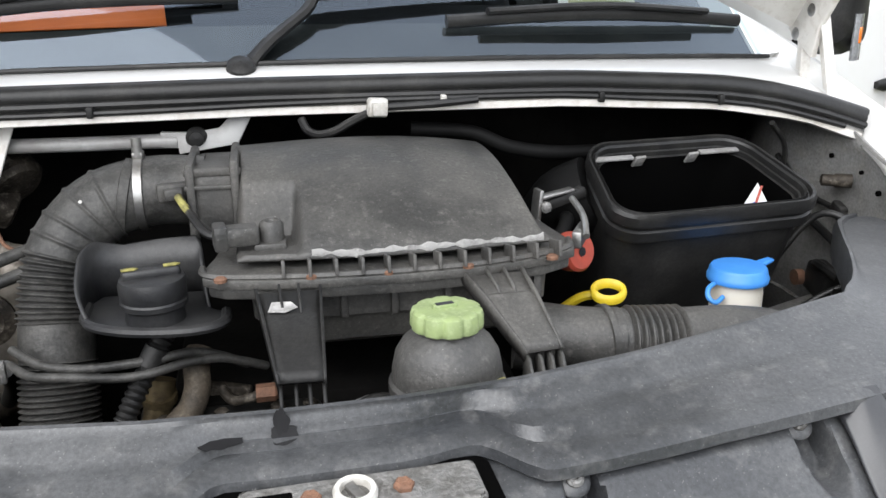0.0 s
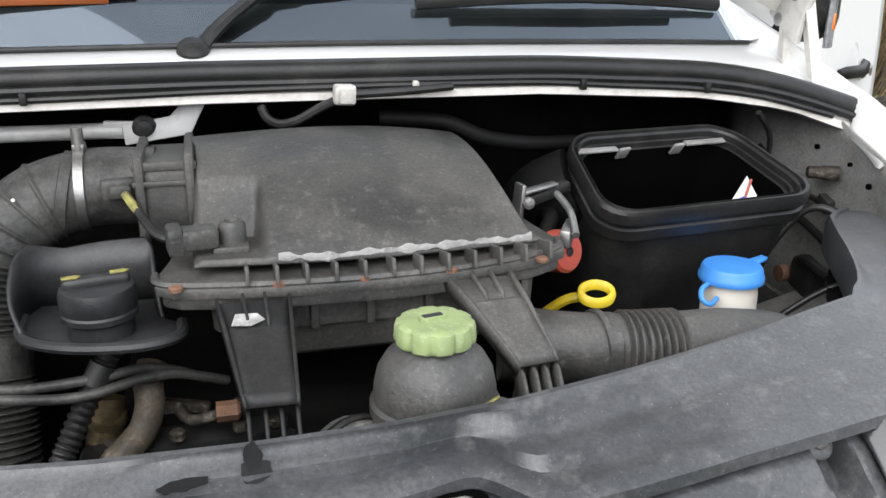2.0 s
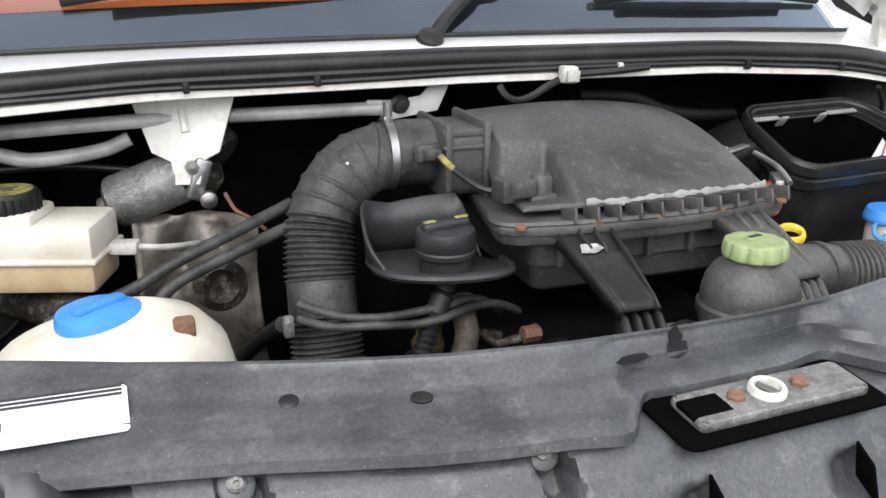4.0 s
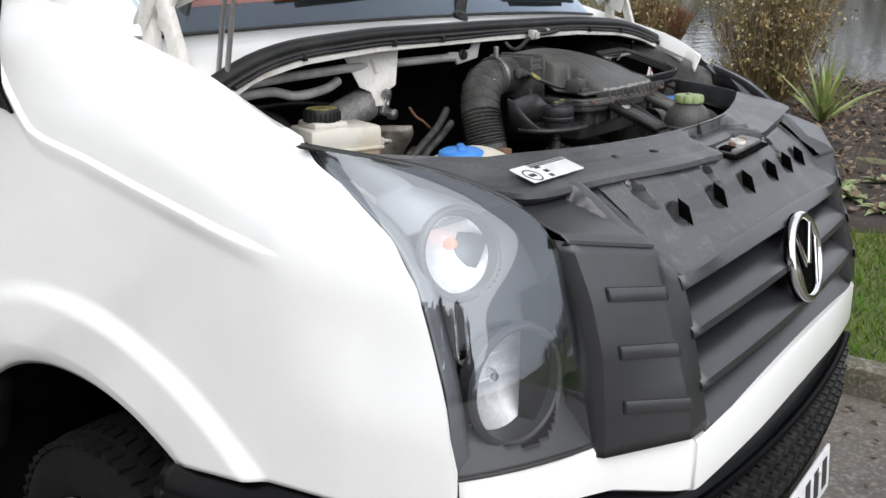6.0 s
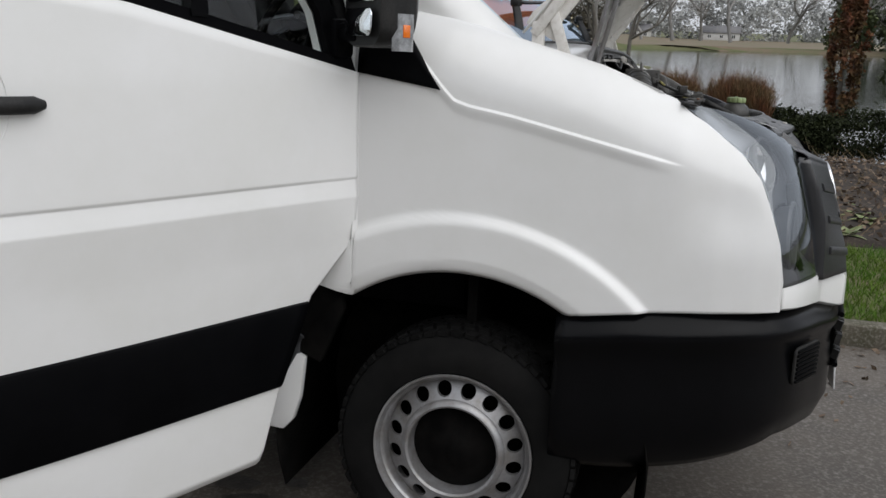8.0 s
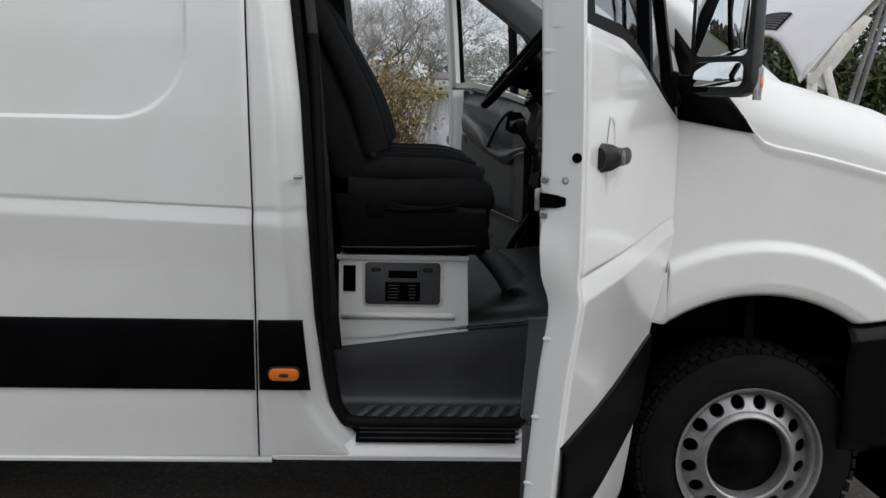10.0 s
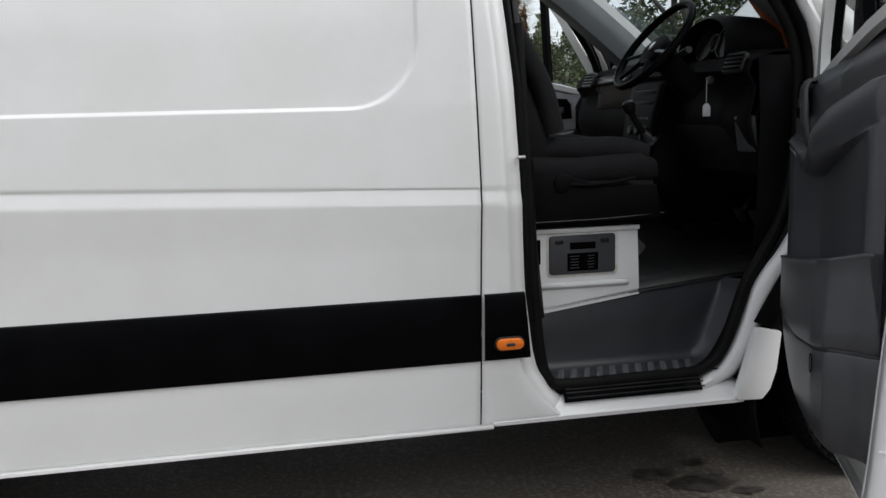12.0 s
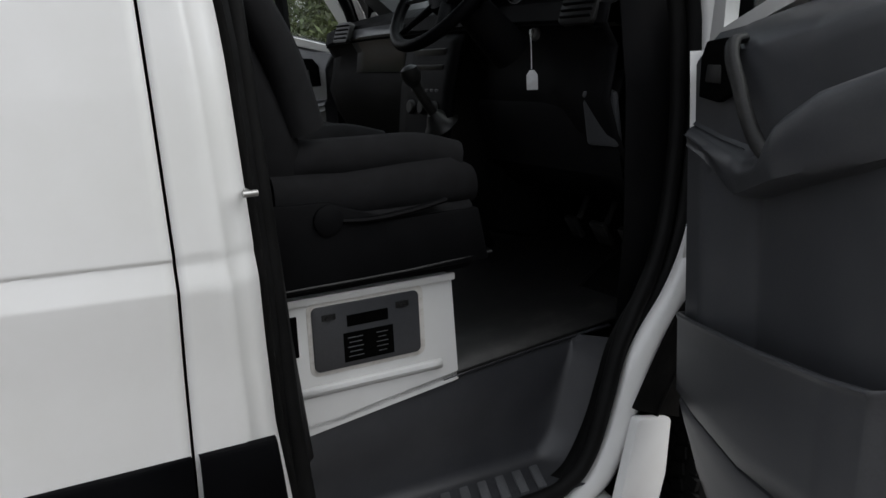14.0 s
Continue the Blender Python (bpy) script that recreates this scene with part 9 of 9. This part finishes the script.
rosette("yucca", (4.35, 3.9, 0.10), 34, 0.62, 0.040, 1.45, STRAP, "spiky green and cream strap-leaved plant", "yucca", "spiky plants", 0.42)
rosette("yucca", (6.6, 1.62, 0.08), 34, 0.72, 0.042, 1.5, STRAP, "spiky green and cream strap-leaved plant", "yucca", "spiky plants", 0.36)
rosette("yucca", (5.3, 6.0, 0.10), 26, 0.5, 0.036, 1.45, STRAP, "spiky green and cream strap-leaved plant", "yucca", "spiky plants", 0.42)


def twig_mass(name, c, half, n, seg, mat, label, category, vase=0.5, bud=None, buds=0, width=0.006):
    """A shrub of thin upright twigs, spreading from a narrower foot; buds along them."""
    t = thing(name, (c[0], c[1], c[2]), label, category, lean=False)
    foot = rng.uniform(-1, 1, (n, 2)) * vase
    foot *= (rng.uniform(0, 1, n) ** 0.3)[:, None]
    head = foot / max(vase, 0.05) + rng.normal(0, 0.10, (n, 2))
    r = np.linalg.norm(head, axis=1)
    head /= np.maximum(1, r / 1.05)[:, None]
    top = half[2] * (0.92 + 0.10 * rng.random(n)) * (1 - 0.16 * np.clip(np.linalg.norm(head, axis=1), 0, 1) ** 4)
    quads, tips = [], []
    last = np.stack([c[0] + foot[:, 0] * half[0], c[1] + foot[:, 1] * half[1], np.full(n, c[2])], 1)
    for s in range(1, seg + 1):
        f = s / seg
        g = f**0.7
        q = np.stack([c[0] + (foot[:, 0] + (head[:, 0] - foot[:, 0]) * g) * half[0], c[1] + (foot[:, 1] + (head[:, 1] - foot[:, 1]) * g) * half[1], c[2] + top * f], 1)
        q += rng.normal(0, 0.02, q.shape)
        a = rng.uniform(0, math.tau, n)
        side = np.stack([np.cos(a), np.sin(a), 0 * a], 1) * width * (1.2 - 0.8 * f)
        quads.append(np.stack([last - side, last + side, q + side * 0.8, q - side * 0.8], 1))
        # side shoots
        e = q + rng.normal(0, 0.5, q.shape) * half[2] * 0.16 + (0, 0, half[2] * 0.09)
        quads.append(np.stack([q - side * 0.6, q + side * 0.6, e + side * 0.2, e - side * 0.2], 1))
        tips += [q, e]
        last = q
    cloud("twig_mass", np.concatenate(quads), mat, t, kind="stuff")
    if bud:
        tips = np.concatenate(tips)
        tips = tips[rng.choice(len(tips), min(buds, len(tips)), replace=False)]
        q = tips[rng.integers(0, len(tips), buds * 2)] + rng.normal(0, 0.04, (buds * 2, 3))
        cloud("leaf_mass", flakes(q, 0.030, 1.0, 1.8), SHOOT, t, label="small yellow-green leaves", kind="stuff")
        cloud("bud_mass", flakes(tips, 0.022, 1.0, 1.3), bud, t, label="pale buds", kind="stuff")
    return t


twig_mass("hedge_bush", (9.25, -0.16, 0.02), (0.52, 0.48, 0.86), 3000, 6, TWIGRED, "clipped bush of dense red-brown twigs", "bush", 0.36, None, 0, 0.007)
twig_mass("hedge_bush", (9.2, 0.74, 0.02), (0.54, 0.48, 0.86), 3200, 6, TWIGRED, "clipped bush of dense red-brown twigs", "bush", 0.42, None, 0, 0.007)
twig_mass("hedge_bush", (12.3, 5.8, 0.05), (0.55, 0.55, 0.62), 1800, 5, TWIGRED, "clipped bush of dense red-brown twigs", "bush", 0.45, None, 0, 0.008)
twig_mass("budding_shrub", (7.6, 2.45, 0.05), (0.75, 0.75, 1.45), 340, 6, TWIG, "loose shrub of ochre twigs with pale buds", "shrub", 0.25, BUD, 1500, 0.006)
twig_mass("budding_shrub", (8.9, 4.6, 0.3), (0.7, 0.7, 1.2), 260, 6, TWIG, "loose shrub of ochre twigs with pale buds", "shrub", 0.25, BUD, 700, 0.006)
twig_mass("reed_clump", (5.1, 6.2, 0.25), (0.65, 0.65, 1.25), 1300, 5, TWIG, "tall clump of dry straw-coloured reeds", "reeds", 0.6, None, 0, 0.006)
twig_mass("reed_clump", (6.6, 7.4, 0.35), (1.0, 0.9, 0.75), 1300, 4, TWIG, "tall clump of dry straw-coloured reeds", "reeds", 0.6, None, 0, 0.006)
binn = thing("garden_bin", (7.12, 7.1, 0.35), "green plastic bin among the reeds", "bin", lean=False)
part("bin_body", block((0.55, 0.55, 0.9), pose(7.12, 7.1, 0.80), 0.03, 2, 1.12), BINGREEN, binn)
part("bin_lid", block((0.66, 0.66, 0.07), pose(7.12, 7.1, 1.28), 0.02), BINGREEN, binn)


def limb(start, way, length, r, depth, out, tips, bend=0.25, up=0.1):
    n = 4
    pts, d, q = [Vector(start)], Vector(way).normalized(), Vector(start)
    for k in range(n):
        d = (d + Vector((random.gauss(0, bend), random.gauss(0, bend), random.gauss(0, bend) + up)) * 0.5).normalized()
        q = q + d * length / n
        pts.append(q)
    out.append((pts, r))
    if depth == 0:
        tips.append((pts[-1], d))
        return
    for k in range(3 if depth > 1 else 4):
        s = pts[random.choice((2, 3, 4))]
        w = (d + Vector((random.gauss(0, 0.6), random.gauss(0, 0.6), random.gauss(0.1, 0.4)))).normalized()
        limb(s, w, length * random.uniform(0.55, 0.8), r * 0.55, depth - 1, out, tips, bend, up)


def bare_tree(base, height, mat, fine, label="tall bare winter tree with fine twigs", depth=4, spread_=1.0, r=0.02, twig=0.9, tw=0.012, bark=None):
    t = thing("bare_tree", base, label, "tree", "bare trees", lean=False)
    out, tips = [], []
    limb(Vector(base) - Vector((0, 0, 0.2)), (0, 0, 1), height * 0.38, height * r, depth, out, tips, 0.25 * spread_, 0.12)
    big = [tube(p, lambda s, q=q: q * (1 - 0.45 * s), 6, 1) for p, q in out if q > height * r * 0.28]
    part("trunk", both(*big), bark or BARK, t, "", 60)
    quads = []
    for p, q in out:
        if q <= height * r * 0.28:
            for a, b in zip(p, p[1:]):
                s = (b - a).orthogonal().normalized() * q
                quads.append([a - s, a + s, b + s * 0.7, b - s * 0.7])
    for q, d in tips:
        for k in range(fine):
            e = q + (d + Vector((random.gauss(0, 0.5), random.gauss(0, 0.5), random.gauss(0, 0.5)))) * height * 0.05 * twig * random.uniform(0.5, 1.5)
            s = Vector((random.gauss(0, 1), random.gauss(0, 1), random.gauss(0, 1))).normalized() * tw
            quads.append([q - s, q + s, e + s * 0.4, e - s * 0.4])
    cloud("crown", [[tuple(v) for v in q] for q in quads], mat, t)
    return t


random.seed(21)
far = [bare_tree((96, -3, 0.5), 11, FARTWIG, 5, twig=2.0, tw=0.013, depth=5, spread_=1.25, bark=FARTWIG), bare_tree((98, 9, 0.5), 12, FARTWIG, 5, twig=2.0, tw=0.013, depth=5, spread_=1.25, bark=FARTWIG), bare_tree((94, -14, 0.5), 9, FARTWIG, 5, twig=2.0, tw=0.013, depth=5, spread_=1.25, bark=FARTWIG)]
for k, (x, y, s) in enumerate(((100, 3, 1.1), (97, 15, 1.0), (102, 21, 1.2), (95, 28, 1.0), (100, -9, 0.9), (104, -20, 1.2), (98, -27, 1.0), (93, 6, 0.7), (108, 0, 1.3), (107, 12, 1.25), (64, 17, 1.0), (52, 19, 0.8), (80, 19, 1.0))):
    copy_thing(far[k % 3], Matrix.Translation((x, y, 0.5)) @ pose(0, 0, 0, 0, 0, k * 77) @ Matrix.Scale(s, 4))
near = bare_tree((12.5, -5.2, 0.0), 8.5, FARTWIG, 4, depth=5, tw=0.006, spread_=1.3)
copy_thing(near, Matrix.Translation((17, -11, 0.0)) @ pose(0, 0, 0, 0, 0, 130) @ Matrix.Scale(1.1, 4))
copy_thing(near, Matrix.Translation((44, 5.6, -0.35)) @ pose(0, 0, 0, 0, 0, 50) @ Matrix.Scale(1.0, 4))
copy_thing(near, Matrix.Translation((47, 3.9, -0.35)) @ pose(0, 0, 0, 0, 0, 200) @ Matrix.Scale(0.9, 4))


def leaf_mass(name, blobs, n, size, mat, label, category, long=1.8, kind=""):
    """Evergreen foliage: many small leaves gathered in uneven clumps."""
    t = thing(name, (blobs[0][0], blobs[0][1], ground_z(blobs[0][0], blobs[0][1])), label, category, lean=False, kind=kind)
    quads = []
    for x, y, z, rx, ry, rz in blobs:
        clump = rng.normal(size=(max(4, n // 60), 3))
        clump /= np.linalg.norm(clump, axis=1)[:, None]
        clump *= rng.uniform(0.45, 1.0, (len(clump), 1)) ** 0.5
        p = clump[rng.integers(0, len(clump), n)] + rng.normal(0, 0.10, (n, 3))
        quads.append(flakes(p * (rx, ry, rz) + (x, y, z), size, 1.0, long))
    cloud("foliage", np.concatenate(quads), mat, t)
    x, y = blobs[0][:2]
    part("trunk", tube([(x, y, ground_z(x, y) - 0.1), (x + 0.05, y, ground_z(x, y) + 0.6), (x, y + 0.05, blobs[0][2])], lambda s: 0.09 - 0.05 * s, 8, 3), BARK, t)
    return t


leaf_mass("evergreen_shrub", [(13.5, -4.4, 1.3, 1.4, 1.6, 1.6), (12.6, -5.6, 1.0, 1.2, 1.3, 1.2)], 9000, 0.055, EVERGREEN, "dark evergreen shrub with long leaves", "shrub", 3.5)
leaf_mass("evergreen_shrub", [(13.8, -7.4, 1.9, 1.6, 1.8, 2.1), (12.4, -8.6, 1.2, 1.3, 1.4, 1.4)], 9000, 0.055, EVERGREEN, "dark evergreen shrub with long leaves", "shrub", 3.5)
leaf_mass("evergreen_shrub", [(15.5, -11.0, 2.2, 2.0, 2.2, 2.5), (19, -14, 2.6, 2.6, 2.6, 3.0)], 8000, 0.07, EVERGREEN, "dark evergreen shrub with long leaves", "shrub", 3.0)
leaf_mass("low_hedge", [(10.0, -0.75, 0.18, 0.40, 0.75, 0.33), (10.15, -2.0, 0.18, 0.42, 1.25, 0.33), (10.2, -4.3, 0.18, 0.42, 1.3, 0.33)], 15000, 0.026, DARKLEAF, "low dark clipped hedge by the lake", "hedge")
leaf_mass("conifer", [(14.2, -2.15, 1.1, 0.34, 0.34, 1.2), (14.2, -2.15, 2.2, 0.22, 0.22, 1.1)], 3000, 0.05, TWIGRED, "narrow dark brownish conifer by the water", "conifer")
leaf_mass("evergreen_shrub", [(30, 17, 1.6, 2.2, 2.0, 1.4), (34, 18.5, 1.7, 2.2, 2.0, 1.5), (26, 17.5, 1.5, 1.6, 1.6, 1.0)], 3600, 0.09, EVERGREEN, "dark evergreen shrub with long leaves", "shrub")
wood = []
for k in range(70):
    a = radians(-75 + 150 * k / 69)
    d = 240 + 28 * noise.noise((k * 0.37, 0, 0))
    h = 7.5 + 4.2 * noise.noise((k * 0.5, 3, 0))
    wood.append((math.cos(a) * d, math.sin(a) * d, h * 0.45, 10.0, 10.0, h))
leaf_mass("far_woods", wood, 2400, 0.55, FARWOOD, "grey-green woods beyond the lake, mist painted into their colour", "woods", 1.5, "stuff")
# Brown-grey bare wood with some mist mixed into its colour.
HAZY = material("mist_tinted_bare_wood", (0.17, 0.155, 0.125), 0.9, var=(0.12, 0.115, 0.095), scale=0.15, random_tint=0.3, spec=0.1)
wood = []
for k in range(26):
    a = radians(7 + 34 * k / 25)
    d, h = 116 + 9 * noise.noise((k * 0.6, 7, 0)), 7.0 + 3.0 * noise.noise((k * 0.55, 2, 4))
    wood.append((math.cos(a) * d, math.sin(a) * d, h * 0.45, 4.0, 4.0, h))
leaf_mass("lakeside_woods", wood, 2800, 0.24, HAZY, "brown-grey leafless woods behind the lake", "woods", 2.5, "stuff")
leaf_mass("far_evergreens", [(95 + 3 * math.sin(k * 2.3), -14.5 - 2.6 * k, 2.2 + 0.5 * math.sin(k * 1.7), 3.0, 2.4, 4.4 + 1.0 * math.sin(k * 2.9)) for k in range(12)], 3000, 0.26, EVERGREEN, "row of dark evergreen trees on the far bank", "woods", 1.6, "stuff")
wood = []
for k in range(36):
    y = -60 + 130 * k / 35
    h = 5.6 + 3.2 * noise.noise((k * 0.7, 9, 0))
    h *= 1.55 if y < 0 else 1.0
    wood.append((-34 + 3 * noise.noise((k * 0.4, 1, 5)), y, h * 0.6, 3.0, 3.2, h))
leaf_mass("roadside_woods", wood, 2400, 0.62, HAZY, "brown-grey leafless trees across the road", "woods", 1.5, "stuff")


def cottage(x, y, wide, high, depth, label):
    t = thing("house", (x, y, -1.0), label, "house", "houses across the lake", lean=False)
    part("wall", block((depth, wide, high), pose(x, y, -1.0 + high / 2), 0.02), WALLP, t)
    roof = loft([[(x - depth / 2 - 0.3, yy, -1.0 + high), (x, yy, -1.0 + high + depth * 0.32), (x + depth / 2 + 0.3, yy, -1.0 + high)] for yy in (y - wide / 2 - 0.3, y + wide / 2 + 0.3)])
    part("roof", roof, SLATE, t, "grey slate roof", 38, 0.15)
    n = int(wide / 2.2)
    for k in range(n):
        yy = y - wide / 2 + (k + 0.5) * wide / n
        w = part("window", block((0.08, 0.8, 0.8), pose(x - depth / 2 - 0.01, yy, -1.0 + high * 0.55), 0.01), WHITE, t, "white framed window")
        for j in (-0.2, 0.2):
            part("pane", block((0.04, 0.3, 0.7), pose(x - depth / 2 - 0.04, yy + j, -1.0 + high * 0.55), 0), MESHDK, w)
    part("chimney", block((0.6, 0.6, 1.2), pose(x, y + wide * 0.3, -1.0 + high + depth * 0.3), 0.02), SLATE, t)


cottage(225, -5.2, 8.3, 1.8, 5, "long low pale house across the lake")
cottage(228, 14, 5, 1.8, 5, "small pale house across the lake")
rows = [[(x, y, ground_z(x, y) + 0.05) for y in np.linspace(-40, 18, 24)] for x in (90.5, 92, 94, 97, 101, 108, 130, 180, 235)]
solo("far_bank", loft(rows), SHORE, "brown bank and path across the lake", "bank", lean=False, kind="structure")
